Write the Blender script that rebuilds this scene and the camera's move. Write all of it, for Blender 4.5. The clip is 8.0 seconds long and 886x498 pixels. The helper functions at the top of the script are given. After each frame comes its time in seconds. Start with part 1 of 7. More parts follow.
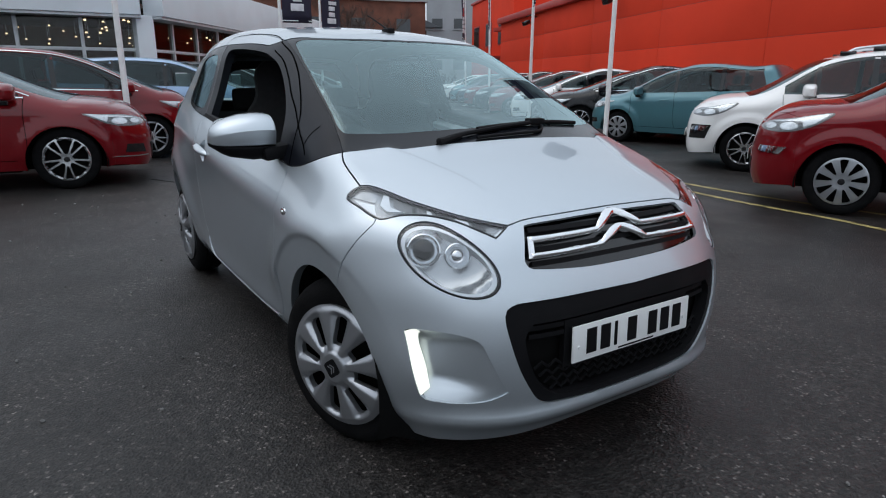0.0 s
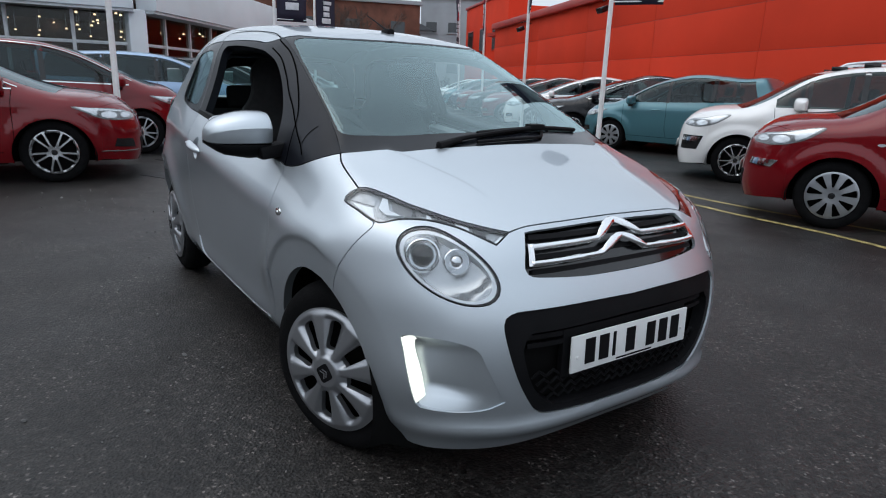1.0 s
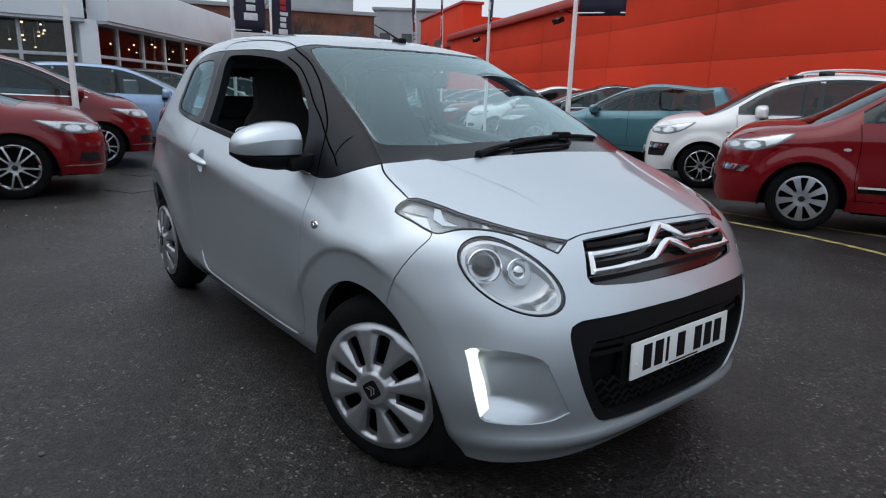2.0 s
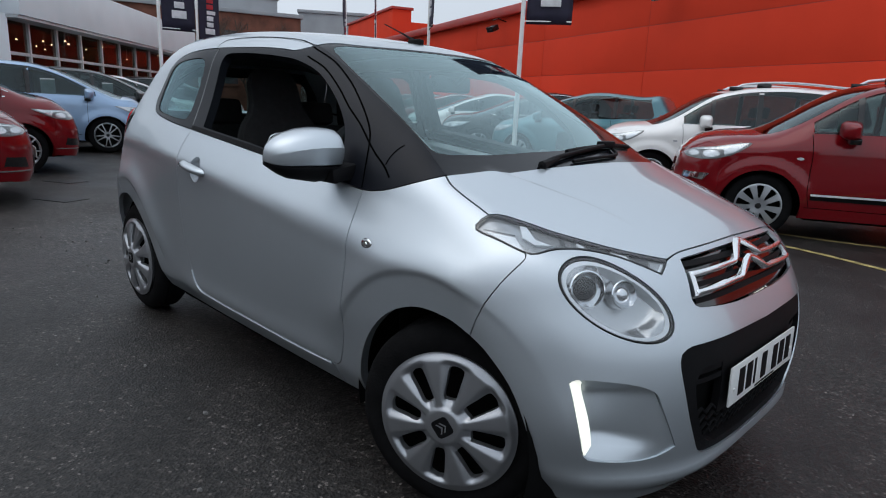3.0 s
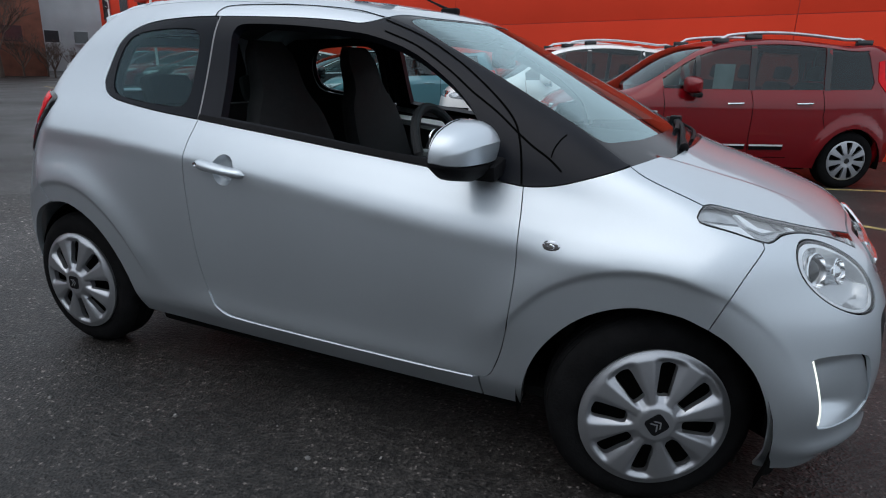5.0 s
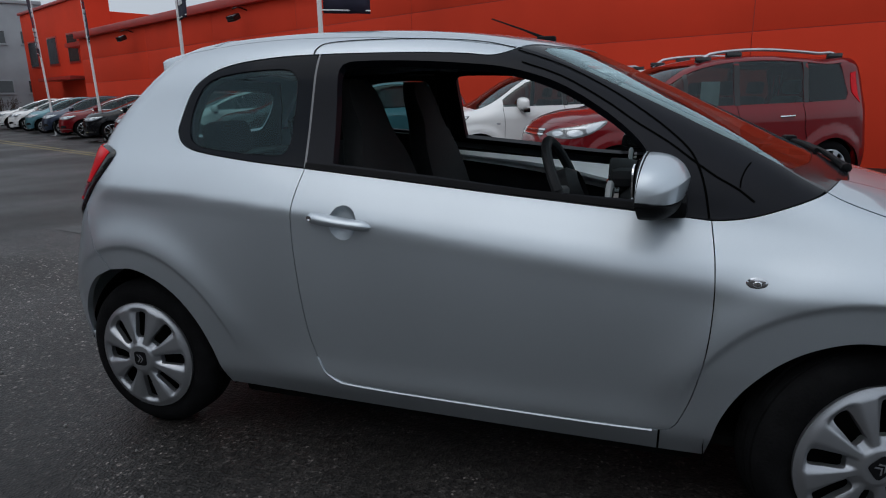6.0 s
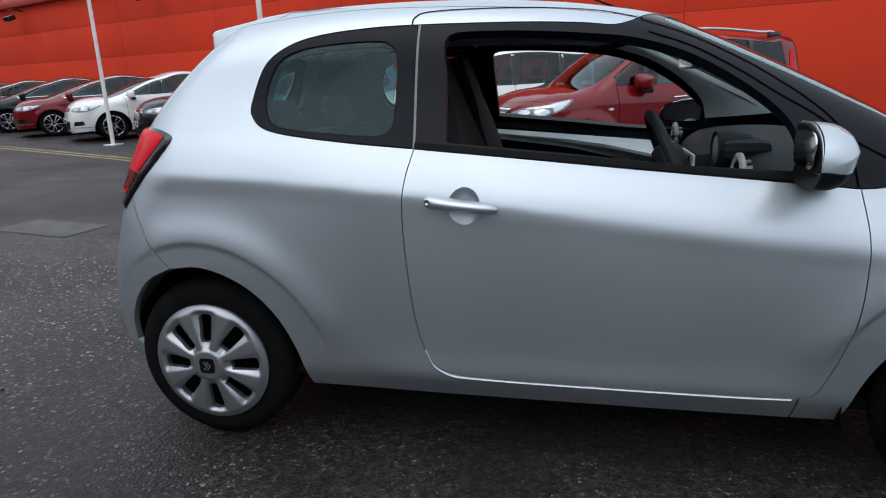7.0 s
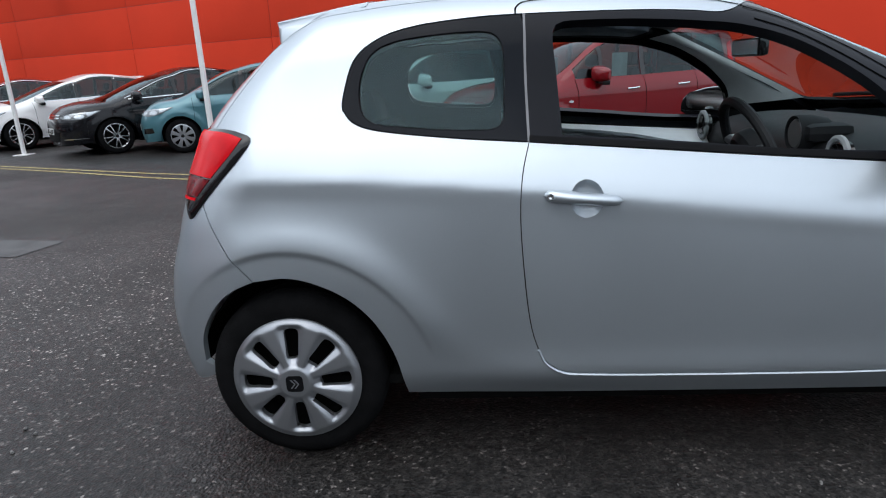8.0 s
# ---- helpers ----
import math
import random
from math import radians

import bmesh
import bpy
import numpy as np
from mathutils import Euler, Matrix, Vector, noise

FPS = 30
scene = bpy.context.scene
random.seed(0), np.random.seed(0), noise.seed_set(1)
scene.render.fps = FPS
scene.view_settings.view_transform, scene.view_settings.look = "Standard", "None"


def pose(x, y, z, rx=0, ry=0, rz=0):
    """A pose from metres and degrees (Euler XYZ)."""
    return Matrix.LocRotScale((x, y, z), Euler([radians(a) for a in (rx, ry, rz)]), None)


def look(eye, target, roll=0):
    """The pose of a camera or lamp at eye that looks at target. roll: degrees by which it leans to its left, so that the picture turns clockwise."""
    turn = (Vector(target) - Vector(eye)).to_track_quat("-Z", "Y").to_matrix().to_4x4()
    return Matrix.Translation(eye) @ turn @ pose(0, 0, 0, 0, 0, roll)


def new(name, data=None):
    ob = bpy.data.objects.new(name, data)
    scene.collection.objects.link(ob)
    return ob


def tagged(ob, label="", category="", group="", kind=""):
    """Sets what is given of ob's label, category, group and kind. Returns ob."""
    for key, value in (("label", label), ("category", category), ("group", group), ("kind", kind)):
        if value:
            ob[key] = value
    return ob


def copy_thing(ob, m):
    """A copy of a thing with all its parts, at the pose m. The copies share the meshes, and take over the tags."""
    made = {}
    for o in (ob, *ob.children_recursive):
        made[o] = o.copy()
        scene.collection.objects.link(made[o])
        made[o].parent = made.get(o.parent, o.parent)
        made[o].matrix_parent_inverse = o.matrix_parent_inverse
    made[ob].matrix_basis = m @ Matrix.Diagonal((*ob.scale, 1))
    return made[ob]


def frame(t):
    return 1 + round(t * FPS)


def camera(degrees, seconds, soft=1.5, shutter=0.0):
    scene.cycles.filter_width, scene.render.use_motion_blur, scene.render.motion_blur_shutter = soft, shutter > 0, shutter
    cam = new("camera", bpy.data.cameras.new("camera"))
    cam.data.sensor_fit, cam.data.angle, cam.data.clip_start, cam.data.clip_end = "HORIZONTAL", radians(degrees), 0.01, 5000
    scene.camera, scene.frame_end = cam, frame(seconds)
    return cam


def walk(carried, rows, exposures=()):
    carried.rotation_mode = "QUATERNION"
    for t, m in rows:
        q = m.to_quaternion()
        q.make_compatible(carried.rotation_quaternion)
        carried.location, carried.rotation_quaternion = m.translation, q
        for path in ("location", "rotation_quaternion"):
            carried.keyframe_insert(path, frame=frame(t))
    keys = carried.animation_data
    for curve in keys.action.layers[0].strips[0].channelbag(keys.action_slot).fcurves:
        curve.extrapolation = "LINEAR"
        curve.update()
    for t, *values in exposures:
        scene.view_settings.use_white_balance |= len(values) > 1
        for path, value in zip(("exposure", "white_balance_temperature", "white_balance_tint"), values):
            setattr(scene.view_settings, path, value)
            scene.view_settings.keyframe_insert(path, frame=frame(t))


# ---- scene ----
cam = camera(71.0, 8.0, soft=1.1)
PATH = [
    (0, (2.916, -1.468, 1.188), (1.301, -0.411, 0.664), 0.4),
    (0.5, (2.913, -1.439, 1.188), (1.248, -0.459, 0.669), 0.7),
    (1, (2.873, -1.476, 1.185), (1.276, -0.386, 0.672), 2.1),
    (1.2, (2.858, -1.519, 1.175), (1.284, -0.385, 0.685), 2.3),
    (2.3, (2.555, -1.735, 1.17), (1.048, -0.51, 0.691), 1.3),
    (2.5, (2.457, -1.762, 1.187), (0.963, -0.52, 0.712), 1.1),
    (3, (2.262, -1.887, 1.154), (0.897, -0.496, 0.702), 2.6),
    (3.5, (2.068, -2.073, 1.213), (0.865, -0.545, 0.741), 1.5),
    (4, (1.828, -2.173, 1.18), (0.657, -0.615, 0.73), -0.7),
    (4.2, (1.709, -2.191, 1.186), (0.607, -0.593, 0.701), -1.0),
    (5.3, (1.095, -2.394, 1.205), (0.363, -0.617, 0.651), 1.2),
    (5.5, (0.975, -2.396, 1.193), (0.24, -0.605, 0.694), -0.5),
    (6, (0.623, -2.418, 1.213), (-0.027, -0.587, 0.736), -1.2),
    (6.5, (0.283, -2.486, 1.211), (-0.174, -0.606, 0.707), -1.8),
    (7, (0.01, -2.479, 1.201), (-0.382, -0.591, 0.667), -1.8),
    (7.5, (-0.293, -2.461, 1.193), (-0.575, -0.555, 0.657), -1.0),
    (8, (-0.56, -2.485, 1.206), (-0.698, -0.567, 0.655), -2.9),
]
walk(cam, [(t, look(eye, target, roll)) for t, eye, target, roll in PATH],
     exposures=[(0, 0.06), (0.5, 0.03), (1, 0.14), (2.3, 0.0), (2.5, -0.04), (3.5, 0.03), (4, 0.14), (4.2, -0.1), (5.3, 0.27), (5.5, 0.36), (6, -0.4), (6.5, -0.05), (7, 0.25), (7.5, 0.28), (8, 0.46)])

# ---- light: an overcast winter day ----
world = bpy.data.worlds.new("overcast_sky")
scene.world, world.use_nodes = world, True
wn, wl = world.node_tree.nodes, world.node_tree.links
wn.clear()
sky = wn.new("ShaderNodeTexSky")
sky.sky_type, sky.sun_disc = "NISHITA", False
sky.sun_elevation, sky.sun_rotation = radians(64), radians(207)
sky.air_density, sky.dust_density, sky.ozone_density = 1.0, 4.0, 1.0
grey = wn.new("ShaderNodeHueSaturation")
grey.inputs["Saturation"].default_value = 0.35
# cloud cover: an even pale layer, brighter overhead than at the horizon, over the clear sky
cover = wn.new("ShaderNodeMix")
cover.data_type = "RGBA"
cover.inputs["Factor"].default_value = 0.82
cover.inputs[7].default_value = (5.6, 6.3, 7.2, 1)
where = wn.new("ShaderNodeTexCoord")
axes = wn.new("ShaderNodeSeparateXYZ")
rise = wn.new("ShaderNodeMapRange")
rise.inputs["To Min"].default_value, rise.inputs["To Max"].default_value = 0.94, 1.28
cloud = wn.new("ShaderNodeTexNoise")
cloud.inputs["Scale"].default_value, cloud.inputs["Detail"].default_value = 1.6, 4
ramp = wn.new("ShaderNodeMapRange")
ramp.inputs["To Min"].default_value, ramp.inputs["To Max"].default_value = 0.82, 1.18
both_ = wn.new("ShaderNodeMath")
both_.operation = "MULTIPLY"
veil = wn.new("ShaderNodeVectorMath")
veil.operation = "SCALE"
bg = wn.new("ShaderNodeBackground")
bg.inputs["Strength"].default_value = 0.13
wout = wn.new("ShaderNodeOutputWorld")
wl.new(sky.outputs[0], grey.inputs["Color"])
wl.new(grey.outputs[0], cover.inputs[6])
wl.new(where.outputs["Generated"], axes.inputs[0])
wl.new(axes.outputs["Z"], rise.inputs["Value"])
wl.new(cloud.outputs["Fac"], ramp.inputs["Value"])
wl.new(rise.outputs[0], both_.inputs[0]), wl.new(ramp.outputs[0], both_.inputs[1])
wl.new(cover.outputs[2], veil.inputs[0])
wl.new(both_.outputs[0], veil.inputs["Scale"])
wl.new(veil.outputs[0], bg.inputs["Color"])
wl.new(bg.outputs[0], wout.inputs[0])
sun = new("sun", bpy.data.lights.new("sun", "SUN"))
sun.data.energy, sun.data.angle, sun.data.color = 0.5, radians(60), (1.0, 0.97, 0.94)
sun.matrix_world = look((-3, -6, 14), (0, 0, 0))
scene.view_settings.exposure = 0.0


# ---- materials ----
def nodes(name):
    m = bpy.data.materials.new(name)
    m.use_nodes = True
    return m, m.node_tree.nodes, m.node_tree.links, m.node_tree.nodes["Principled BSDF"]


def surface(name, colour, rough=0.5, metal=0.0, vary=0.15, scale=8.0, bump=0.0, bump_scale=60.0, coat=0.0, emit=0.0, spread=0.0, spec=0.5):
    """A plain surface with broad stains, fine grain and relief."""
    m, n, l, p = nodes(name)
    where = n.new("ShaderNodeTexCoord")
    broad = n.new("ShaderNodeTexNoise")
    broad.inputs["Scale"].default_value, broad.inputs["Detail"].default_value = scale, 6
    l.new(where.outputs["Object"], broad.inputs["Vector"])
    fac = n.new("ShaderNodeMapRange")
    fac.inputs["From Min"].default_value, fac.inputs["From Max"].default_value = 0.3, 0.7
    fac.inputs["To Min"].default_value, fac.inputs["To Max"].default_value = 1 - vary, 1 + vary
    l.new(broad.outputs["Fac"], fac.inputs["Value"])
    mul = n.new("ShaderNodeVectorMath")
    mul.operation = "SCALE"
    mul.inputs[0].default_value = colour
    last = fac.outputs[0]
    if spread:
        info = n.new("ShaderNodeObjectInfo")
        each = n.new("ShaderNodeMapRange")
        each.inputs["To Min"].default_value, each.inputs["To Max"].default_value = 1 - spread, 1 + spread
        l.new(info.outputs["Random"], each.inputs["Value"])
        both = n.new("ShaderNodeMath")
        both.operation = "MULTIPLY"
        l.new(last, both.inputs[0]), l.new(each.outputs[0], both.inputs[1])
        last = both.outputs[0]
    l.new(last, mul.inputs["Scale"])
    l.new(mul.outputs[0], p.inputs["Base Color"])
    p.inputs["Roughness"].default_value, p.inputs["Metallic"].default_value = rough, metal
    p.inputs["Coat Weight"].default_value, p.inputs["Coat Roughness"].default_value = coat, 0.04
    p.inputs["Specular IOR Level"].default_value = spec
    if bump:
        fine = n.new("ShaderNodeTexNoise")
        fine.inputs["Scale"].default_value, fine.inputs["Detail"].default_value = bump_scale, 4
        l.new(where.outputs["Object"], fine.inputs["Vector"])
        b = n.new("ShaderNodeBump")
        b.inputs["Strength"].default_value, b.inputs["Distance"].default_value = bump, 0.01
        l.new(fine.outputs["Fac"], b.inputs["Height"])
        l.new(b.outputs[0], p.inputs["Normal"])
    if emit:
        p.inputs["Emission Color"].default_value = (*colour, 1)
        p.inputs["Emission Strength"].default_value = emit
    return m


def car_paint(name, colour, metal=0.0, rough=0.35, coat_rough=0.03, spec=0.5):
    """Lacquered paint with a fine flake and a film of road dirt."""
    m, n, l, p = nodes(name)
    where = n.new("ShaderNodeTexCoord")
    flake = n.new("ShaderNodeTexNoise")
    flake.inputs["Scale"].default_value, flake.inputs["Detail"].default_value = 900, 1
    l.new(where.outputs["Object"], flake.inputs["Vector"])
    dirt = n.new("ShaderNodeTexNoise")
    dirt.inputs["Scale"].default_value, dirt.inputs["Detail"].default_value = 3.5, 8
    l.new(where.outputs["Object"], dirt.inputs["Vector"])
    tone = n.new("ShaderNodeMapRange")
    tone.inputs["To Min"].default_value, tone.inputs["To Max"].default_value = 0.9, 1.1
    l.new(flake.outputs["Fac"], tone.inputs["Value"])
    mul = n.new("ShaderNodeVectorMath")
    mul.operation = "SCALE"
    mul.inputs[0].default_value = colour
    l.new(tone.outputs[0], mul.inputs["Scale"])
    l.new(mul.outputs[0], p.inputs["Base Color"])
    ro = n.new("ShaderNodeMapRange")
    ro.inputs["To Min"].default_value, ro.inputs["To Max"].default_value = rough - 0.06, rough + 0.1
    l.new(dirt.outputs["Fac"], ro.inputs["Value"])
    l.new(ro.outputs[0], p.inputs["Roughness"])
    p.inputs["Metallic"].default_value = metal
    p.inputs["Coat Weight"].default_value, p.inputs["Coat Roughness"].default_value = 1.0, coat_rough
    p.inputs["Specular IOR Level"].default_value = spec
    return m


def glass(name, tint, gloss=0.04, ior=1.5, extra=0.0, steepness=4.5, shade=(1.0, 1.0, 1.0)):
    """A thin pane: clear or tinted, with a mirror-like face by Fresnel."""
    m, n, l, p = nodes(name)
    n.remove(p)
    clear, shine, mix, fres = n.new("ShaderNodeBsdfTransparent"), n.new("ShaderNodeBsdfGlossy"), n.new("ShaderNodeMixShader"), n.new("ShaderNodeLayerWeight")
    clear.inputs[0].default_value = (*tint, 1)
    shine.inputs["Roughness"].default_value = gloss
    shine.inputs["Color"].default_value = (*shade, 1)
    fres.inputs["Blend"].default_value = 0.5
    face = ((ior - 1) / (ior + 1)) ** 2 * 2 + extra
    steep = n.new("ShaderNodeMath")
    steep.operation = "POWER"
    steep.inputs[1].default_value = steepness
    l.new(fres.outputs["Facing"], steep.inputs[0])
    add = n.new("ShaderNodeMath")
    add.operation, add.use_clamp = "MULTIPLY_ADD", True
    add.inputs[1].default_value, add.inputs[2].default_value = 1 - face, face
    l.new(steep.outputs[0], add.inputs[0])
    l.new(add.outputs[0], mix.inputs[0])
    l.new(clear.outputs[0], mix.inputs[1]), l.new(shine.outputs[0], mix.inputs[2])
    l.new(mix.outputs[0], n["Material Output"].inputs[0])
    return m


SILVER = car_paint("silver_metallic_paint", (0.59, 0.645, 0.69), 0.84, 0.43, 0.05)
# flake paint loses its brightness where it is seen edge-on
SILVER.node_tree.nodes["Principled BSDF"].inputs["Specular Tint"].default_value = (0.45, 0.46, 0.48, 1)
BLACK_TRIM = surface("black_grained_plastic", (0.008, 0.008, 0.009), 0.55, spec=0.08, vary=0.2, bump=0.12, bump_scale=300)
GLOSS_BLACK = surface("gloss_black_plastic", (0.009, 0.009, 0.010), 0.12, coat=0.3, vary=0.1)
FILM_BLACK = surface("satin_black_film", (0.007, 0.008, 0.012), 0.34, vary=0.15, bump=0.02, bump_scale=200, spec=0.16)
BORDER_BLACK = surface("black_windscreen_border", (0.008, 0.009, 0.012), 0.16, vary=0.15, spec=0.28)
EDGE_BLACK = surface("black_glass_edge", (0.008, 0.010, 0.014), 0.12, vary=0.05, spec=0.10)
RUBBER = surface("tyre_rubber", (0.008, 0.008, 0.0085), 0.8, spec=0.04, vary=0.25, scale=20, bump=0.3, bump_scale=120)
DARK = surface("dark_underside", (0.008, 0.008, 0.008), 0.9, vary=0.2, spec=0.0)
SEAM = surface("shut_line_shadow", (0.003, 0.003, 0.003), 0.9, spec=0.0)
CHROME = surface("chrome", (0.82, 0.83, 0.84), 0.08, 1.0, vary=0.02)
GRILLE_CHROME = surface("grille_chrome", (0.88, 0.89, 0.90), 0.22, 1.0, vary=0.02)
DULL_CHROME = surface("lamp_reflector", (0.72, 0.73, 0.75), 0.18, 1.0, vary=0.05)
WHEEL_SILVER = surface("wheel_cover_silver", (0.41, 0.425, 0.45), 0.34, 0.85, vary=0.06, bump=0.04, bump_scale=200)
WINDSCREEN = glass("windscreen_glass", (0.68, 0.82, 0.82), 0.01, 1.52, 0.02, 3.3, (0.74, 0.95, 0.98))
SIDE_GLASS = glass("tinted_side_glass", (0.40, 0.55, 0.54), 0.06, 1.25, 0.008, 4.5, (0.66, 0.92, 1.0))
DARK_GLASS = glass("dark_car_glass", (0.25, 0.33, 0.33), 0.02, 1.36, 0.0, 5.0, (0.86, 0.97, 1.0))
LENS = glass("clear_lamp_lens", (0.95, 0.97, 0.98), 0.02, 1.40, 0.0)
RED_LENS = surface("red_lamp_lens", (0.74, 0.006, 0.014), 0.22, spec=0.12, coat=0.06, vary=0.15)
DEEP_RED_LENS = surface("dark_red_lamp_lens", (0.16, 0.003, 0.006), 0.2, spec=0.3, coat=0.3, vary=0.5, scale=45)
LAMP_BRIGHT = surface("bright_lamp_housing", (0.47, 0.485, 0.50), 0.24, 0.75, vary=0.06, scale=12)
LAMP_GREY = surface("grey_lamp_reflector", (0.36, 0.375, 0.39), 0.2, 0.6, vary=0.3, scale=40)
LAMP_WHITE = surface("pale_lamp_reflector", (0.70, 0.73, 0.76), 0.32, 0.35, vary=0.08, scale=40)
LAMP_BLACK = surface("black_lamp_pocket", (0.035, 0.036, 0.04), 0.3, vary=0.2)
LAMP_DARK = surface("lamp_housing_grey", (0.16, 0.165, 0.17), 0.3, vary=0.2)
PLATE_WHITE = surface("number_plate_white", (0.78, 0.79, 0.78), 0.35, vary=0.05)
PRINT_BLACK = surface("printed_black", (0.006, 0.006, 0.007), 0.5, spec=0.12)
DRL = surface("daytime_lamp_white", (0.97, 1.0, 0.90), 0.3, emit=0.8, vary=0.0)
CABIN = surface("cabin_plastic", (0.018, 0.019, 0.021), 0.6, spec=0.25, vary=0.2, bump=0.1, bump_scale=250)
CLOTH = surface("seat_cloth", (0.010, 0.010, 0.011), 0.9, vary=0.3, scale=40, bump=0.4, bump_scale=400)
CABIN_DARK = surface("smooth_cabin_lining", (0.018, 0.019, 0.021), 0.7, spec=0.2, vary=0.15)
CABIN_GREY = surface("grey_cabin_trim", (0.28, 0.30, 0.31), 0.6, vary=0.1)
CABIN_PALE = surface("grey_pillar_lining", (0.50, 0.52, 0.53), 0.65, vary=0.12)
CABIN_LIGHT = surface("pale_cabin_trim", (0.74, 0.77, 0.78), 0.5, vary=0.08)


# ---- mesh helpers ----
def mesh_of(name, verts, faces, material, smooth=True):
    me = bpy.data.meshes.new(name)
    me.from_pydata([tuple(map(float, v)) for v in verts], [], [tuple(map(int, f)) for f in faces])
    me.materials.append(material)
    if smooth:
        me.shade_smooth()
    return me


def put(name, me, parent=None, label="", at=None):
    ob = new(name, me)
    ob.parent = parent
    if at is not None:
        ob.matrix_basis = at
    if label:
        ob["label"] = label
    return ob


def part(name, bm, material, parent=None, label="", at=None, smooth=30):
    bmesh.ops.recalc_face_normals(bm, faces=bm.faces)
    me = bpy.data.meshes.new(name)
    bm.to_mesh(me)
    bm.free()
    me.materials.append(material)
    if smooth:
        me.shade_smooth()
        me.set_sharp_from_angle(angle=radians(smooth))
    return put(name, me, parent, label, at)


def thing(name, label, category, at=None, group="", kind=""):
    ob = new(name)
    if at is not None:
        ob.matrix_basis = at
    return tagged(ob, label, category, group, kind)


def block(bm, x0, x1, y0, y1, z0, z1, bevel=0.0, at=None):
    m = Matrix.Translation(((x0 + x1) / 2, (y0 + y1) / 2, (z0 + z1) / 2)) @ Matrix.Diagonal((x1 - x0, y1 - y0, z1 - z0, 1))
    if at is not None:
        m = at @ m
    made = bmesh.ops.create_cube(bm, size=1, matrix=m)["verts"]
    if bevel:
        bmesh.ops.bevel(bm, geom=list({e for v in made for e in v.link_edges}), offset=bevel, segments=2, profile=0.6, affect="EDGES")
    return bm


def turned(bm, profile, steps=48, at=None):
    """A solid of revolution about the y axis from (radius, y) pairs."""
    at = at or Matrix()
    rings = []
    for k in range(steps):
        a = 2 * math.pi * k / steps
        rings.append([bm.verts.new(at @ Vector((r * math.cos(a), y, r * math.sin(a)))) for r, y in profile])
    for k in range(steps):
        a, b = rings[k], rings[(k + 1) % steps]
        for i in range(len(profile) - 1):
            bm.faces.new((a[i], a[i + 1], b[i + 1], b[i]))
    return bm


def tube(bm, points, radius, sides=8, closed=False):
    """A round bar along a line of points."""
    pts = [Vector(p) for p in points]
    n = len(pts)
    rings, up = [], Vector((0, 0, 1))
    for i, p in enumerate(pts):
        a, b = (pts[i - 1], pts[(i + 1) % n]) if closed else (pts[max(i - 1, 0)], pts[min(i + 1, n - 1)])
        d = (b - a).normalized()
        s = d.cross(up)
        s = s.normalized() if s.length > 0.05 else d.cross(Vector((0, 1, 0))).normalized()
        q = s.cross(d)
        r = radius[i] if isinstance(radius, (list, tuple)) else radius
        rings.append([bm.verts.new(p + r * (math.cos(t) * s + math.sin(t) * q)) for t in [2 * math.pi * k / sides for k in range(sides)]])
    for i in range(n if closed else n - 1):
        a, b = rings[i], rings[(i + 1) % n]
        for k in range(sides):
            bm.faces.new((a[k], a[(k + 1) % sides], b[(k + 1) % sides], b[k]))
    if not closed:
        bm.faces.new(rings[0][::-1]), bm.faces.new(rings[-1])
    return bm


def prism(bm, outline, d0, d1, place):
    """An outline of (a, b) pairs given depth from d0 to d1; place(a, b, d) gives the point."""
    lo = [bm.verts.new(place(a, b, d0)) for a, b in outline]
    hi = [bm.verts.new(place(a, b, d1)) for a, b in outline]
    n = len(outline)
    bm.faces.new(lo[::-1]), bm.faces.new(hi)
    for i in range(n):
        bm.faces.new((lo[i], lo[(i + 1) % n], hi[(i + 1) % n], hi[i]))
    return bm


# ---- smooth curves and car skins ----
def spl(xs, ys, soft=0.0):
    """A smooth function through the given points, softened over that width."""
    xs, ys = np.array(xs, float), np.array(ys, float)
    h, d = np.diff(xs), np.diff(ys) / np.diff(xs)
    m = np.concatenate([[d[0]], (d[:-1] * h[1:] + d[1:] * h[:-1]) / (h[1:] + h[:-1]), [d[-1]]])
    span = xs[-1] - xs[0]
    g = np.linspace(xs[0] - 0.5 * span, xs[-1] + 0.5 * span, 2400)
    c = np.clip(g, xs[0], xs[-1])
    i = np.clip(np.searchsorted(xs, c) - 1, 0, len(xs) - 2)
    t = (c - xs[i]) / h[i]
    v = (ys[i] * (1 + 2 * t) * (1 - t) ** 2 + h[i] * m[i] * t * (1 - t) ** 2 + ys[i + 1] * t * t * (3 - 2 * t) - h[i] * m[i + 1] * t * t * (1 - t))
    v += np.where(g < xs[0], (g - xs[0]) * m[0], 0) + np.where(g > xs[-1], (g - xs[-1]) * m[-1], 0)
    if soft:
        w = max(1, int(soft / (g[1] - g[0])))
        k = np.exp(-0.5 * (np.arange(-3 * w, 3 * w + 1) / w) ** 2)
        v = np.convolve(np.pad(v, 3 * w, mode="reflect", reflect_type="odd"), k / k.sum(), "valid")
    return lambda x: np.interp(x, g, v)


def smax(a, b, k):
    h = np.maximum(k - np.abs(a - b), 0) / k
    return np.maximum(a, b) + h * h * k / 4


def step01(x, a, b):
    t = np.clip((x - a) / (b - a), 0, 1)
    return t * t * (3 - 2 * t)


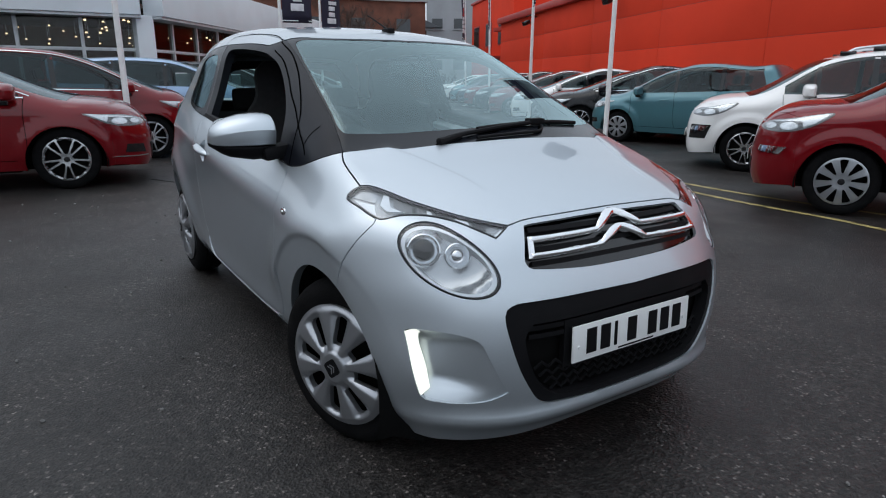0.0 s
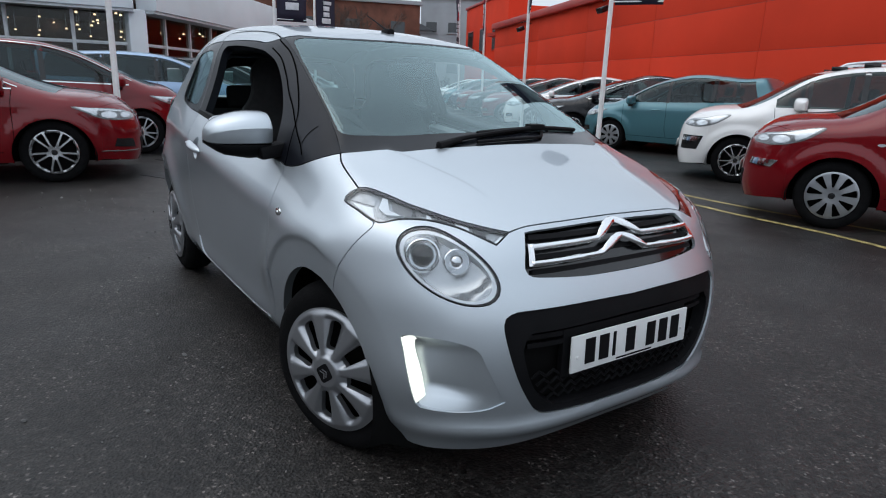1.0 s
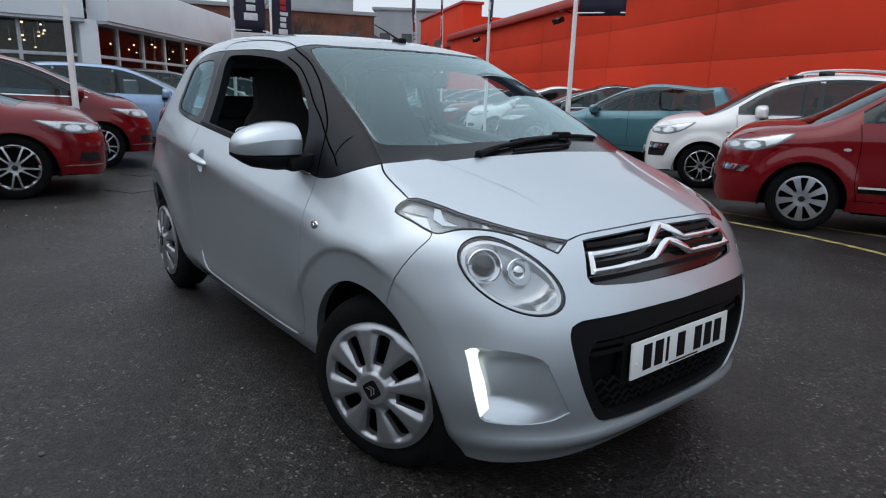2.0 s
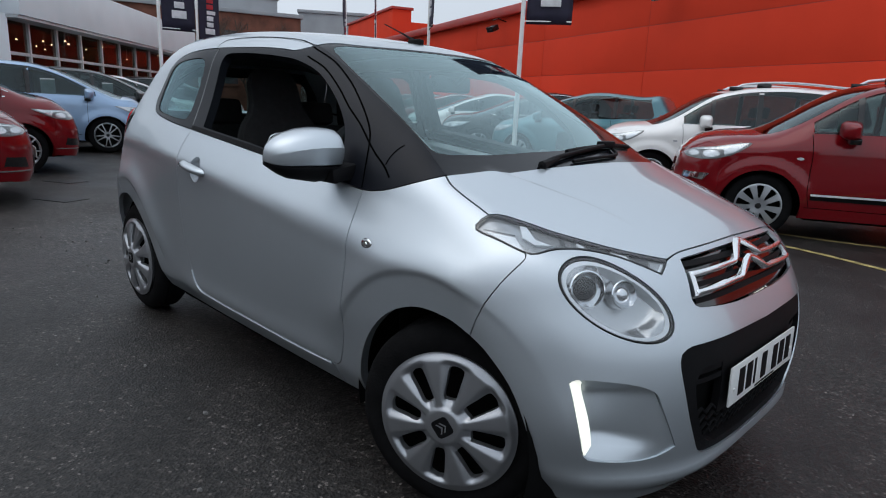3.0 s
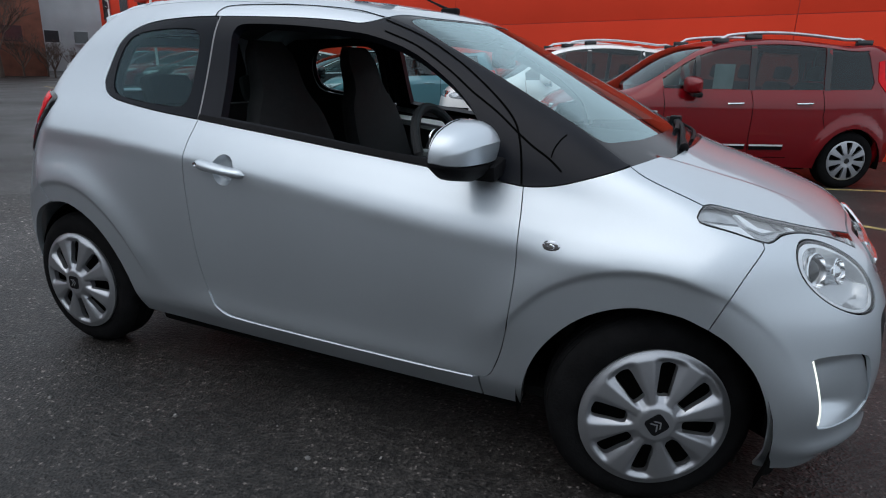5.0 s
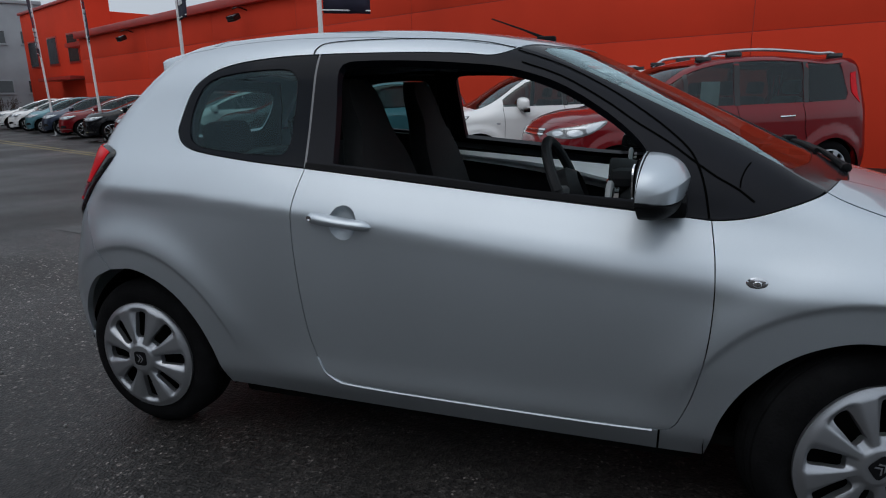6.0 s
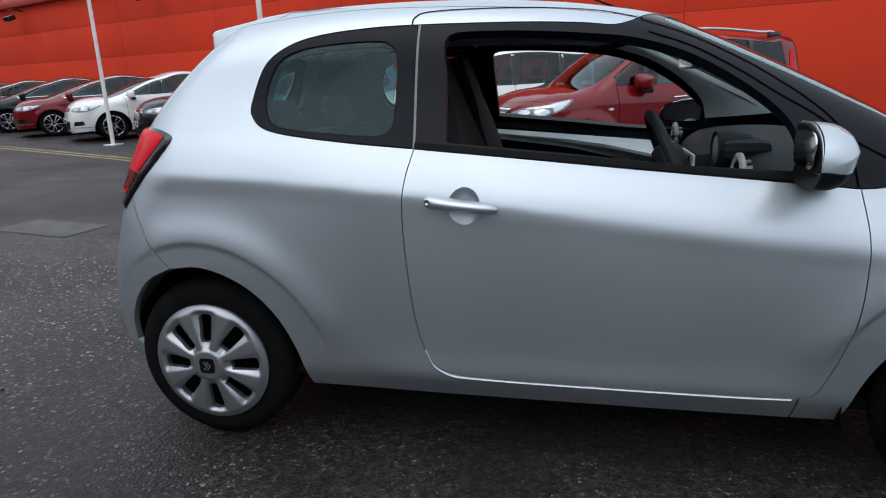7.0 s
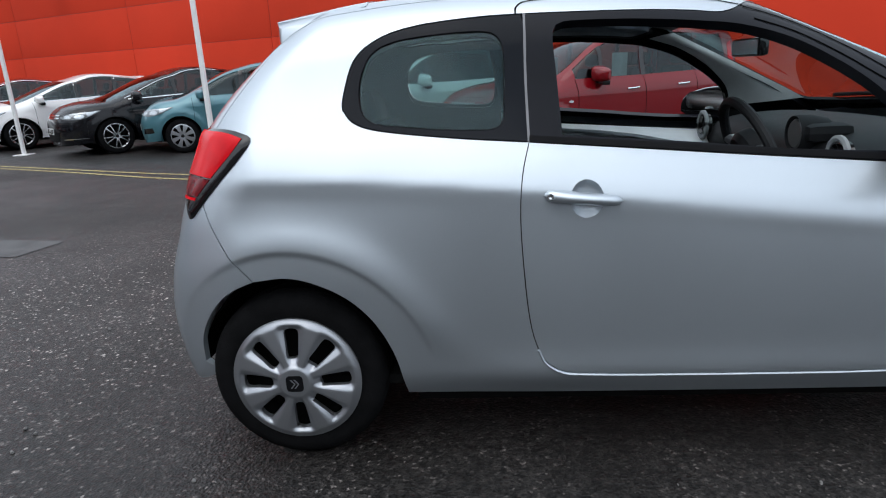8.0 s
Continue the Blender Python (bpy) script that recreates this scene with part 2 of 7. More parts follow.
def smooth_line(pts, n=14):
    """A smooth open curve through the points."""
    p = np.array(pts, float)
    if len(p) == 2:
        return np.linspace(p[0], p[1], n)
    q = np.vstack([2 * p[0] - p[1], p, 2 * p[-1] - p[-2]])
    out = []
    for i in range(1, len(q) - 2):
        t = np.linspace(0, 1, n, endpoint=False)[:, None]
        a, b, c, d = q[i - 1], q[i], q[i + 1], q[i + 2]
        out.append(0.5 * (2 * b + (c - a) * t + (2 * a - 5 * b + 4 * c - d) * t * t + (3 * b - a - 3 * c + d) * t ** 3))
    return np.vstack(out + [p[-1:]])


def even(line, step, closed=True):
    p = np.vstack([line, line[:1]]) if closed else np.array(line)
    s = np.concatenate([[0], np.cumsum(np.linalg.norm(np.diff(p, axis=0), axis=1))])
    n = max(8, int(round(s[-1] / step)))
    t = np.linspace(0, s[-1], n + 1)
    # keep the true corners
    d = np.diff(p, axis=0)
    d = d / np.maximum(np.linalg.norm(d, axis=1), 1e-9)[:, None]
    turn = np.einsum("ij,ij->i", d[:-1], d[1:])
    for k in np.where(turn < 0.8)[0]:
        t[np.argmin(np.abs(t - s[k + 1]))] = s[k + 1]
    r = np.stack([np.interp(t, s, p[:, k]) for k in range(p.shape[1])], 1)
    return r[:-1] if closed else r


def inside(pts, poly):
    x, y = pts[:, 0][:, None], pts[:, 1][:, None]
    a, b = poly, np.roll(poly, -1, 0)
    cross = (a[:, 1] > y) != (b[:, 1] > y)
    with np.errstate(divide="ignore", invalid="ignore"):
        at = a[:, 0] + (y - a[:, 1]) * (b[:, 0] - a[:, 0]) / (b[:, 1] - a[:, 1])
    return (np.sum(cross & (x < at), 1) % 2) == 1


def away(pts, line):
    a, b = line, np.roll(line, -1, 0)
    out = np.full(len(pts), 1e9)
    for i in range(len(a)):
        d = b[i] - a[i]
        t = np.clip(((pts - a[i]) @ d) / max(d @ d, 1e-12), 0, 1)
        out = np.minimum(out, np.linalg.norm(pts - a[i] - t[:, None] * d, axis=1))
    return out


def shrink(line, g):
    """The closed line moved inwards by g."""
    if not g:
        return line
    area = np.sum(line[:, 0] * np.roll(line[:, 1], -1) - np.roll(line[:, 0], -1) * line[:, 1])
    d = np.roll(line, -1, 0) - np.roll(line, 1, 0)
    d /= np.maximum(np.linalg.norm(d, axis=1), 1e-9)[:, None]
    n = np.stack([-d[:, 1], d[:, 0]], 1) * (1 if area > 0 else -1)
    return line + g * n


from mathutils.geometry import delaunay_2d_cdt


class Skin:
    """A car's outer skin, as the place where shape(x, y, z) is zero."""

    def __init__(self, shape, front_axis=0.9, rear_axis=-0.9):
        self.shape, self.fa, self.ra = shape, front_axis, rear_axis

    def root(self, start, way, far):
        lo, hi = np.zeros(len(start)), np.full(len(start), far)
        for _ in range(34):
            mid = (lo + hi) / 2
            p = start + way * mid[:, None]
            out = self.shape(p[:, 0], p[:, 1], p[:, 2]) > 0
            lo, hi = np.where(out, mid, lo), np.where(out, hi, mid)
        return start + way * lo[:, None]

    def normal(self, p, e=0.003):
        f = self.shape
        x, y, z = p.T
        g = np.stack([f(x + e, y, z) - f(x - e, y, z), f(x, y + e, z) - f(x, y - e, z), f(x, y, z + e) - f(x, y, z - e)], 1)
        return g / np.maximum(np.linalg.norm(g, axis=1), 1e-9)[:, None]

    def side(self, q):
        q = np.array(q, float)
        n = len(q)
        return self.root(np.stack([q[:, 0], np.full(n, -1.3), q[:, 1]], 1), np.tile((0.0, 1.0, 0.0), (n, 1)), 1.3)

    def top(self, q):
        q = np.array(q, float)
        n = len(q)
        return self.root(np.stack([q[:, 0], q[:, 1], np.full(n, 2.2)], 1), np.tile((0.0, 0.0, -1.0), (n, 1)), 2.0)

    def wrap(self, q, axis, sign):
        q = np.array(q, float)
        a = np.radians(q[:, 0])
        out = np.stack([sign * np.cos(a), -np.sin(a), 0 * a], 1)
        c = np.stack([0 * a + axis, 0 * a, q[:, 1]], 1)
        return self.root(c + 1.6 * out, -out, 1.6)

    def nose(self, q):
        """q: degrees to the car's right from straight ahead, height."""
        return self.wrap(q, self.fa, 1)

    def tail(self, q):
        return self.wrap(q, self.ra, -1)

    def to_nose(self, p):
        return np.stack([np.degrees(np.arctan2(-p[:, 1], p[:, 0] - self.fa)), p[:, 2]], 1)

    def to_tail(self, p):
        return np.stack([np.degrees(np.arctan2(-p[:, 1], self.ra - p[:, 0])), p[:, 2]], 1)

    def panel(self, name, view, outline, material, parent=None, holes=(), gap=0.0015, step=0.025, lip=0.012, lift=0.0, label="", mirror=False, both=True, extra=None, hole_lips=True):
        """One pressed panel inside the outline; its edge turns in by lip. Mirror: the other side as well."""
        k = np.array((1 / 70.0, 1.0)) if view in (self.nose, self.tail) else np.array((1.0, 1.0))
        outer = shrink(even(np.array(outline, float) * k, step), gap)
        rings = [outer] + [shrink(even(np.array(h, float) * k, step), -gap) for h in holes]
        lo, hi = outer.min(0), outer.max(0)
        gx, gy = np.meshgrid(np.arange(lo[0] + step / 2, hi[0], step), np.arange(lo[1] + step / 2, hi[1], step))
        g = np.stack([gx.ravel(), gy.ravel()], 1)
        g = g[inside(g, outer)]
        for h in rings[1:]:
            g = g[~inside(g, h)]
        for r in rings:
            if len(g):
                g = g[away(g, r) > 0.55 * step]
        if extra is not None:
            # rows of points along a pressed edge, in place of the plain grid there
            ex = np.array(extra, float) * k
            ex = ex[inside(ex, outer)]
            for h in rings[1:]:
                ex = ex[~inside(ex, h)]
            for r in rings:
                if len(ex):
                    ex = ex[away(ex, r) > 0.004]
            if len(ex):
                g = g[[np.min(np.sum((ex - q) ** 2, 1)) > (0.8 * step) ** 2 for q in g]]
                g = np.vstack([g, ex])
        verts, edges = [], []
        for r in rings:
            b = len(verts)
            verts += [Vector(v) for v in r]
            edges += [(b + i, b + (i + 1) % len(r)) for i in range(len(r))]
        verts += [Vector(v) for v in g]
        v2, _, f2, _, _, _ = delaunay_2d_cdt(verts, edges, [], 0, 1e-6)
        q, f = np.array([(v.x, v.y) for v in v2]), np.array(f2)
        mid = q[f].mean(1)
        keep = inside(mid, outer)
        for h in rings[1:]:
            keep &= ~inside(mid, h)
        f = f[keep]
        p = view(q / k)
        nor = self.normal(p)
        up = lift(q / k) if callable(lift) else lift
        p = p + nor * (np.array(up).reshape(-1, 1) if callable(lift) else up)
        fn = np.cross(p[f[:, 1]] - p[f[:, 0]], p[f[:, 2]] - p[f[:, 0]])
        flip = np.einsum("ij,ij->i", fn, nor[f[:, 0]]) < 0
        f[flip] = f[flip][:, ::-1]
        if callable(lift):
            nor2 = np.zeros_like(nor)
            fn = np.cross(p[f[:, 1]] - p[f[:, 0]], p[f[:, 2]] - p[f[:, 0]])
            for c in range(3):
                np.add.at(nor2, f[:, c], fn)
            nor = nor2 / np.maximum(np.linalg.norm(nor2, axis=1), 1e-12)[:, None]
        faces, V, N = [tuple(t) for t in f], p, nor
        if lip:
            he = {}
            for t in f:
                for a, b in ((t[0], t[1]), (t[1], t[2]), (t[2], t[0])):
                    he[(a, b)] = True
            rim = [e for e in he if (e[1], e[0]) not in he]
            if not hole_lips:
                outside = away(q, outer) < 1e-5
                rim = [e for e in rim if outside[e[0]] and outside[e[1]]]
            add_v, add_n = [], []
            base = len(V)
            for a, b in rim:
                d = p[b] - p[a]
                w = np.cross(d, nor[a])
                w = w / max(np.linalg.norm(w), 1e-9)
                i = base + len(add_v)
                add_v += [p[a], p[b], p[b] - lip * nor[b], p[a] - lip * nor[a]]
                add_n += [w] * 4
                faces.append((i, i + 3, i + 2, i + 1))
            V, N = np.vstack([V, add_v]), np.vstack([N, add_n])
        made = []
        for s in ((1, -1) if mirror else (1,)):
            fl = np.array((1, s, 1))
            me = mesh_of(name, V * fl, faces if s == 1 else [t[::-1] for t in faces], material)
            me.normals_split_custom_set_from_vertices([tuple(map(float, n)) for n in N * fl])
            made.append(put(name, me, parent, label))
        return made[0] if len(made) == 1 else made

    def line(self, name, p, material, parent=None, width=0.005, lift=0.0008, mirror=False):
        """A narrow shut line laid on the skin along the points p."""
        nor = self.normal(p)
        d = np.gradient(p, axis=0)
        d /= np.maximum(np.linalg.norm(d, axis=1), 1e-9)[:, None]
        s = np.cross(d, nor)
        V = np.vstack([p + s * width / 2 + nor * lift, p - s * width / 2 + nor * lift])
        n = len(p)
        faces = [(i, i + 1, n + i + 1, n + i) for i in range(n - 1)]
        for m in ((1, -1) if mirror else (1,)):
            put(name, mesh_of(name, V * np.array((1, m, 1)), faces if m == 1 else [t[::-1] for t in faces], material), parent)


# ---- the silver three-door hatchback ----
def hatch_shape():
    base = spl([-1.65, -1.4, -1.2, -0.95, -0.6, 0, 0.8, 1.15, 1.4, 1.65], [0.685, 0.725, 0.748, 0.768, 0.782, 0.788, 0.784, 0.777, 0.760, 0.735], 0.06)
    crease = spl([-1.6, -1.3, -0.95, -0.45, 0.1, 0.55, 0.9, 1.3, 1.7], [0.93, 0.922, 0.912, 0.872, 0.812, 0.764, 0.735, 0.715, 0.70], 0.05)
    low = spl([0.1, 0.2, 0.25, 0.29, 0.33, 0.45, 0.6, 0.75, 1.0, 1.4], [-0.155, -0.098, -0.066, -0.046, -0.036, -0.019, -0.006, 0, 0, 0], 0.014)
    sharp = spl([-0.5, -0.06, -0.012, 0.0, 0.014, 0.03, 0.08, 0.14, 0.22, 0.53, 0.75], [0, 0, 0, -0.0008, -0.0045, -0.011, -0.034, -0.064, -0.099, -0.205, -0.29], 0.003)
    up = spl([-0.5, -0.06, -0.01, 0.03, 0.08, 0.14, 0.22, 0.53, 0.75], [0, 0, -0.001, -0.014, -0.040, -0.072, -0.100, -0.205, -0.29], 0.007)
    under = spl([-1.6, -1.2, -0.5, 0.2, 0.8, 1.4], [0.003, 0.003, 0.0012, 0.0, 0.0, 0.0])
    spine = spl([-1.5, -1.3, -1.2, -1.0, -0.7, -0.4, -0.1, 0.15, 0.33, 0.45, 0.6, 0.9, 1.08, 1.2, 1.36, 1.5, 1.6, 1.68], [1.31, 1.385, 1.408, 1.438, 1.457, 1.457, 1.440, 1.411, 1.375, 1.325, 1.255, 1.11, 1.022, 0.972, 0.922, 0.872, 0.826, 0.78], 0.025)
    crown = spl([-1.4, -0.4, 0.3, 0.9, 1.15, 1.4, 1.65], [0.15, 0.13, 0.10, 0.08, 0.17, 0.23, 0.25], 0.05)
    front = spl([0.05, 0.16, 0.24, 0.32, 0.42, 0.52, 0.6, 0.7, 0.8, 0.9], [1.60, 1.675, 1.722, 1.745, 1.756, 1.752, 1.735, 1.688, 1.638, 1.56], 0.02)
    rear = spl([0.1, 0.2, 0.3, 0.45, 0.62, 0.75, 0.95, 1.07, 1.2, 1.3, 1.42], [1.57, 1.62, 1.65, 1.67, 1.648, 1.602, 1.56, 1.50, 1.37, 1.25, 1.09], 0.03)

    fold = spl([1.05, 1.09, 1.13, 1.22, 1.34, 1.45, 1.6], [0.50, 0.474, 0.452, 0.410, 0.366, 0.345, 0.335])

    def f(x, y, z):
        y = np.abs(y)
        h = z - crease(x)
        soft = step01(x, -0.5, 0.45)
        w = base(x) + low(z) + up(h) * soft + sharp(h) * (1 - soft) - under(x) * step01(crease(x) - z, -0.004, 0.06)
        # the scoop low on the door
        w = w + 0.011 * np.exp(-((z - 0.305) / 0.055) ** 2) * step01(x, -0.75, -0.40) * (1 - step01(x, 0.45, 0.85))
        # the haunch over the rear wheel: full above the arch, drawn in towards the shoulder
        w = w + (0.015 - 0.030 * step01(z, 0.58, 0.94)) * step01(-x, 0.55, 1.05)
        for cx in (1.12, -1.155):
            r = np.hypot(x - cx, z - 0.28)
            a = np.maximum(r - 0.437, 0)
            w = w + (0.019 * np.exp(-(a / 0.08) ** 2) - 0.008 * step01(0.443 - r, 0.0, 0.024) - 0.05 * np.maximum(0.437 - r, 0)) * step01(z, 0.34, 0.52) * step01(np.abs(y), 0.5, 0.62)
        w = w - 0.022 * step01(-x, 0.6, 1.3) * step01(z, 0.95, 1.4)
        side = y - w
        win = step01(x, -0.2, 0.3) * (1 - step01(x, 0.95, 1.25))
        roof = (z - spine(x + 0.28 * y * y * win) + crown(x) * y * y) * (0.96 - 0.1 * win)
        # the fold pressed into the bonnet, dying out towards the nose
        roof = roof - 0.0028 * step01(y - fold(x), -0.009, 0.009) * (1 - step01(y - fold(x), 0.02, 0.16)) * step01(x, 1.04, 1.08) * (1 - step01(x, 1.36, 1.50))
        nose = (x - front(z) - 0.020 * np.exp(-((z - 0.245) / 0.032) ** 2) + 0.40 * (y / 0.78) ** 4 - 0.028 * np.exp(-((z - 0.39) / 0.10) ** 2) * step01(y, 0.54, 0.68)) * 0.9
        q = step01(z, 0.75, 1.02)
        tail = (-x - rear(z) + 0.20 * (y / 0.72) ** 6 * (1 - q) + 0.286 * (y / 0.72) ** 4 * q) * 0.9
        k = 0.14 - 0.08 * step01(x, 0.7, 1.1)
        return smax(smax(smax(side, roof, k), nose, 0.05), tail, 0.06)

    return f, fold


hatch_skin, bonnet_fold = hatch_shape()
C1 = Skin(hatch_skin)
hatch = thing("hatchback", "clean silver metallic three-door hatchback with its driver's window open", "car")


def mir(pts):
    q = np.array(pts, float)
    q[:, 0] *= -1
    return q


# edges shared by neighbouring panels
lamp_up = smooth_line([(64.2, 0.879), (62, 0.8805), (57.6, 0.869), (54.8, 0.861), (51.3, 0.850), (45.6, 0.835), (39.1, 0.818), (33.2, 0.804), (28.9, 0.794)])
lamp_low = smooth_line([(31.4, 0.765), (35, 0.785), (38.8, 0.802), (42.7, 0.8125), (46.2, 0.8175), (49.5, 0.818), (51.6, 0.8155), (54.3, 0.8065), (56.2, 0.810), (60.5, 0.827), (65, 0.8405), (66.1, 0.850), (65.6, 0.865), (64.2, 0.879)])
CORNER = 14 * 8  # where the shut line between wing and bumper meets the lamp
lamp_up3, lamp_low3 = C1.nose(lamp_up), C1.nose(lamp_low)
hood_side = smooth_line([(1.022, -0.624), (1.062, -0.641), (1.128, -0.651), tuple(lamp_up3[0][:2])])
hood_side3 = C1.top(hood_side)
hood_front = smooth_line([(28.9, 0.794), (24, 0.806), (12, 0.813), (0, 0.816)])
hood_front3 = C1.nose(hood_front)
hood_rear = smooth_line([(1.022, -0.624), (1.058, -0.54), (1.086, -0.474), (1.108, -0.446), (1.135, -0.31), (1.154, -0.17), (1.160, 0)])
screen_side = smooth_line([(0.20, -0.505), (0.40, -0.525), (0.6, -0.55), (0.8, -0.575), (0.95, -0.603), (1.022, -0.624)])
screen_side3 = C1.top(screen_side)
screen_top = smooth_line([(0.20, -0.505), (0.30, -0.37), (0.355, -0.19), (0.375, 0)])
roof_side = smooth_line([(-1.07, -0.485), (-0.9, -0.50), (-0.4, -0.515), (0, -0.513), (0.20, -0.505)])
roof_side3 = C1.top(roof_side)
roof_rear = smooth_line([(-1.07, -0.485), (-1.12, -0.25), (-1.13, 0)])
flipy = np.array((1, -1))


def both(line):
    """A half outline that starts or ends on the car's middle, with its mirror image."""
    return np.vstack([line, (line * flipy)[::-1][1:]])


fold_rows = np.array([(x, sg * (float(bonnet_fold(x)) + d)) for x in np.arange(1.09, 1.50, 0.014) for d in (-0.018, -0.009, -0.0045, 0, 0.0045, 0.009, 0.018) for sg in (1, -1)])
C1.panel("bonnet", C1.top, np.vstack([both(hood_rear)[::-1][:1], both(hood_rear[::-1][::-1])[::-1], hood_side, lamp_up3[:, :2], hood_front3[:, :2], (hood_front3[:, :2] * flipy)[::-1], (lamp_up3[:, :2] * flipy)[::-1], (hood_side * flipy)[::-1]])[1:], SILVER, hatch, gap=0.002, extra=fold_rows)
C1.panel("roof", C1.top, np.vstack([both(screen_top), (roof_side * flipy)[::-1], both(roof_rear)[::-1], roof_side]), SILVER, hatch, gap=0.0)
# windscreen: black border, clear pane
ws_out = np.vstack([both(screen_top)[::-1], screen_side, both(hood_rear), (screen_side * flipy)[::-1]])
pane_h = np.vstack([smooth_line([(0.387, 0), (0.367, -0.19), (0.325, -0.345), (0.285, -0.435), (0.272, -0.478), (0.290, -0.494)]), smooth_line([(0.290, -0.494), (0.43, -0.518), (0.60, -0.541), (0.785, -0.566), (0.875, -0.580), (0.918, -0.583), (0.945, -0.566), (0.981, -0.490), (1.024, -0.380), (1.060, -0.19), (1.073, 0)])[1:]])
pane = np.vstack([pane_h, (pane_h * flipy)[::-1][1:-1]])
C1.panel("windscreen_border", C1.top, ws_out, BORDER_BLACK, hatch, holes=[pane], gap=0.001, lift=-0.002)
shield = C1.panel("windscreen", C1.top, pane, WINDSCREEN, hatch, gap=0.0, lip=0, lift=-0.003, label="clear windscreen")
shield.visible_shadow = False

# door, wing, body side
door_rear = smooth_line([(-0.431, 1.003), (-0.452, 0.92), (-0.460, 0.83), (-0.457, 0.71), (-0.442, 0.53), (-0.422, 0.42), (-0.388, 0.345), (-0.335, 0.312), (-0.29, 0.304)])
door_low = smooth_line([(-0.29, 0.304), (-0.1, 0.299), (0.3, 0.297), (0.64, 0.297), (0.685, 0.303)])
door_front = smooth_line([(0.685, 0.303), (0.705, 0.33), (0.735, 0.42), (0.758, 0.55), (0.767, 0.67), (0.764, 0.79), (0.752, 0.889)])
belt = smooth_line([(0.752, 0.889), (0.6, 0.904), (0.2, 0.941), (-0.12, 0.973), (-0.431, 1.003)])
cup = np.array([(-0.278 + 0.045 * math.cos(a), 0.848 + 0.051 * math.sin(a)) for a in [2 * math.pi * k / 40 for k in range(40)]])


def dish(q):
    r = np.hypot((q[:, 0] + 0.278) / 0.045, (q[:, 1] - 0.848) / 0.051)
    return -0.022 * np.sqrt(np.maximum(1 - r * r, 0)) ** 0.8


C1.panel("door", C1.side, np.vstack([door_rear, door_low[1:], door_front[1:], belt[1:-1]]), SILVER, hatch, holes=[cup], mirror=True, lip=0.02, step=0.014)
C1.panel("handle_recess", C1.side, cup, SILVER, hatch, mirror=True, gap=-0.002, lip=0, lift=dish, step=0.008)
sill3 = C1.side(smooth_line([(-0.412, 0.385), (-0.388, 0.338), (-0.340, 0.306), (-0.28, 0.298), (-0.1, 0.2935), (0.3, 0.2915), (0.64, 0.2915)]))
for sg in (1, -1):
    part("sill_ledge", tube(bmesh.new(), [tuple(p * np.array((1, sg, 1)) + np.array((0, -0.0005 * sg, 0))) for p in sill3], 0.0045, 6), SILVER, hatch)


def arch_rows(cx):
    """Rows of points along the pressed edge round a wheel opening."""
    return np.array([(cx + r * math.cos(a), 0.28 + r * math.sin(a)) for r in (0.452, 0.445, 0.440, 0.434, 0.428, 0.421, 0.413) for a in np.arange(0.05, math.pi - 0.05, 0.025)])


front_arch = smooth_line([(0.783, 0.209), (0.811, 0.353), (0.868, 0.466), (0.962, 0.561), (1.078, 0.612), (1.195, 0.612), (1.275, 0.586)])
seam_up = smooth_line([(1.275, 0.586), (1.305, 0.66), (1.34, 0.735), (1.372, 0.797), tuple(lamp_low3[CORNER][[0, 2]])])
tail_of_lamp = lamp_low3[CORNER:][:, [0, 2]]
cover_low = smooth_line([(1.022, hood_side3[0][2]), (0.95, 0.932), (0.86, 0.903), (0.80, 0.892), (0.752, 0.889)])
C1.panel("front_wing", C1.side, np.vstack([door_front[::-1], [(0.66, 0.296), (0.66, 0.208)], front_arch, seam_up[1:], tail_of_lamp[1:], hood_side3[::-1][1:][:, [0, 2]], cover_low[1:-1]]), SILVER, hatch, mirror=True, lip=0.03, step=0.014, extra=arch_rows(1.12))
rear_arch = smooth_line([(-0.823, 0.211), (-0.849, 0.368), (-0.909, 0.498), (-1.005, 0.586), (-1.138, 0.632), (-1.262, 0.622)])
bumper_seam = smooth_line([(-1.262, 0.622), (-1.32, 0.69), (-1.38, 0.78), (-1.42, 0.86)])
rear_edge = smooth_line([(-1.42, 0.86), (-1.42, 1.0), (-1.355, 1.10), (-1.255, 1.22), (-1.165, 1.32), tuple(roof_side3[0][[0, 2]])])
glazing = smooth_line([(-0.431, 1.003), (-0.65, 1.023), (-0.845, 1.047), (-0.922, 1.068), (-0.955, 1.098), (-0.964, 1.135), (-0.930, 1.245), (-0.86, 1.302), (-0.756, 1.333), (-0.6, 1.348), (-0.44, 1.352), (-0.128, 1.347), (0.04, 1.338), (0.13, 1.330), tuple(screen_side3[0][[0, 2]] - np.array((0.0, 0.004)))])
black_rear, black_top = glazing[:71], glazing[70:]
C1.panel("body_side", C1.side, np.vstack([[(0.657, 0.294), (0.657, 0.208)], smooth_line([(0.657, 0.208), (0, 0.208), (-0.6, 0.209), (-0.823, 0.211)])[1:], rear_arch[1:], bumper_seam[1:], rear_edge[1:], roof_side3[1:][:, [0, 2]], black_top[::-1][1:], black_rear[::-1][1:], door_rear[1:], door_low[1:-6]]), SILVER, hatch, mirror=True, lip=0.025, gap=0.0015, step=0.016, extra=arch_rows(-1.155))
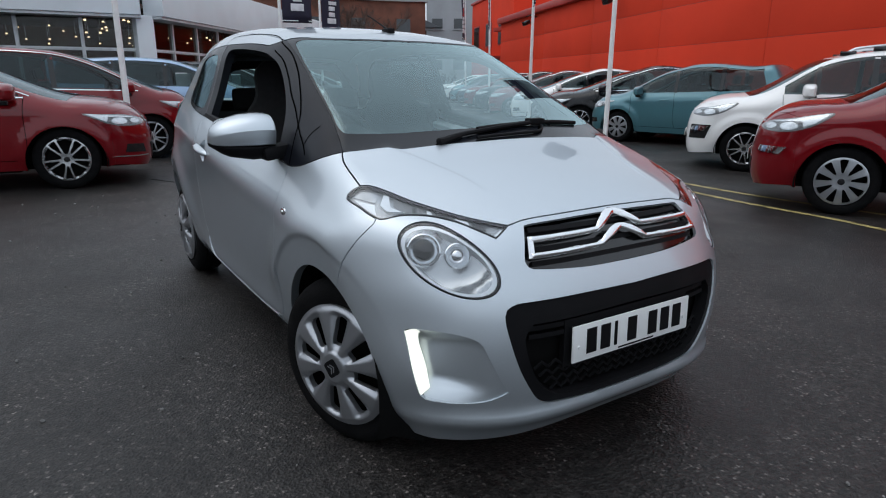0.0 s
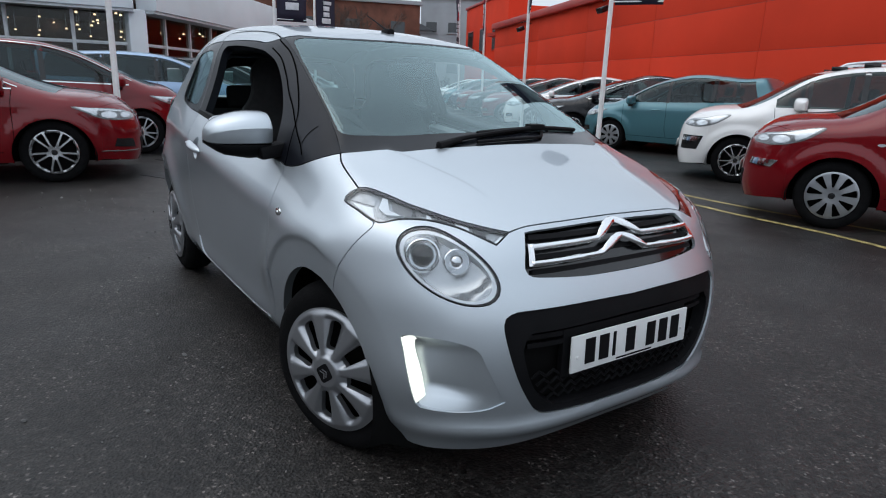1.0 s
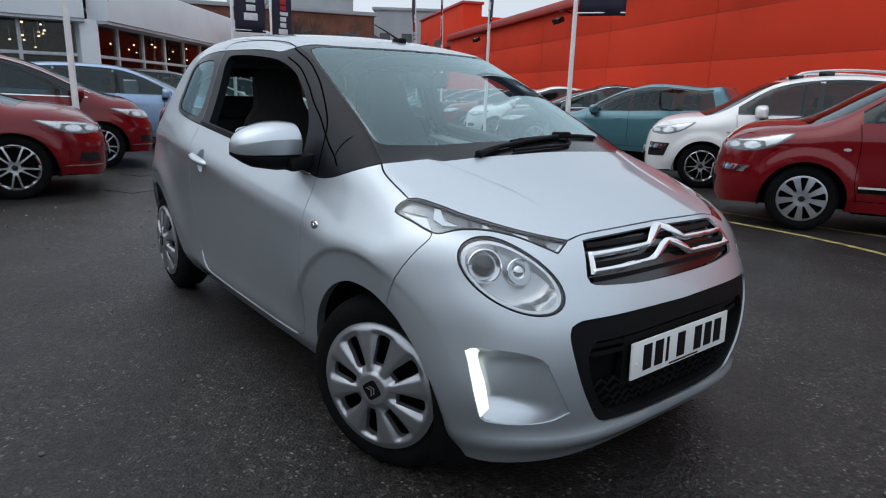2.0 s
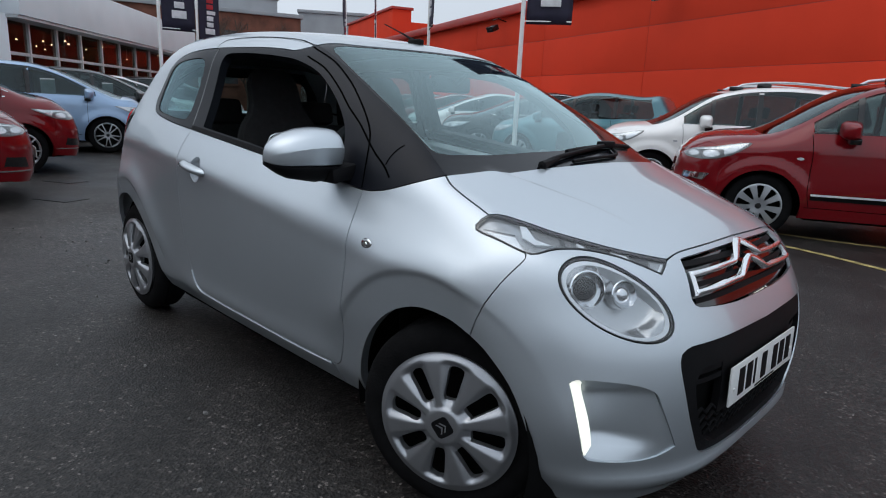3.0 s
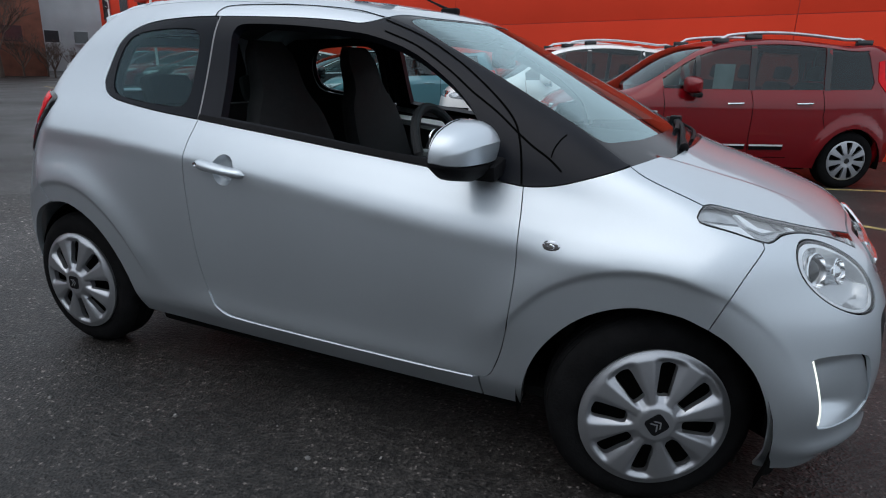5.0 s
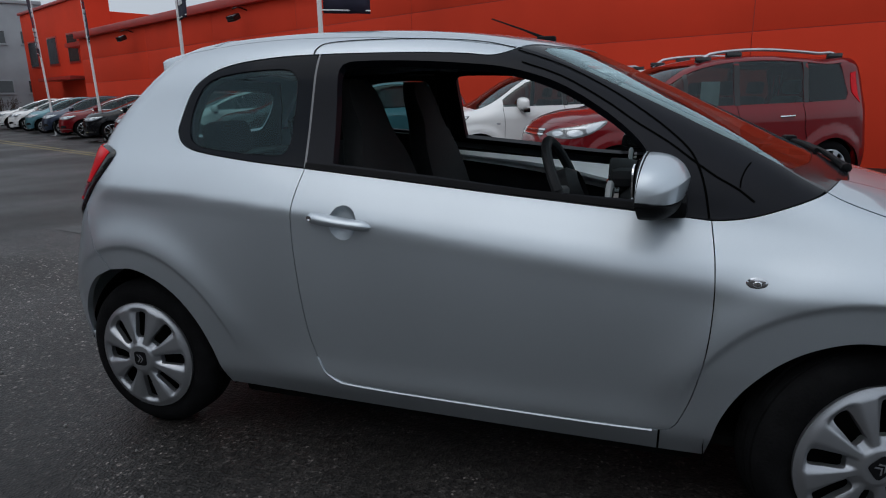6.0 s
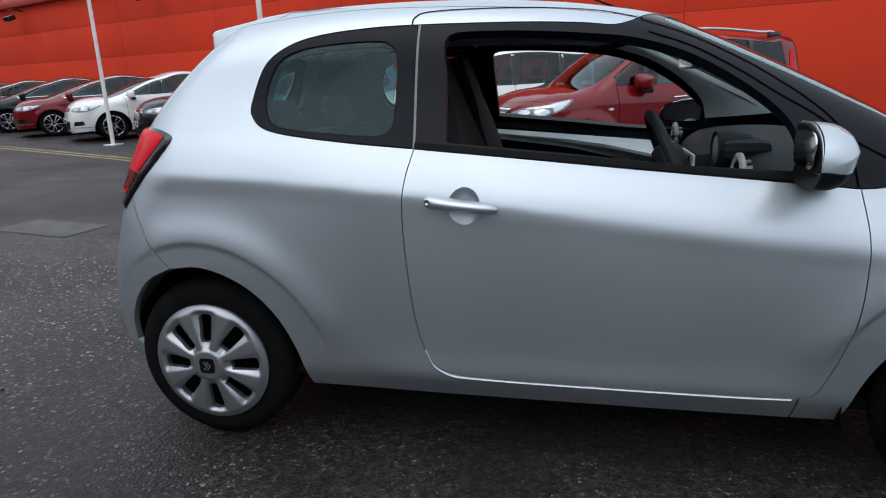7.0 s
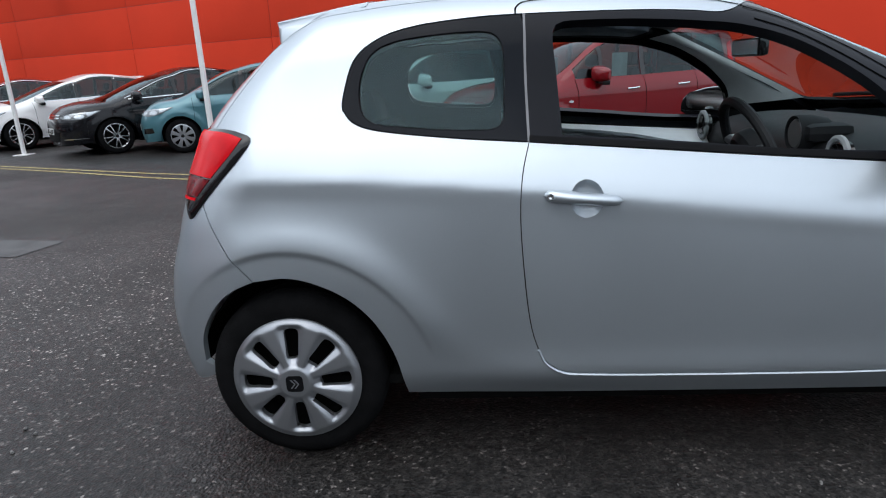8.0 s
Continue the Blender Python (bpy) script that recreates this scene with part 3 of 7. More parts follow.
# black glazing frames
b_post = smooth_line([(-0.431, 1.003), (-0.434, 1.18), (-0.432, 1.352)])
q_pane = np.vstack([smooth_line([(-0.505, 1.10), (-0.503, 1.24), (-0.52, 1.285), (-0.57, 1.298), (-0.7, 1.295), (-0.812, 1.281), (-0.872, 1.25), (-0.903, 1.18), (-0.898, 1.11), (-0.865, 1.08), (-0.8, 1.068), (-0.65, 1.055), (-0.54, 1.052), (-0.512, 1.068), (-0.505, 1.10)])])[:-1]
q_pane = (q_pane - q_pane.mean(0)) * np.array((1.035, 1.07)) + q_pane.mean(0)
k_top = next(i for i, v in enumerate(black_top) if v[0] >= -0.44)
C1.panel("quarter_light_border", C1.side, np.vstack([black_rear, black_top[1:k_top + 1], b_post[::-1][1:-1]]), EDGE_BLACK, hatch, holes=[q_pane], mirror=True, gap=0.003, step=0.02)
for o in C1.panel("quarter_light", C1.side, q_pane, SIDE_GLASS, hatch, mirror=True, gap=0, lip=0, lift=-0.003, label="tinted quarter light"):
    o.visible_shadow = False
window = np.vstack([smooth_line([(-0.335, 1.02), (-0.345, 1.18), (-0.352, 1.29), (-0.335, 1.318), (-0.28, 1.324), (-0.12, 1.320), (0.06, 1.306), (0.19, 1.288), (0.33, 1.243), (0.46, 1.168), (0.55, 1.096), (0.592, 1.04), (0.606, 0.98), (0.610, 0.935)]), smooth_line([(0.610, 0.935), (0.3, 0.955), (0, 0.988), (-0.335, 1.02)])[1:-1]])
frame_top = black_top[k_top:]
C1.panel("door_frame", C1.side, np.vstack([b_post, frame_top[1:], screen_side3[1:][:, [0, 2]] + np.array((0, 0.002)), cover_low[1:], belt[1:-1]]), FILM_BLACK, hatch, holes=[window], mirror=True, gap=0.002, step=0.02, lip=0.035)
C1.line("pillar_seal", C1.side(b_post), surface("grey_seal", (0.22, 0.22, 0.23), 0.5), hatch, 0.007, 0.001, True)
C1.line("shut_line", C1.side(smooth_line([(0.20, 1.343), (0.34, 1.292), (0.47, 1.225), (0.56, 1.168), (0.63, 1.117), (0.683, 1.070), (0.710, 1.030), (0.731, 0.97), (0.746, 0.893)])), SEAM, hatch, 0.006, 0.001, True)
C1.line("shut_line", C1.side(smooth_line([(0.22, 1.306), (0.34, 1.262), (0.46, 1.195), (0.55, 1.135), (0.618, 1.094), (0.65, 1.073), (0.71, 1.029), (0.757, 0.997), (0.811, 0.966), (0.850, 0.936)])), SEAM, hatch, 0.006, 0.001, True)
C1.line("shut_line", C1.side(smooth_line([(0.815, 0.970), (0.818, 0.992), (0.828, 1.014), (0.841, 1.030)])), SEAM, hatch, 0.004, 0.001, True)
C1.line("roof_seam", C1.side(smooth_line([(-0.456, 1.353), (-0.452, 1.372), (-0.42, 1.388), (-0.3, 1.393), (-0.1, 1.389), (0.08, 1.374), (0.19, 1.350)])), SEAM, hatch, 0.005, 0.001, True)
# the ledge strip along the belt and the bright sill edge
C1.line("belt_seal", C1.side(smooth_line([(0.61, 0.915), (0.2, 0.952), (-0.12, 0.983), (-0.43, 1.012)])), BLACK_TRIM, hatch, 0.018, 0.004, True)

# front: bumper with its openings
arch_front = smooth_line([(1.275, 0.586), (1.33, 0.553), (1.40, 0.476), (1.445, 0.36), (1.452, 0.25), (1.44, 0.175)])
arch_front3 = C1.side(arch_front)
seam3 = C1.side(seam_up)
half = np.vstack([hood_front[::-1], lamp_low[1:CORNER + 1], C1.to_nose(seam3)[::-1][1:], C1.to_nose(arch_front3)[1:], smooth_line([C1.to_nose(arch_front3)[-1], (48, 0.165), (30, 0.165), (15, 0.175), (0, 0.178)])[1:]])
bumper_line = np.vstack([half, mir(half)[::-1][1:-1]])
head = np.array([(40.6 + 9.2 * math.cos(a) + 2.6 * math.sin(a), 0.712 + 0.028 * math.cos(a) + 0.089 * math.sin(a)) for a in [2 * math.pi * k / 64 for k in range(64)]])


def scaled(line, s):
    c = line.mean(0)
    return c + (line - c) * s


grille_h = np.vstack([smooth_line([(0, 0.803), (12, 0.800), (24, 0.793), (25.4, 0.785), (25.9, 0.75), (26.2, 0.705), (25.2, 0.690), (23, 0.684), (12, 0.672), (0, 0.669)])])
grille = np.vstack([grille_h, mir(grille_h)[::-1][1:-1]])
mouth_h = np.vstack([smooth_line([(0, 0.600), (14, 0.604), (26, 0.603), (29, 0.597), (30.2, 0.578), (29.8, 0.53), (27.5, 0.42), (24.5, 0.33), (22.5, 0.297), (20, 0.288), (10, 0.280), (0, 0.278)])])
mouth = np.vstack([mouth_h, mir(mouth_h)[::-1][1:-1]])
drl_hole = np.vstack([smooth_line([(47.6, 0.520), (46.9, 0.526), (43, 0.528), (38, 0.520), (34.6, 0.500), (33.2, 0.46), (31.0, 0.39), (29.5, 0.345)]), smooth_line([(29.5, 0.345), (33, 0.322), (38, 0.314), (43.5, 0.322), (44.6, 0.335)])[1:], smooth_line([(44.6, 0.335), (45.6, 0.40), (47.0, 0.49), (47.6, 0.520)])[1:-1]])
C1.panel("front_bumper", C1.nose, bumper_line, SILVER, hatch, holes=[head, mir(head), grille, mouth, drl_hole, mir(drl_hole)], lip=0.010, step=0.016, extra=np.vstack([C1.to_nose(C1.side(arch_rows(1.12)[arch_rows(1.12)[:, 0] > 1.25])), mir(C1.to_nose(C1.side(arch_rows(1.12)[arch_rows(1.12)[:, 0] > 1.25])))]))

arch_edge = C1.to_nose(arch_front3)
for flip in (lambda q: q, mir):
    C1.panel("bumper_lining", C1.nose, flip(np.vstack([arch_edge + np.array((-0.4, 0.0)), (arch_edge + np.array((-3.2, 0.0)))[::-1]])), DARK, hatch, gap=0.001, lip=0, lift=-0.012, step=0.02)


def drl_depth(q):
    a = np.abs(q[:, 0])
    return -0.004 - 0.050 * step01(a, 30, 42) * step01(q[:, 1], 0.31, 0.37) * (1 - 0.6 * step01(q[:, 1], 0.49, 0.53))


for s in (1, -1):
    flip = (lambda q: q) if s == 1 else mir
    C1.panel("lamp_recess", C1.nose, flip(drl_hole), SILVER, hatch, gap=-0.002, lip=0, lift=drl_depth, step=0.012)
    strip = np.vstack([smooth_line([(47.5, 0.519), (46.8, 0.524), (45.0, 0.5265), (42.6, 0.526)]), [(43.0, 0.521)], smooth_line([(45.6, 0.512), (45.4, 0.49), (44.0, 0.42), (43.1, 0.345)]), smooth_line([(44.5, 0.337), (45.5, 0.40), (46.9, 0.49)])])
    C1.panel("daytime_lamp", C1.nose, flip(strip), DRL, hatch, gap=0.001, lip=0.004, lift=lambda q: 0.003 - 0.020 * np.maximum(np.interp(q[:, 1], [0.337, 0.40, 0.49, 0.52], [44.5, 45.5, 46.9, 47.5]) - np.abs(q[:, 0]), 0), step=0.008, label="lit white daytime running lamp strip")
    # round headlamp: bowl, two reflectors, lens
    lamp = put("headlamp", None, hatch, "round clear headlamp with a dark rim")
    C1.panel("rim", C1.nose, flip(head), GLOSS_BLACK, lamp, holes=[flip(scaled(head, 0.945))], gap=0.0015, lip=0.05, step=0.008, lift=-0.002)
    C1.panel("inner_ring", C1.nose, flip(scaled(head, 0.942)), LAMP_WHITE, lamp, holes=[flip(scaled(head, 0.86))], gap=0, lip=0.05, step=0.008, lift=-0.006)
    inner = scaled(head, 0.86)

    def bowl(q, s=s):
        a, b = (s * q[:, 0] - 40.6) / 9.2, (q[:, 1] - 0.712) / 0.089
        return -0.008 - 0.050 * np.sqrt(np.maximum(1 - 1.2 * (a * a + b * b), 0.0)) ** 0.7
    C1.panel("bowl", C1.nose, flip(inner), LAMP_BRIGHT, lamp, gap=0, lip=0, lift=bowl, step=0.010)
    for (ca, cb, rr, deep, nm) in ((45.0, 0.738, 0.047, 0.026, "main_beam"), (38.6, 0.728, 0.036, 0.032, "dip_beam")):
        c = C1.nose(np.array([(s * ca, cb)]))[0]
        n = C1.normal(c[None])[0]
        n = (0.55 * n + 0.45 * np.array((0.92, -0.3 * s, 0.05)))
        n /= np.linalg.norm(n)
        turn = Vector((0, 1, 0)).rotation_difference(Vector(n)).to_matrix().to_4x4()
        at = Matrix.Translation(Vector(c - n * deep)) @ turn
        ring = part(nm, turned(bmesh.new(), [(rr, -0.02), (rr, 0.010), (rr * 0.93, 0.012), (rr * 0.9, 0.006), (rr * 0.74, -0.012), (rr * 0.70, -0.008), (rr * 0.66, -0.004)], 32), CHROME, lamp, at=at)
        part("reflector", turned(bmesh.new(), [(rr * 0.66, -0.004), (rr * 0.6, 0.002), (rr * 0.35, 0.010), (rr * 0.12, 0.013), (0.0003, 0.0135)], 28), DULL_CHROME if ca < 40 else GLOSS_BLACK, ring)
    C1.panel("lens", C1.nose, flip(scaled(head, 0.955)), LENS, lamp, gap=0, lip=0, lift=0.003, step=0.012).visible_shadow = False
    # slim upper lamp along the bonnet edge
    slim_line = flip(np.vstack([lamp_up, lamp_low[1:-1]]))
    slim = put("upper_lamp", None, hatch, "slim clear indicator lamp along the bonnet edge")
    C1.panel("housing", C1.nose, slim_line, LAMP_GREY, slim, gap=0.003, lip=0.03, lift=-0.012, step=0.010)
    kk = np.array((1 / 70.0, 1.0))
    C1.panel("edge", C1.nose, slim_line, GLOSS_BLACK, slim, holes=[shrink(even(slim_line * kk, 0.006), 0.0042) / kk], gap=0.001, lip=0.01, lift=-0.001, step=0.006)
    # bright rear pocket with a folded reflector, a curved divider, then small reflectors along the slim part
    for cell, mat_, deep_ in (
            ([(64.6, 0.852), (61.0, 0.868), (58.5, 0.862), (58.0, 0.846)], LAMP_GREY, -0.010),
            ([(64.6, 0.849), (58.0, 0.843), (56.4, 0.822), (56.0, 0.816), (60.0, 0.831)], LAMP_WHITE, -0.009),
            ([(57.6, 0.863), (56.2, 0.861), (54.2, 0.838), (50.6, 0.826), (54.2, 0.827), (56.6, 0.840)], LAMP_WHITE, -0.006),
            ([(55.2, 0.858), (47.4, 0.837), (46.8, 0.823), (51.0, 0.828), (54.0, 0.841)], LAMP_DARK, -0.011),
            ([(49.8, 0.842), (48.9, 0.840), (48.2, 0.827), (49.4, 0.828)], LAMP_BLACK, -0.010),
            ([(46.4, 0.832), (45.3, 0.829), (44.6, 0.821), (46.0, 0.823)], LAMP_WHITE, -0.007),
            ([(44.4, 0.828), (41.0, 0.820), (40.4, 0.813), (43.6, 0.818)], LAMP_BLACK, -0.007),
            ([(40.0, 0.816), (37.2, 0.809), (36.6, 0.799), (39.2, 0.807)], LAMP_WHITE, -0.007),
            ([(36.4, 0.806), (33.6, 0.798), (33.4, 0.787), (35.8, 0.795)], LAMP_BLACK, -0.007),
            ([(32.8, 0.796), (30.4, 0.790), (31.6, 0.775), (33.2, 0.783)], LAMP_GREY, -0.008),
            ([(30.6, 0.789), (29.9, 0.788), (31.4, 0.772), (32.0, 0.775)], LAMP_WHITE, -0.006)):
        C1.panel("lamp_cell", C1.nose, flip(np.array(cell, float)), mat_, slim, gap=0.0008, lip=0.008, lift=deep_, step=0.007)
    C1.panel("lens", C1.nose, slim_line, LENS, slim, gap=0.002, lip=0, lift=0.001, step=0.014).visible_shadow = False

# upper grille with chrome bars and double chevron
C1.panel("grille", C1.nose, grille, GLOSS_BLACK, hatch, gap=0.001, lip=0, lift=-0.020, label="gloss black grille")
for z in (0.700, 0.737, 0.785):
    C1.panel("grille_slat", C1.nose, [(24.5, z + 0.006), (-24.5, z + 0.006), (-24.5, z - 0.006), (24.5, z - 0.006)], BLACK_TRIM, hatch, gap=0, lip=0.012, lift=-0.010, step=0.012)


def ribbon(line, w):
    line = np.array(line, float)
    k = np.array((1 / 70.0, 1.0))
    p = line * k
    d = np.gradient(p, axis=0)
    d /= np.linalg.norm(d, axis=1)[:, None]
    n = np.stack([-d[:, 1], d[:, 0]], 1) * (np.array(w).reshape(-1, 1) / 2)
    return np.vstack([p + n, (p - n)[::-1]]) / k


def domed(line, base, high):
    """A rounded face over a narrow outline."""
    k = np.array((1 / 70.0, 1.0))
    edge = even(line * k, 0.003)
    return lambda q: base + high * (1 - np.exp(-away(q * k, edge) / 0.0035))


for (z0, zs, peak, name) in ((0.758, 0.762, 0.803, "upper"), (0.718, 0.722, 0.761, "lower")):
    arm = [(25.0, z0), (20, z0 + 0.001), (14, z0 + 0.003), (9, zs), (7.2, zs + 0.001), (5.6, zs + 0.012), (3.2, zs + (peak - zs) * 0.68), (1.2, peak - 0.003), (0, peak)]
    line = np.array(arm + [(-a, b) for a, b in arm[::-1][1:]])
    wide = [0.012] * 4 + [0.013, 0.021, 0.024, 0.020, 0.016] + [0.020, 0.024, 0.021, 0.013] + [0.012] * 4
    C1.panel("chrome_bar", C1.nose, ribbon(line, wide), GRILLE_CHROME, hatch, gap=0, lip=0.02, lift=domed(ribbon(line, wide), 0.003 if name == "upper" else 0.006, 0.007), step=0.0035, label="chrome grille bar with a chevron")
for s in (1, -1):
    C1.panel("bar_end", C1.nose, [(s * 25.4, 0.764), (s * 24.3, 0.764), (s * 24.3, 0.712), (s * 25.6, 0.712)], GRILLE_CHROME, hatch, gap=0, lip=0.015, lift=0.005, step=0.008)

# lower opening, its mesh and the number plate
C1.panel("mouth_back", C1.nose, mouth, DARK, hatch, gap=-0.004, lip=0, lift=-0.055, label="black lower opening")
C1.panel("mouth_frame", C1.nose, mouth, BLACK_TRIM, hatch, holes=[np.vstack([smooth_line([(25, 0.542), (26.6, 0.50), (24.8, 0.40), (22, 0.335), (19, 0.305)]), smooth_line([(19, 0.305), (0, 0.297), (-19, 0.305)])[1:], smooth_line([(-19, 0.305), (-22, 0.335), (-24.8, 0.40), (-26.6, 0.50), (-25, 0.542)])[1:], smooth_line([(-25, 0.542), (0, 0.546), (25, 0.542)])[1:-1]])], gap=0.0, lip=0.04, lift=-0.006)
for z, a in ((0.325, 20), (0.352, 21.6), (0.379, 22.8), (0.406, 24)):
    wav = [(t, z + 0.009 * (1 if i % 2 else -1)) for i, t in enumerate(np.linspace(-a, a, 33))]
    p = C1.nose(np.array(wav))
    part("mesh_bar", tube(bmesh.new(), p - 0.026 * C1.normal(p), 0.005, 5), BLACK_TRIM, hatch)
for z in (0.50, 0.525):
    C1.panel("mouth_slat", C1.nose, [(25.5, z + 0.008), (-25.5, z + 0.008), (-25.5, z - 0.006), (25.5, z - 0.006)], BLACK_TRIM, hatch, gap=0, lip=0.02, lift=-0.022, step=0.02)
C1.panel("plate_holder", C1.nose, [(18, 0.535), (-18, 0.535), (-18, 0.385), (18, 0.385)], BLACK_TRIM, hatch, gap=0, lip=0.02, lift=-0.02)


def number_plate(parent, at, material, yellow=False):
    """A plate whose writing is left as plain bars."""
    p = part("number_plate", block(bmesh.new(), -0.006, 0.0, -0.26, 0.26, -0.0555, 0.0555, 0.003), material, parent, "white number plate with dark characters as bars", at)
    for k in range(7):
        y = -0.205 + 0.058 * k + (0.036 if k > 3 else 0)
        part("character_bar", block(bmesh.new(), 0.0005, 0.002, y, y + (0.012 if k == 2 else 0.040), -0.036, 0.040), PRINT_BLACK, p)
    part("print_bar", block(bmesh.new(), 0.0005, 0.0015, -0.07, 0.09, -0.050, -0.045), PRINT_BLACK, p)
    for y in (-0.235, 0.235):
        part("screw", turned(bmesh.new(), [(0.006, -0.001), (0.005, 0.003), (0.0003, 0.0035)], 10, pose(0, y, -0.01, 0, 0, -90)), PLATE_WHITE, p)
    return p


number_plate(hatch, pose(1.750, 0, 0.459, 0, -2.0, 0), PLATE_WHITE)

# rear: hatch, bumper and tail lamps
edge3 = C1.side(np.vstack([bumper_seam, rear_edge[1:]]))
top3 = C1.top(roof_rear)
half = np.vstack([smooth_line([(0, 0.24), (30, 0.23), (44, 0.24), (52, 0.30), C1.to_tail(C1.side(np.array([(-1.482, 0.332)])))[0]]), C1.to_tail(C1.side(smooth_line([(-1.482, 0.332), (-1.470, 0.42), (-1.425, 0.505), (-1.356, 0.577), (-1.262, 0.622)])))[1:], C1.to_tail(edge3)[1:], C1.to_tail(top3)[1:]])
rear_rows = C1.to_tail(C1.side(arch_rows(-1.155)[arch_rows(-1.155)[:, 0] < -1.24]))
back_h = smooth_line([(0, 1.29), (30, 1.285), (42, 1.275), (45.5, 1.25), (46, 1.18), (43, 1.09), (40, 1.07), (20, 1.062), (0, 1.06)])
back_line = np.vstack([back_h, mir(back_h)[::-1][1:-1]])
C1.panel("tailgate_and_bumper", C1.tail, np.vstack([half, mir(half)[::-1][1:-1]]), SILVER, hatch, holes=[back_line], gap=0.002, lip=0.02, extra=np.vstack([rear_rows, mir(rear_rows)]))
C1.panel("rear_window", C1.tail, back_line, SIDE_GLASS, hatch, gap=-0.003, lip=0, lift=-0.003, label="tinted rear window").visible_shadow = False
tl = smooth_line([(-1.42, 1.067), (-1.33, 1.067), (-1.272, 1.056), (-1.241, 1.036), (-1.279, 0.983), (-1.341, 0.922), (-1.400, 0.864), (-1.455, 0.806)])
tl_deg = C1.to_tail(C1.side(tl))
tl_in = np.array([(tl_deg[-1][0] - 2.0, 0.803), (tl_deg[-1][0] - 5.5, 0.845), (tl_deg[-1][0] - 8.5, 0.92), (tl_deg[-1][0] - 9, 1.0), (tl_deg[0][0] - 6, 1.055)])
tl_outline = np.vstack([tl_deg, smooth_line([tl_deg[-1], *tl_in, tl_deg[0]])[1:-1]])
tail_scale = np.array((1 / 70.0, 1.0))
tl_even = even(tl_outline * tail_scale, 0.010)
tl_lens = shrink(tl_even, 0.016) + np.array((-0.010, 0.006))


def swell(edge, low, high, width):
    """A rounded rise from the edge of an outline inwards."""
    def up(q):
        d = away(np.abs(q) * tail_scale, edge)
        return low + (high - low) * (1 - np.exp(-d / width))
    return up


def between(line, z0, z1):
    """The part of a closed outline between two heights."""
    for z, sign in ((z0, 1), (z1, -1)):
        out = []
        for a, b in zip(line, np.roll(line, -1, 0)):
            da, db = sign * (a[1] - z), sign * (b[1] - z)
            if da >= 0:
                out.append(a)
            if da * db < 0:
                out.append(a + (b - a) * da / (da - db))
        line = np.array(out)
    return line


for s in (1, -1):
    flip = (lambda q: q) if s == 1 else mir
    lamp = C1.panel("tail_lamp", C1.tail, flip(tl_even / tail_scale), GLOSS_BLACK, hatch, gap=0, lip=0.015, lift=swell(tl_even, 0.002, 0.012, 0.010), step=0.010, label="red tail lamp in a black surround")
    for z0, z1, mat_ in ((0.925, 1.2, RED_LENS), (0.868, 0.922, DEEP_RED_LENS), (0.856, 0.865, RED_LENS)):
        C1.panel("lens", C1.tail, flip(between(tl_lens, z0, z1) / tail_scale), mat_, lamp, gap=0.0005, lip=0.006, lift=swell(tl_lens, 0.0125, 0.020, 0.014), step=0.008)
bm = bmesh.new()
rows = []
for y in np.concatenate([[-0.482, -0.474, -0.465, -0.457], np.linspace(-0.45, 0.45, 31), [0.457, 0.465, 0.474, 0.482]]):
    lo, hi = [], []
    end = max(-1.275 + 0.44 * y * y, -1.060 - 4.1 * (0.485 - abs(y)))
    for t in np.linspace(0, 1, 8):
        x = -0.90 + (end + 0.90) * t
        z = float(C1.top(np.array([(max(x, -1.03), y)]))[0][2]) - 0.16 * max(0.0, -1.03 - x)
        over = 0.003 + 0.004 * t - 0.027 * t * max(0.0, (abs(y) - 0.22) / 0.26) ** 2
        hi.append(bm.verts.new((x, y, z + over)))
        lo.append(bm.verts.new((x, y, z + over - 0.004 - 0.062 * t)))
    rows.append(hi + lo[::-1])
for a, b in zip(rows, rows[1:]):
    for i in range(len(a)):
        bm.faces.new((a[i], a[(i + 1) % len(a)], b[(i + 1) % len(a)], b[i]))
bm.faces.new(rows[0]), bm.faces.new(rows[-1])
part("roof_spoiler", bm, SILVER, hatch, smooth=50)
# aerial on the front of the roof
part("aerial_base", block(bmesh.new(), 0.155, 0.225, -0.018, 0.018, 1.395, 1.422, 0.008), BLACK_TRIM, hatch)
part("aerial", tube(bmesh.new(), [(0.185, 0, 1.415), (0.10, 0, 1.45), (-0.02, 0, 1.495)], [0.006, 0.0035, 0.0025], 8), BLACK_TRIM, hatch)

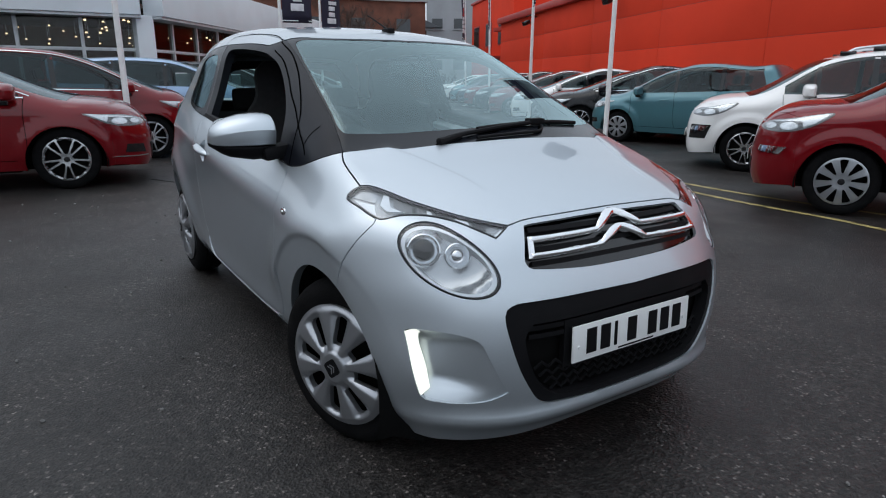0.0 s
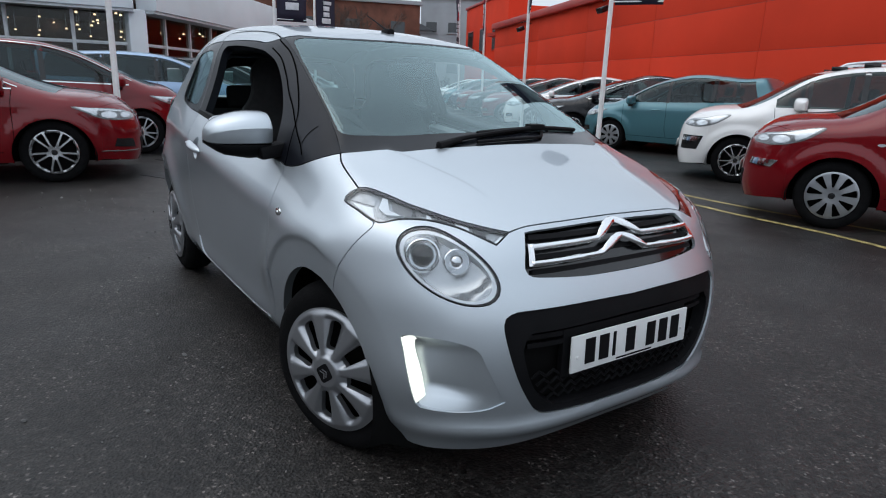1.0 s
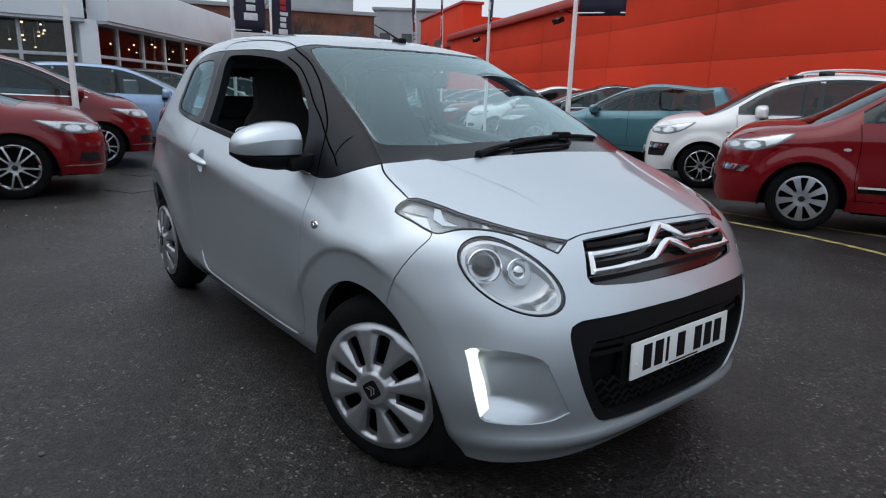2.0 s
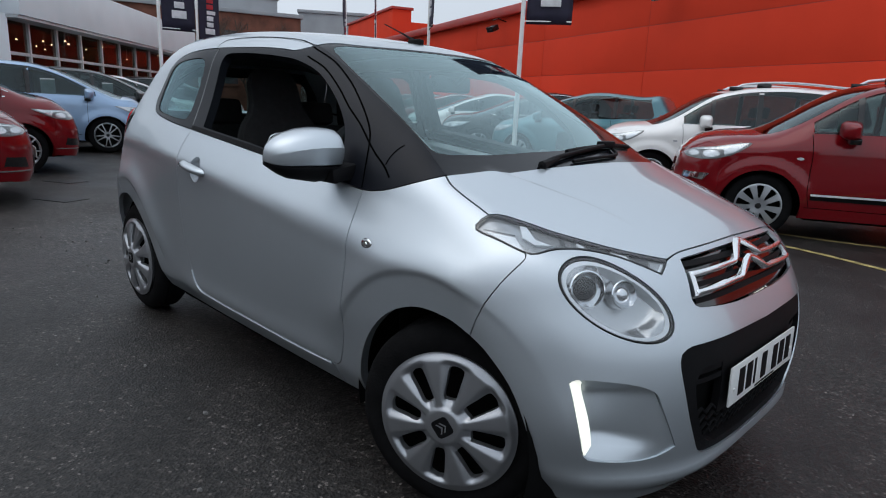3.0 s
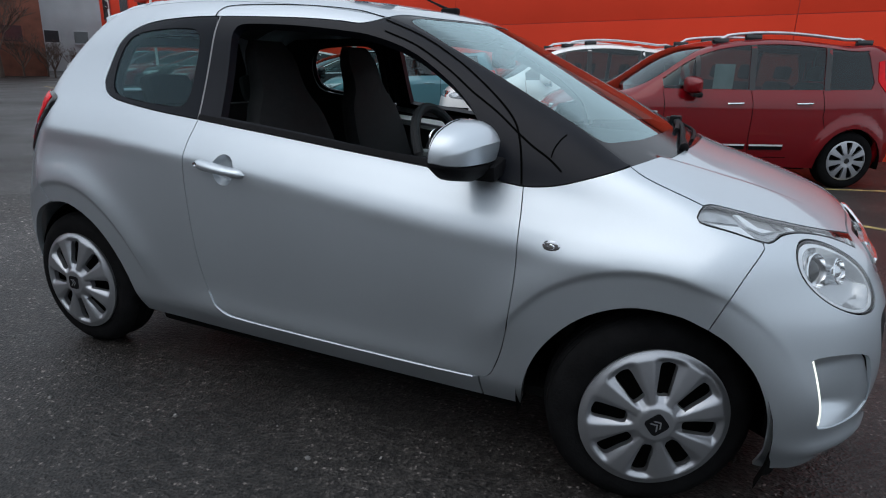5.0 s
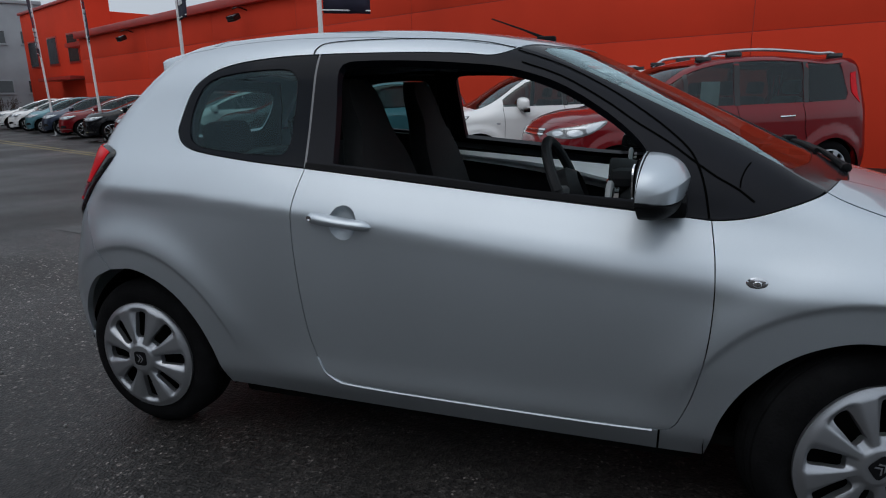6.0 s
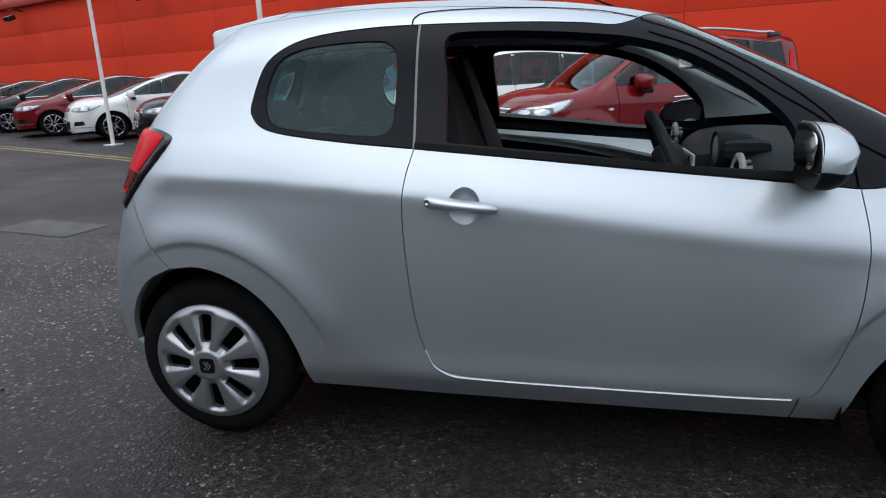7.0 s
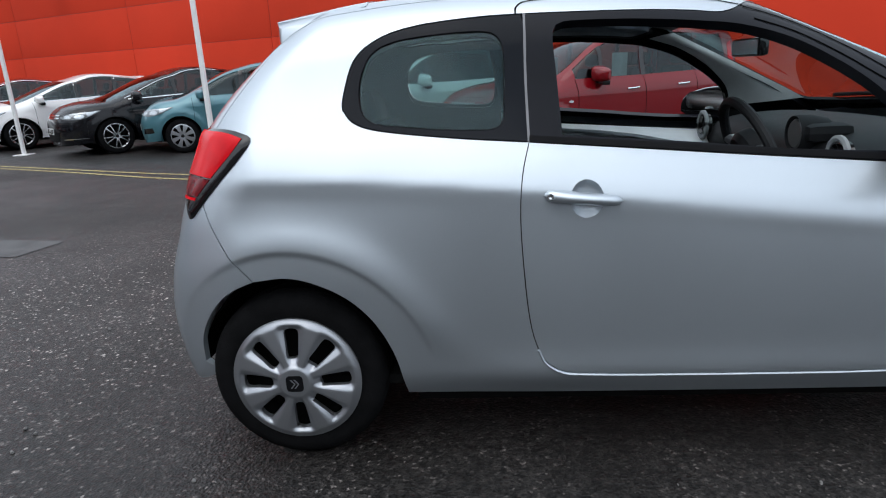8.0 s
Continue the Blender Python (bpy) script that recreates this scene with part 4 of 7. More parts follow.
# side repeaters, handles, mirrors
for s in (1, -1):
    c = C1.side(np.array([(0.862, 0.748)]))[0] * np.array((1, s, 1))
    part("side_repeater", turned(bmesh.new(), [(0.0003, 0.006), (0.6, 0.005), (0.85, 0.003), (1.0, -0.001)], 20, Matrix.Translation(Vector(c)) @ Matrix.Diagonal((0.026, -s, 0.017, 1))), DULL_CHROME, hatch, "small clear side repeater")
    part("repeater_bulb", turned(bmesh.new(), [(0.0003, 0.009), (0.7, 0.008), (1.0, 0.004)], 14, Matrix.Translation(Vector(c)) @ Matrix.Diagonal((0.012, -s, 0.009, 1))), CHROME, hatch)
    bm = bmesh.new()
    rows = []
    for t in np.linspace(0, 1, 25):
        x = -0.397 + 0.216 * t
        z = 0.862 - 0.022 * t
        y = C1.side(np.array([(x, z)]))[0][1] * s
        e = max(0.0, 1 - (2 * t - 1) ** 8) ** 0.5
        h = (0.0185 - 0.004 * t) * e + 0.0008
        out = (0.006 + 0.022 * math.sin(math.pi * min(1, max(0, t))) ** 0.5) * e + 0.002
        rows.append([bm.verts.new((x, y - s * (out * max(0, math.cos(a)) * 1.0 + 0.001), z + h * math.sin(a))) for a in np.linspace(-math.pi / 2, math.pi / 2, 9)])
    for a, b in zip(rows, rows[1:]):
        for i in range(8):
            bm.faces.new((a[i], a[i + 1], b[i + 1], b[i]))
    part("door_handle", bm, SILVER, hatch, smooth=60)
    part("key_lock", turned(bmesh.new(), [(0.009, 0.0), (0.009, 0.003), (0.006, 0.0035), (0.0003, 0.001)], 16, Matrix.Translation((-0.380, rows[2][4].co.y if False else (C1.side(np.array([(-0.380, 0.861)]))[0][1] - 0.018) * s, 0.861)) @ Matrix.Diagonal((1, -s, 1, 1))), DULL_CHROME, hatch)


def door_mirror(s, fold=0.0):
    """A wedge-shaped shell in body colour over a black skirt and foot; fold: degrees by which it is turned in."""
    hinge = Matrix.Translation((0.66, s * -0.735, 0)) @ pose(0, 0, 0, 0, 0, fold) @ Matrix.Translation((-0.66, s * 0.735, 0))
    grp = put("door_mirror", None, hatch, "silver door mirror on a black foot", hinge)
    ys = np.array([-0.728, -0.732, -0.745, -0.77, -0.80, -0.84, -0.88, -0.905, -0.925, -0.937, -0.943, -0.945])
    top = np.interp(-ys, [0.728, 0.732, 0.745, 0.77, 0.80, 0.84, 0.88, 0.905, 0.925, 0.937, 0.943, 0.945], [1.058, 1.064, 1.067, 1.068, 1.068, 1.063, 1.052, 1.042, 1.028, 1.013, 0.996, 0.976])
    deep = np.interp(-ys, [0.728, 0.735, 0.75, 0.80, 0.86, 0.90, 0.925, 0.937, 0.943, 0.945], [0.098, 0.105, 0.108, 0.108, 0.101, 0.088, 0.068, 0.049, 0.030, 0.012])
    low = np.interp(-ys, [0.728, 0.90, 0.935, 0.945], [0.958, 0.957, 0.960, 0.967])
    shell_cut = smooth_line([(0.0, 0.02), (0.0, 0.5), (0.0, 0.97), (0.10, 1.0), (0.35, 0.985), (0.58, 0.93), (0.80, 0.80), (0.93, 0.64), (1.0, 0.50)], 3)
    shell_cut = np.vstack([shell_cut, smooth_line([(1.0, 0.50), (0.975, 0.30), (0.93, 0.12), (0.85, 0.0), (0.4, 0.0), (0.02, 0.0)], 3)[1:]])
    skirt_cut = smooth_line([(0.02, 0.0), (0.0, 1.0), (0.4, 1.0), (0.80, 1.0), (0.84, 0.75), (0.70, 0.30), (0.45, 0.0), (0.2, -0.04)], 3)
    for name, cut, mat_, z0, z1 in (("mirror_shell", shell_cut, SILVER, low, top), ("mirror_skirt", skirt_cut, BLACK_TRIM, np.interp(-ys, [0.728, 0.80, 0.89, 0.945], [0.908, 0.904, 0.918, 0.956]), low - 0.001), ("mirror_bezel", np.array([(-0.05, 0.05), (-0.05, 0.94), (0.05, 1.012), (0.09, 1.012), (0.09, -0.012), (0.05, -0.012)]), BLACK_TRIM, low, top)):
        bm = bmesh.new()
        rows = []
        for y, d, a, b in zip(ys, deep, z0, z1):
            x0 = 0.582 - 0.10 * max(0.0, -y - 0.80)
            rows.append([bm.verts.new((x0 + u * d, s * y, a + v * (b - a))) for u, v in cut])
        for a, b in zip(rows, rows[1:]):
            for i in range(len(cut)):
                bm.faces.new((a[i], a[(i + 1) % len(cut)], b[(i + 1) % len(cut)], b[i]))
        bm.faces.new(rows[0]), bm.faces.new(rows[-1])
        part(name, bm, mat_, grp, smooth=26)
    part("mirror_foot", block(bmesh.new(), -0.045, 0.045, -0.055, 0.055, -0.024, 0.024, 0.014), BLACK_TRIM, grp, at=pose(0.645, s * -0.722, 0.932, s * 10, 0, 0))
    part("mirror_pane", prism(bmesh.new(), [(0.088 * math.copysign(abs(math.cos(a)) ** 0.5, math.cos(a)), 0.044 * math.copysign(abs(math.sin(a)) ** 0.5, math.sin(a))) for a in [2 * math.pi * k / 32 for k in range(32)]], -0.002, 0.002, lambda a, b, d: (0.5715 - 0.10 * max(0.0, 0.032 - a) + d, s * (-0.832 + a), 1.008 + b)), CHROME, grp)


door_mirror(1), door_mirror(-1, 62)


# one long blade parked low across the glass, its arm and pivot
def over_glass(points, lift):
    return C1.top(smooth_line(points)) + np.array((0, 0, lift))


wp = put("wiper", None, hatch, "black windscreen wiper")
part("blade", tube(bmesh.new(), over_glass([(1.088, -0.128), (1.076, 0.02), (1.052, 0.18), (1.022, 0.34), (0.998, 0.44)], 0.006), 0.008, 8), BLACK_TRIM, wp)
part("arm", tube(bmesh.new(), over_glass([(1.130, -0.315), (1.118, -0.24), (1.104, -0.09), (1.082, 0.06), (1.060, 0.165)], 0.010), 0.0085, 8), BLACK_TRIM, wp)
part("arm_root", tube(bmesh.new(), over_glass([(1.132, -0.325), (1.128, -0.29), (1.117, -0.22)], 0.007), [min(0.006 + 0.004 * k, 0.016 - 0.007 * k / 28) for k in range(29)], 8), BLACK_TRIM, wp)
part("link_rod", tube(bmesh.new(), over_glass([(1.142, -0.167), (1.138, -0.016), (1.118, 0.14), (1.064, 0.195)], 0.006), 0.006, 8), BLACK_TRIM, wp)
part("blade_joint", block(bmesh.new(), -0.020, 0.020, -0.035, 0.035, -0.012, 0.012, 0.007), BLACK_TRIM, wp, at=Matrix.Translation(Vector(over_glass([(1.056, 0.17), (1.055, 0.18)], 0.012)[0])))


# ---- wheels ----
def tyre_mesh(R, w, rim):
    bm = bmesh.new()
    h = w / 2
    return turned(bm, [(rim - 0.012, -h + 0.018), (rim, -h + 0.006), (rim + 0.012, -h), (rim + (R - rim) * 0.5, -h - 0.004), (R - 0.022, -h + 0.006), (R - 0.008, -h + 0.018), (R - 0.002, -h + 0.032), (R, -h * 0.5), (R - 0.006, -h * 0.48), (R - 0.006, -h * 0.42), (R, -h * 0.40), (R, -0.008), (R - 0.006, -0.005), (R - 0.006, 0.005), (R, 0.008), (R, h * 0.5), (R - 0.002, h - 0.032), (R - 0.022, h - 0.006), (rim + 0.012, h), (rim - 0.012, h - 0.018)], 72)


def disc_face(name, parent, outline, holes, depth, material, step, lip, label="", hole_lips=True):
    """A pressed disc in the x-z plane facing -y, with slots cut through; depth(x, z) is its height."""
    flat = Skin(lambda x, y, z: -1 - y + depth(x, z) if False else -(y + 0.0) - depth(x, z))
    return flat.panel(name, flat.side, outline, material, parent, holes=holes, gap=0, step=step, lip=lip, label=label, hole_lips=hole_lips)


def ring(r, n=64):
    return np.array([(r * math.cos(2 * math.pi * k / n), r * math.sin(2 * math.pi * k / n)) for k in range(n)])


def slot(a, r0, r1, w0, w1):
    """A rounded slot from radius r0 to r1 at angle a."""
    pts = [(r0, -w0), (r0 - 0.006, 0), (r0, w0), ((r0 + r1) / 2, (w0 + w1) / 2 * 1.06), (r1 - 0.008, w1), (r1, w1 * 0.5), (r1 + 0.002, 0), (r1, -w1 * 0.5), (r1 - 0.008, -w1), ((r0 + r1) / 2, -(w0 + w1) / 2 * 1.06), (r0, -w0)]
    c, s = math.cos(a), math.sin(a)
    return np.array([(c * u - s * v, s * u + c * v) for u, v in smooth_line(pts, 4)[:-1]])


def cover_depth(x, z):
    r, a = np.hypot(x, z), np.arctan2(z, x)
    petal = np.cos(8 * a)
    d = 0.020 + 0.016 * (1 - (r / 0.207) ** 2) - 0.010 * step01(r, 0.180, 0.208)
    return d - 0.016 * step01(r, 0.05, 0.085) * (1 - step01(r, 0.172, 0.192)) * step01(petal, -0.75, 0.75) + 0.006 * (1 - step01(r, 0.045, 0.06))


wheel = put("wheel", None, hatch, "wheel with a silver eight-spoke cover")
part("tyre", tyre_mesh(0.287, 0.165, 0.195), RUBBER, wheel, smooth=40, at=pose(0, 0.0825, 0))
part("rim", turned(bmesh.new(), [(0.0003, 0.045), (0.12, 0.045), (0.17, 0.06), (0.198, 0.02), (0.200, -0.002)], 48), DARK, wheel, at=pose(0, 0.01, 0))
slots = [slot(math.pi / 4 * k + math.pi / 2, 0.082, 0.172, 0.0175, 0.0225) for k in range(8)]
disc_face("wheel_cover", wheel, ring(0.207), slots, cover_depth, WHEEL_SILVER, 0.0055, 0.018, "silver plastic wheel cover with eight slots", False)
for line in slots:
    bm = bmesh.new()
    loop = even(line, 0.0055)
    deep_at = cover_depth(loop[:, 0], loop[:, 1])
    hi = [bm.verts.new((x, -d, z)) for (x, z), d in zip(loop, deep_at)]
    lo = [bm.verts.new((x, -d + 0.018, z)) for (x, z), d in zip(loop, deep_at)]
    for i in range(len(loop)):
        k = (i + 1) % len(loop)
        bm.faces.new((hi[i], hi[k], lo[k], lo[i]))
    part("slot_wall", bm, WHEEL_SILVER, wheel, smooth=40)
capd = lambda x, z: cover_depth(x, z) * 0 + 0.044
disc_face("centre_cap", wheel, np.array([(0.027 * math.copysign(abs(math.cos(a)) ** 0.35, math.cos(a)), 0.027 * math.copysign(abs(math.sin(a)) ** 0.35, math.sin(a))) for a in [2 * math.pi * k / 40 for k in range(40)]]), [], capd, PRINT_BLACK, 0.008, 0.012)
for u in (-0.006, 0.006):
    disc_face("cap_chevron", wheel, np.array([(u - 0.004, 0.015), (u + 0.001, 0.015), (u + 0.013, 0), (u + 0.001, -0.015), (u - 0.004, -0.015), (u + 0.008, 0)]) - np.array((0.004, 0)), [], lambda x, z: 0 * x + 0.0455, WHEEL_SILVER, 0.006, 0.001)
wheel.matrix_basis = pose(-1.17, -0.722, 0.287, 0, -1, 0)
for x, s, steer, spin in ((1.17, 1, -22, -37), (-1.17, -1, 0, 30), (1.17, -1, -22, 50)):
    w = copy_thing(wheel, Matrix())
    w.parent = hatch
    w.matrix_basis = pose(x, -0.722 * s, 0.287, 0, 0, 0) @ pose(0, 0, 0, 0, 0, (180 if s == -1 else 0) - steer * 1) @ pose(0, 0, 0, 0, spin, 0)

# underside and wheel houses
bm = bmesh.new()
block(bm, -0.80, 0.76, -0.645, 0.645, 0.155, 0.24, 0.02), block(bm, -1.45, 1.5, -0.44, 0.44, 0.19, 0.42, 0.03), block(bm, 1.45, 1.6, -0.55, 0.55, 0.2, 0.5, 0.03)
part("underbody", bm, DARK, hatch)
for cx in (1.12, -1.155):
    for s in (1, -1):
        bm = bmesh.new()
        rh = 0.40 if cx > 0 else 0.355
        prof = [(rh, s * 0.42), (rh, s * 0.60), (0.35, s * 0.68), (0.345, s * 0.735)] if cx > 0 else [(rh, s * 0.42), (rh, s * 0.60), (0.350, s * 0.65), (0.340, s * 0.675)]
        arc = []
        for t in np.linspace(-0.38 if cx > 0 else -0.25, math.pi + (0.25 if cx > 0 else -0.06), 26):
            arc.append([bm.verts.new((cx + r * math.cos(t), y, 0.28 + r * math.sin(t))) for r, y in prof])
        for a, b in zip(arc, arc[1:]):
            for i in range(3):
                bm.faces.new((a[i], a[i + 1], b[i + 1], b[i]))
        c = bm.verts.new((cx, s * 0.42, 0.28))
        for a, b in zip(arc, arc[1:]):
            bm.faces.new((c, a[0], b[0]))
        part("wheel_house", bm, DARK, hatch)
        part("brake_disc", turned(bmesh.new(), [(0.0003, -0.01), (0.115, -0.01), (0.115, 0.01), (0.0003, 0.01)], 32, pose(cx + (0.05 if cx > 0 else -0.015), s * -0.60, 0.287)), DARK, hatch)

# ---- cabin ----
inner_line = np.vstack([smooth_line([(-0.43, 0.99), (-0.44, 0.7), (-0.42, 0.4), (-0.3, 0.30)]), smooth_line([(-0.3, 0.30), (0.68, 0.30)])[1:], smooth_line([(0.68, 0.30), (0.75, 0.6), (0.74, 0.87)])[1:], smooth_line([(0.74, 0.87), (0.2, 0.925), (-0.43, 0.99)])[1:-1]])
C1.panel("door_trim", C1.side, inner_line, CABIN, hatch, mirror=True, gap=0, lip=0.0, lift=-0.055, step=0.05)
C1.panel("door_capping", C1.side, np.vstack([smooth_line([(-0.42, 0.985), (0.2, 0.927), (0.72, 0.878)]), smooth_line([(0.72, 0.74), (0.5, 0.77), (0.3, 0.83), (0.1, 0.885), (-0.1, 0.918), (-0.42, 0.955)])]), CABIN_LIGHT, hatch, mirror=True, gap=0, lip=0.03, lift=-0.085, step=0.03)
C1.panel("rear_side_trim", C1.side, np.vstack([smooth_line([(-0.44, 0.35), (-0.46, 1.0)]), smooth_line([(-0.7, 1.03), (-1.0, 1.05), (-1.25, 1.0)]), smooth_line([(-1.3, 0.7), (-0.8, 0.66), (-0.7, 0.35)])]), CABIN, hatch, mirror=True, gap=0, lip=0, lift=-0.06, step=0.05)
C1.panel("headlining", C1.top, np.vstack([both(smooth_line([(0.28, -0.42), (0.33, 0)])), [(-0.9, 0.47)], [(-1.18, 0.42), (-1.18, -0.42), (-0.9, -0.47)]]), surface("headlining_cloth", (0.11, 0.11, 0.115), 0.9), hatch, gap=0, lip=0, lift=-0.035, step=0.06)
bm = bmesh.new()
block(bm, -1.4, 0.9, -0.68, 0.68, 0.24, 0.27)
part("cabin_floor", bm, DARK, hatch)
bm = bmesh.new()
block(bm, 0.88, 0.92, -0.66, 0.66, 0.25, 0.90)
part("bulkhead", bm, DARK, hatch)
# dashboard: a rounded shelf with a binnacle
bm = bmesh.new()
rows = []
for y in np.linspace(-0.63, 0.63, 22):
    prof = smooth_line([(0.98, 0.955), (0.80, 0.972), (0.62, 0.965), (0.53, 0.935), (0.49, 0.87), (0.52, 0.76), (0.60, 0.62), (0.62, 0.45)], 5)
    dip = 0.03 * (abs(y) / 0.63) ** 4
    rows.append([bm.verts.new((x + dip, y, z - dip * 1.2)) for x, z in prof])
for a, b in zip(rows, rows[1:]):
    for i in range(len(a) - 1):
        bm.faces.new((a[i], a[i + 1], b[i + 1], b[i]))
part("dashboard", bm, CABIN, hatch, smooth=60)
part("instrument_pod", turned(bmesh.new(), [(0.0003, 0.0), (0.050, 0.0), (0.058, -0.010), (0.061, 0.0), (0.060, 0.04), (0.050, 0.09), (0.028, 0.115), (0.0003, 0.12)], 32, pose(0.475, -0.34, 0.950, 0, 0, -90)), CABIN_DARK, hatch)
part("pod_hood", block(bmesh.new(), 0.47, 0.62, -0.43, -0.25, 0.925, 0.985, 0.03), CABIN_DARK, hatch)
part("instrument_dial", turned(bmesh.new(), [(0.0003, -0.003), (0.044, -0.003), (0.049, 0.004)], 24, pose(0.472, -0.34, 0.950, 0, 0, -90)), LAMP_DARK, hatch)
part("centre_console", block(bmesh.new(), 0.45, 0.60, -0.115, 0.115, 0.55, 0.915, 0.04), CABIN_DARK, hatch)
part("console_surround", block(bmesh.new(), 0.443, 0.452, -0.118, 0.118, 0.76, 0.905, 0.004), CABIN_LIGHT, hatch)
part("centre_screen", block(bmesh.new(), 0.432, 0.438, -0.09, 0.09, 0.78, 0.90, 0.003), GLOSS_BLACK, hatch)
for y in (-0.58, 0.58):
    part("air_vent", turned(bmesh.new(), [(0.0003, -0.004), (0.035, -0.002), (0.045, -0.012), (0.05, 0.02)], 22, pose(0.492, y, 0.90, 0, 0, -90)), GLOSS_BLACK, hatch)
    part("vent_ring", tube(bmesh.new(), [(0.485, y + 0.056 * math.cos(a), 0.90 + 0.060 * math.sin(a)) for a in [2 * math.pi * k / 24 for k in range(24)]], 0.010, 6, True), CABIN_GREY, hatch)
# steering wheel
wheel_at = pose(0.335, -0.34, 0.90, 0, -24, 0) @ pose(0, 0, 0, 0, 0, 90)
sw = put("steering_wheel", None, hatch, "black steering wheel", wheel_at)
part("steering_rim", tube(bmesh.new(), [(0.178 * math.cos(a), 0, 0.178 * math.sin(a)) for a in [2 * math.pi * k / 40 for k in range(40)]], 0.017, 10, True), CABIN, sw)
part("steering_boss", turned(bmesh.new(), [(0.0003, 0.04), (0.06, 0.04), (0.075, 0.02), (0.075, -0.02), (0.05, -0.05)], 24), CABIN, sw)
for a in (0.15, math.pi - 0.15, -math.pi / 2):
    part("steering_spoke", tube(bmesh.new(), [(0.06 * math.cos(a), 0, 0.06 * math.sin(a)), (0.17 * math.cos(a), 0, 0.17 * math.sin(a))], 0.018, 8), LAMP_DARK, sw)


def seat(y, x, name="front_seat"):
    """A high-backed seat with a built-in headrest."""
    st = put(name, None, hatch, "dark cloth front seat with built-in headrest")
    part("cushion", block(bmesh.new(), x - 0.22, x + 0.28, y - 0.23, y + 0.23, 0.40, 0.56, 0.05), CLOTH, st)
    part("seat_base", block(bmesh.new(), x - 0.2, x + 0.2, y - 0.2, y + 0.2, 0.26, 0.41, 0.02), DARK, st)
    bm = bmesh.new()
    rows = []
    for t in np.linspace(0, 1, 20):
        half_w = float(np.interp(t, [0, 0.15, 0.5, 0.66, 0.74, 0.80, 0.9, 0.97, 1.0], [0.20, 0.235, 0.235, 0.20, 0.145, 0.125, 0.125, 0.105, 0.07]))
        dep = float(np.interp(t, [0, 0.5, 0.8, 1.0], [0.07, 0.06, 0.05, 0.03]))
        cx, cz = x - 0.20 - 0.24 * t, 0.50 + 0.78 * t
        rows.append([bm.verts.new((cx + dep * math.copysign(abs(math.cos(a)) ** 0.6, math.cos(a)) + 0.03 * abs(math.sin(a)) ** 4, y + half_w * math.copysign(abs(math.sin(a)) ** 0.6, math.sin(a)), cz)) for a in [2 * math.pi * k / 20 for k in range(20)]])
    for a, b in zip(rows, rows[1:]):
        for i in range(20):
            bm.faces.new((a[i], a[(i + 1) % 20], b[(i + 1) % 20], b[i]))
    bm.faces.new(rows[0][::-1]), bm.faces.new(rows[-1])
    part("backrest", bm, CLOTH, st, smooth=60)


seat(-0.34, -0.02), seat(0.34, -0.05)
rear_seat = put("rear_seat", None, hatch, "dark cloth rear bench")
part("cushion", block(bmesh.new(), -0.85, -0.42, -0.58, 0.58, 0.38, 0.54, 0.05), CLOTH, rear_seat)
part("backrest", block(bmesh.new(), -0.08, 0.08, -0.58, 0.58, 0.0, 0.56, 0.05), CLOTH, rear_seat, at=pose(-0.84, 0, 0.46, 0, -18, 0))
for y in (-0.3, 0.3):
    part("headrest", block(bmesh.new(), -0.04, 0.04, -0.12, 0.12, 0.0, 0.14, 0.04), CLOTH, rear_seat, at=pose(-1.02, y, 1.00, 0, -14, 0))
rear_view = part("interior_mirror", block(bmesh.new(), -0.018, 0.02, -0.11, 0.11, -0.033, 0.033, 0.014), GLOSS_BLACK, hatch, "black rear-view mirror", at=pose(0.43, -0.02, 1.235, 0, -1, 4))
part("mirror_pane", block(bmesh.new(), -0.0195, -0.0185, -0.098, 0.098, -0.025, 0.025, 0.0), CHROME, rear_view, smooth=0)
part("mirror_stem", tube(bmesh.new(), [(0.45, 0, 1.24), (0.50, 0, 1.28)], 0.008, 6), CABIN, hatch)
pillar_edge = smooth_line([(0.205, 1.300), (0.34, 1.254), (0.47, 1.180), (0.562, 1.104), (0.606, 1.046), (0.625, 0.98)])
# one smooth grey lining from the door's edge round to the glass
lining_rear = C1.side(even(pillar_edge, 0.02, False)) + np.array((0, 0.035, 0))
lining_front = C1.top(even(smooth_line([(0.30, -0.486), (0.5, -0.518), (0.75, -0.552), (0.93, -0.570)]), 0.02, False)) - np.array((0, 0, 0.014))
for sg in (1, -1):
    bm = bmesh.new()
    rows = []
    for u in np.linspace(0, 1, 40):
        a, b = (np.array([np.interp(u, np.linspace(0, 1, len(q)), q[:, k]) for k in range(3)]) for q in (lining_rear, lining_front))
        rows.append([bm.verts.new(tuple((a + (b - a) * v + np.array((-0.01, 0.022, 0)) * math.sin(math.pi * v)) * np.array((1, sg, 1)))) for v in np.linspace(0, 1, 7)])
    for a, b in zip(rows, rows[1:]):
        for k in range(6):
            bm.faces.new((a[k], a[k + 1], b[k + 1], b[k]))
    part("pillar_trim", bm, CABIN_PALE, hatch, smooth=60)

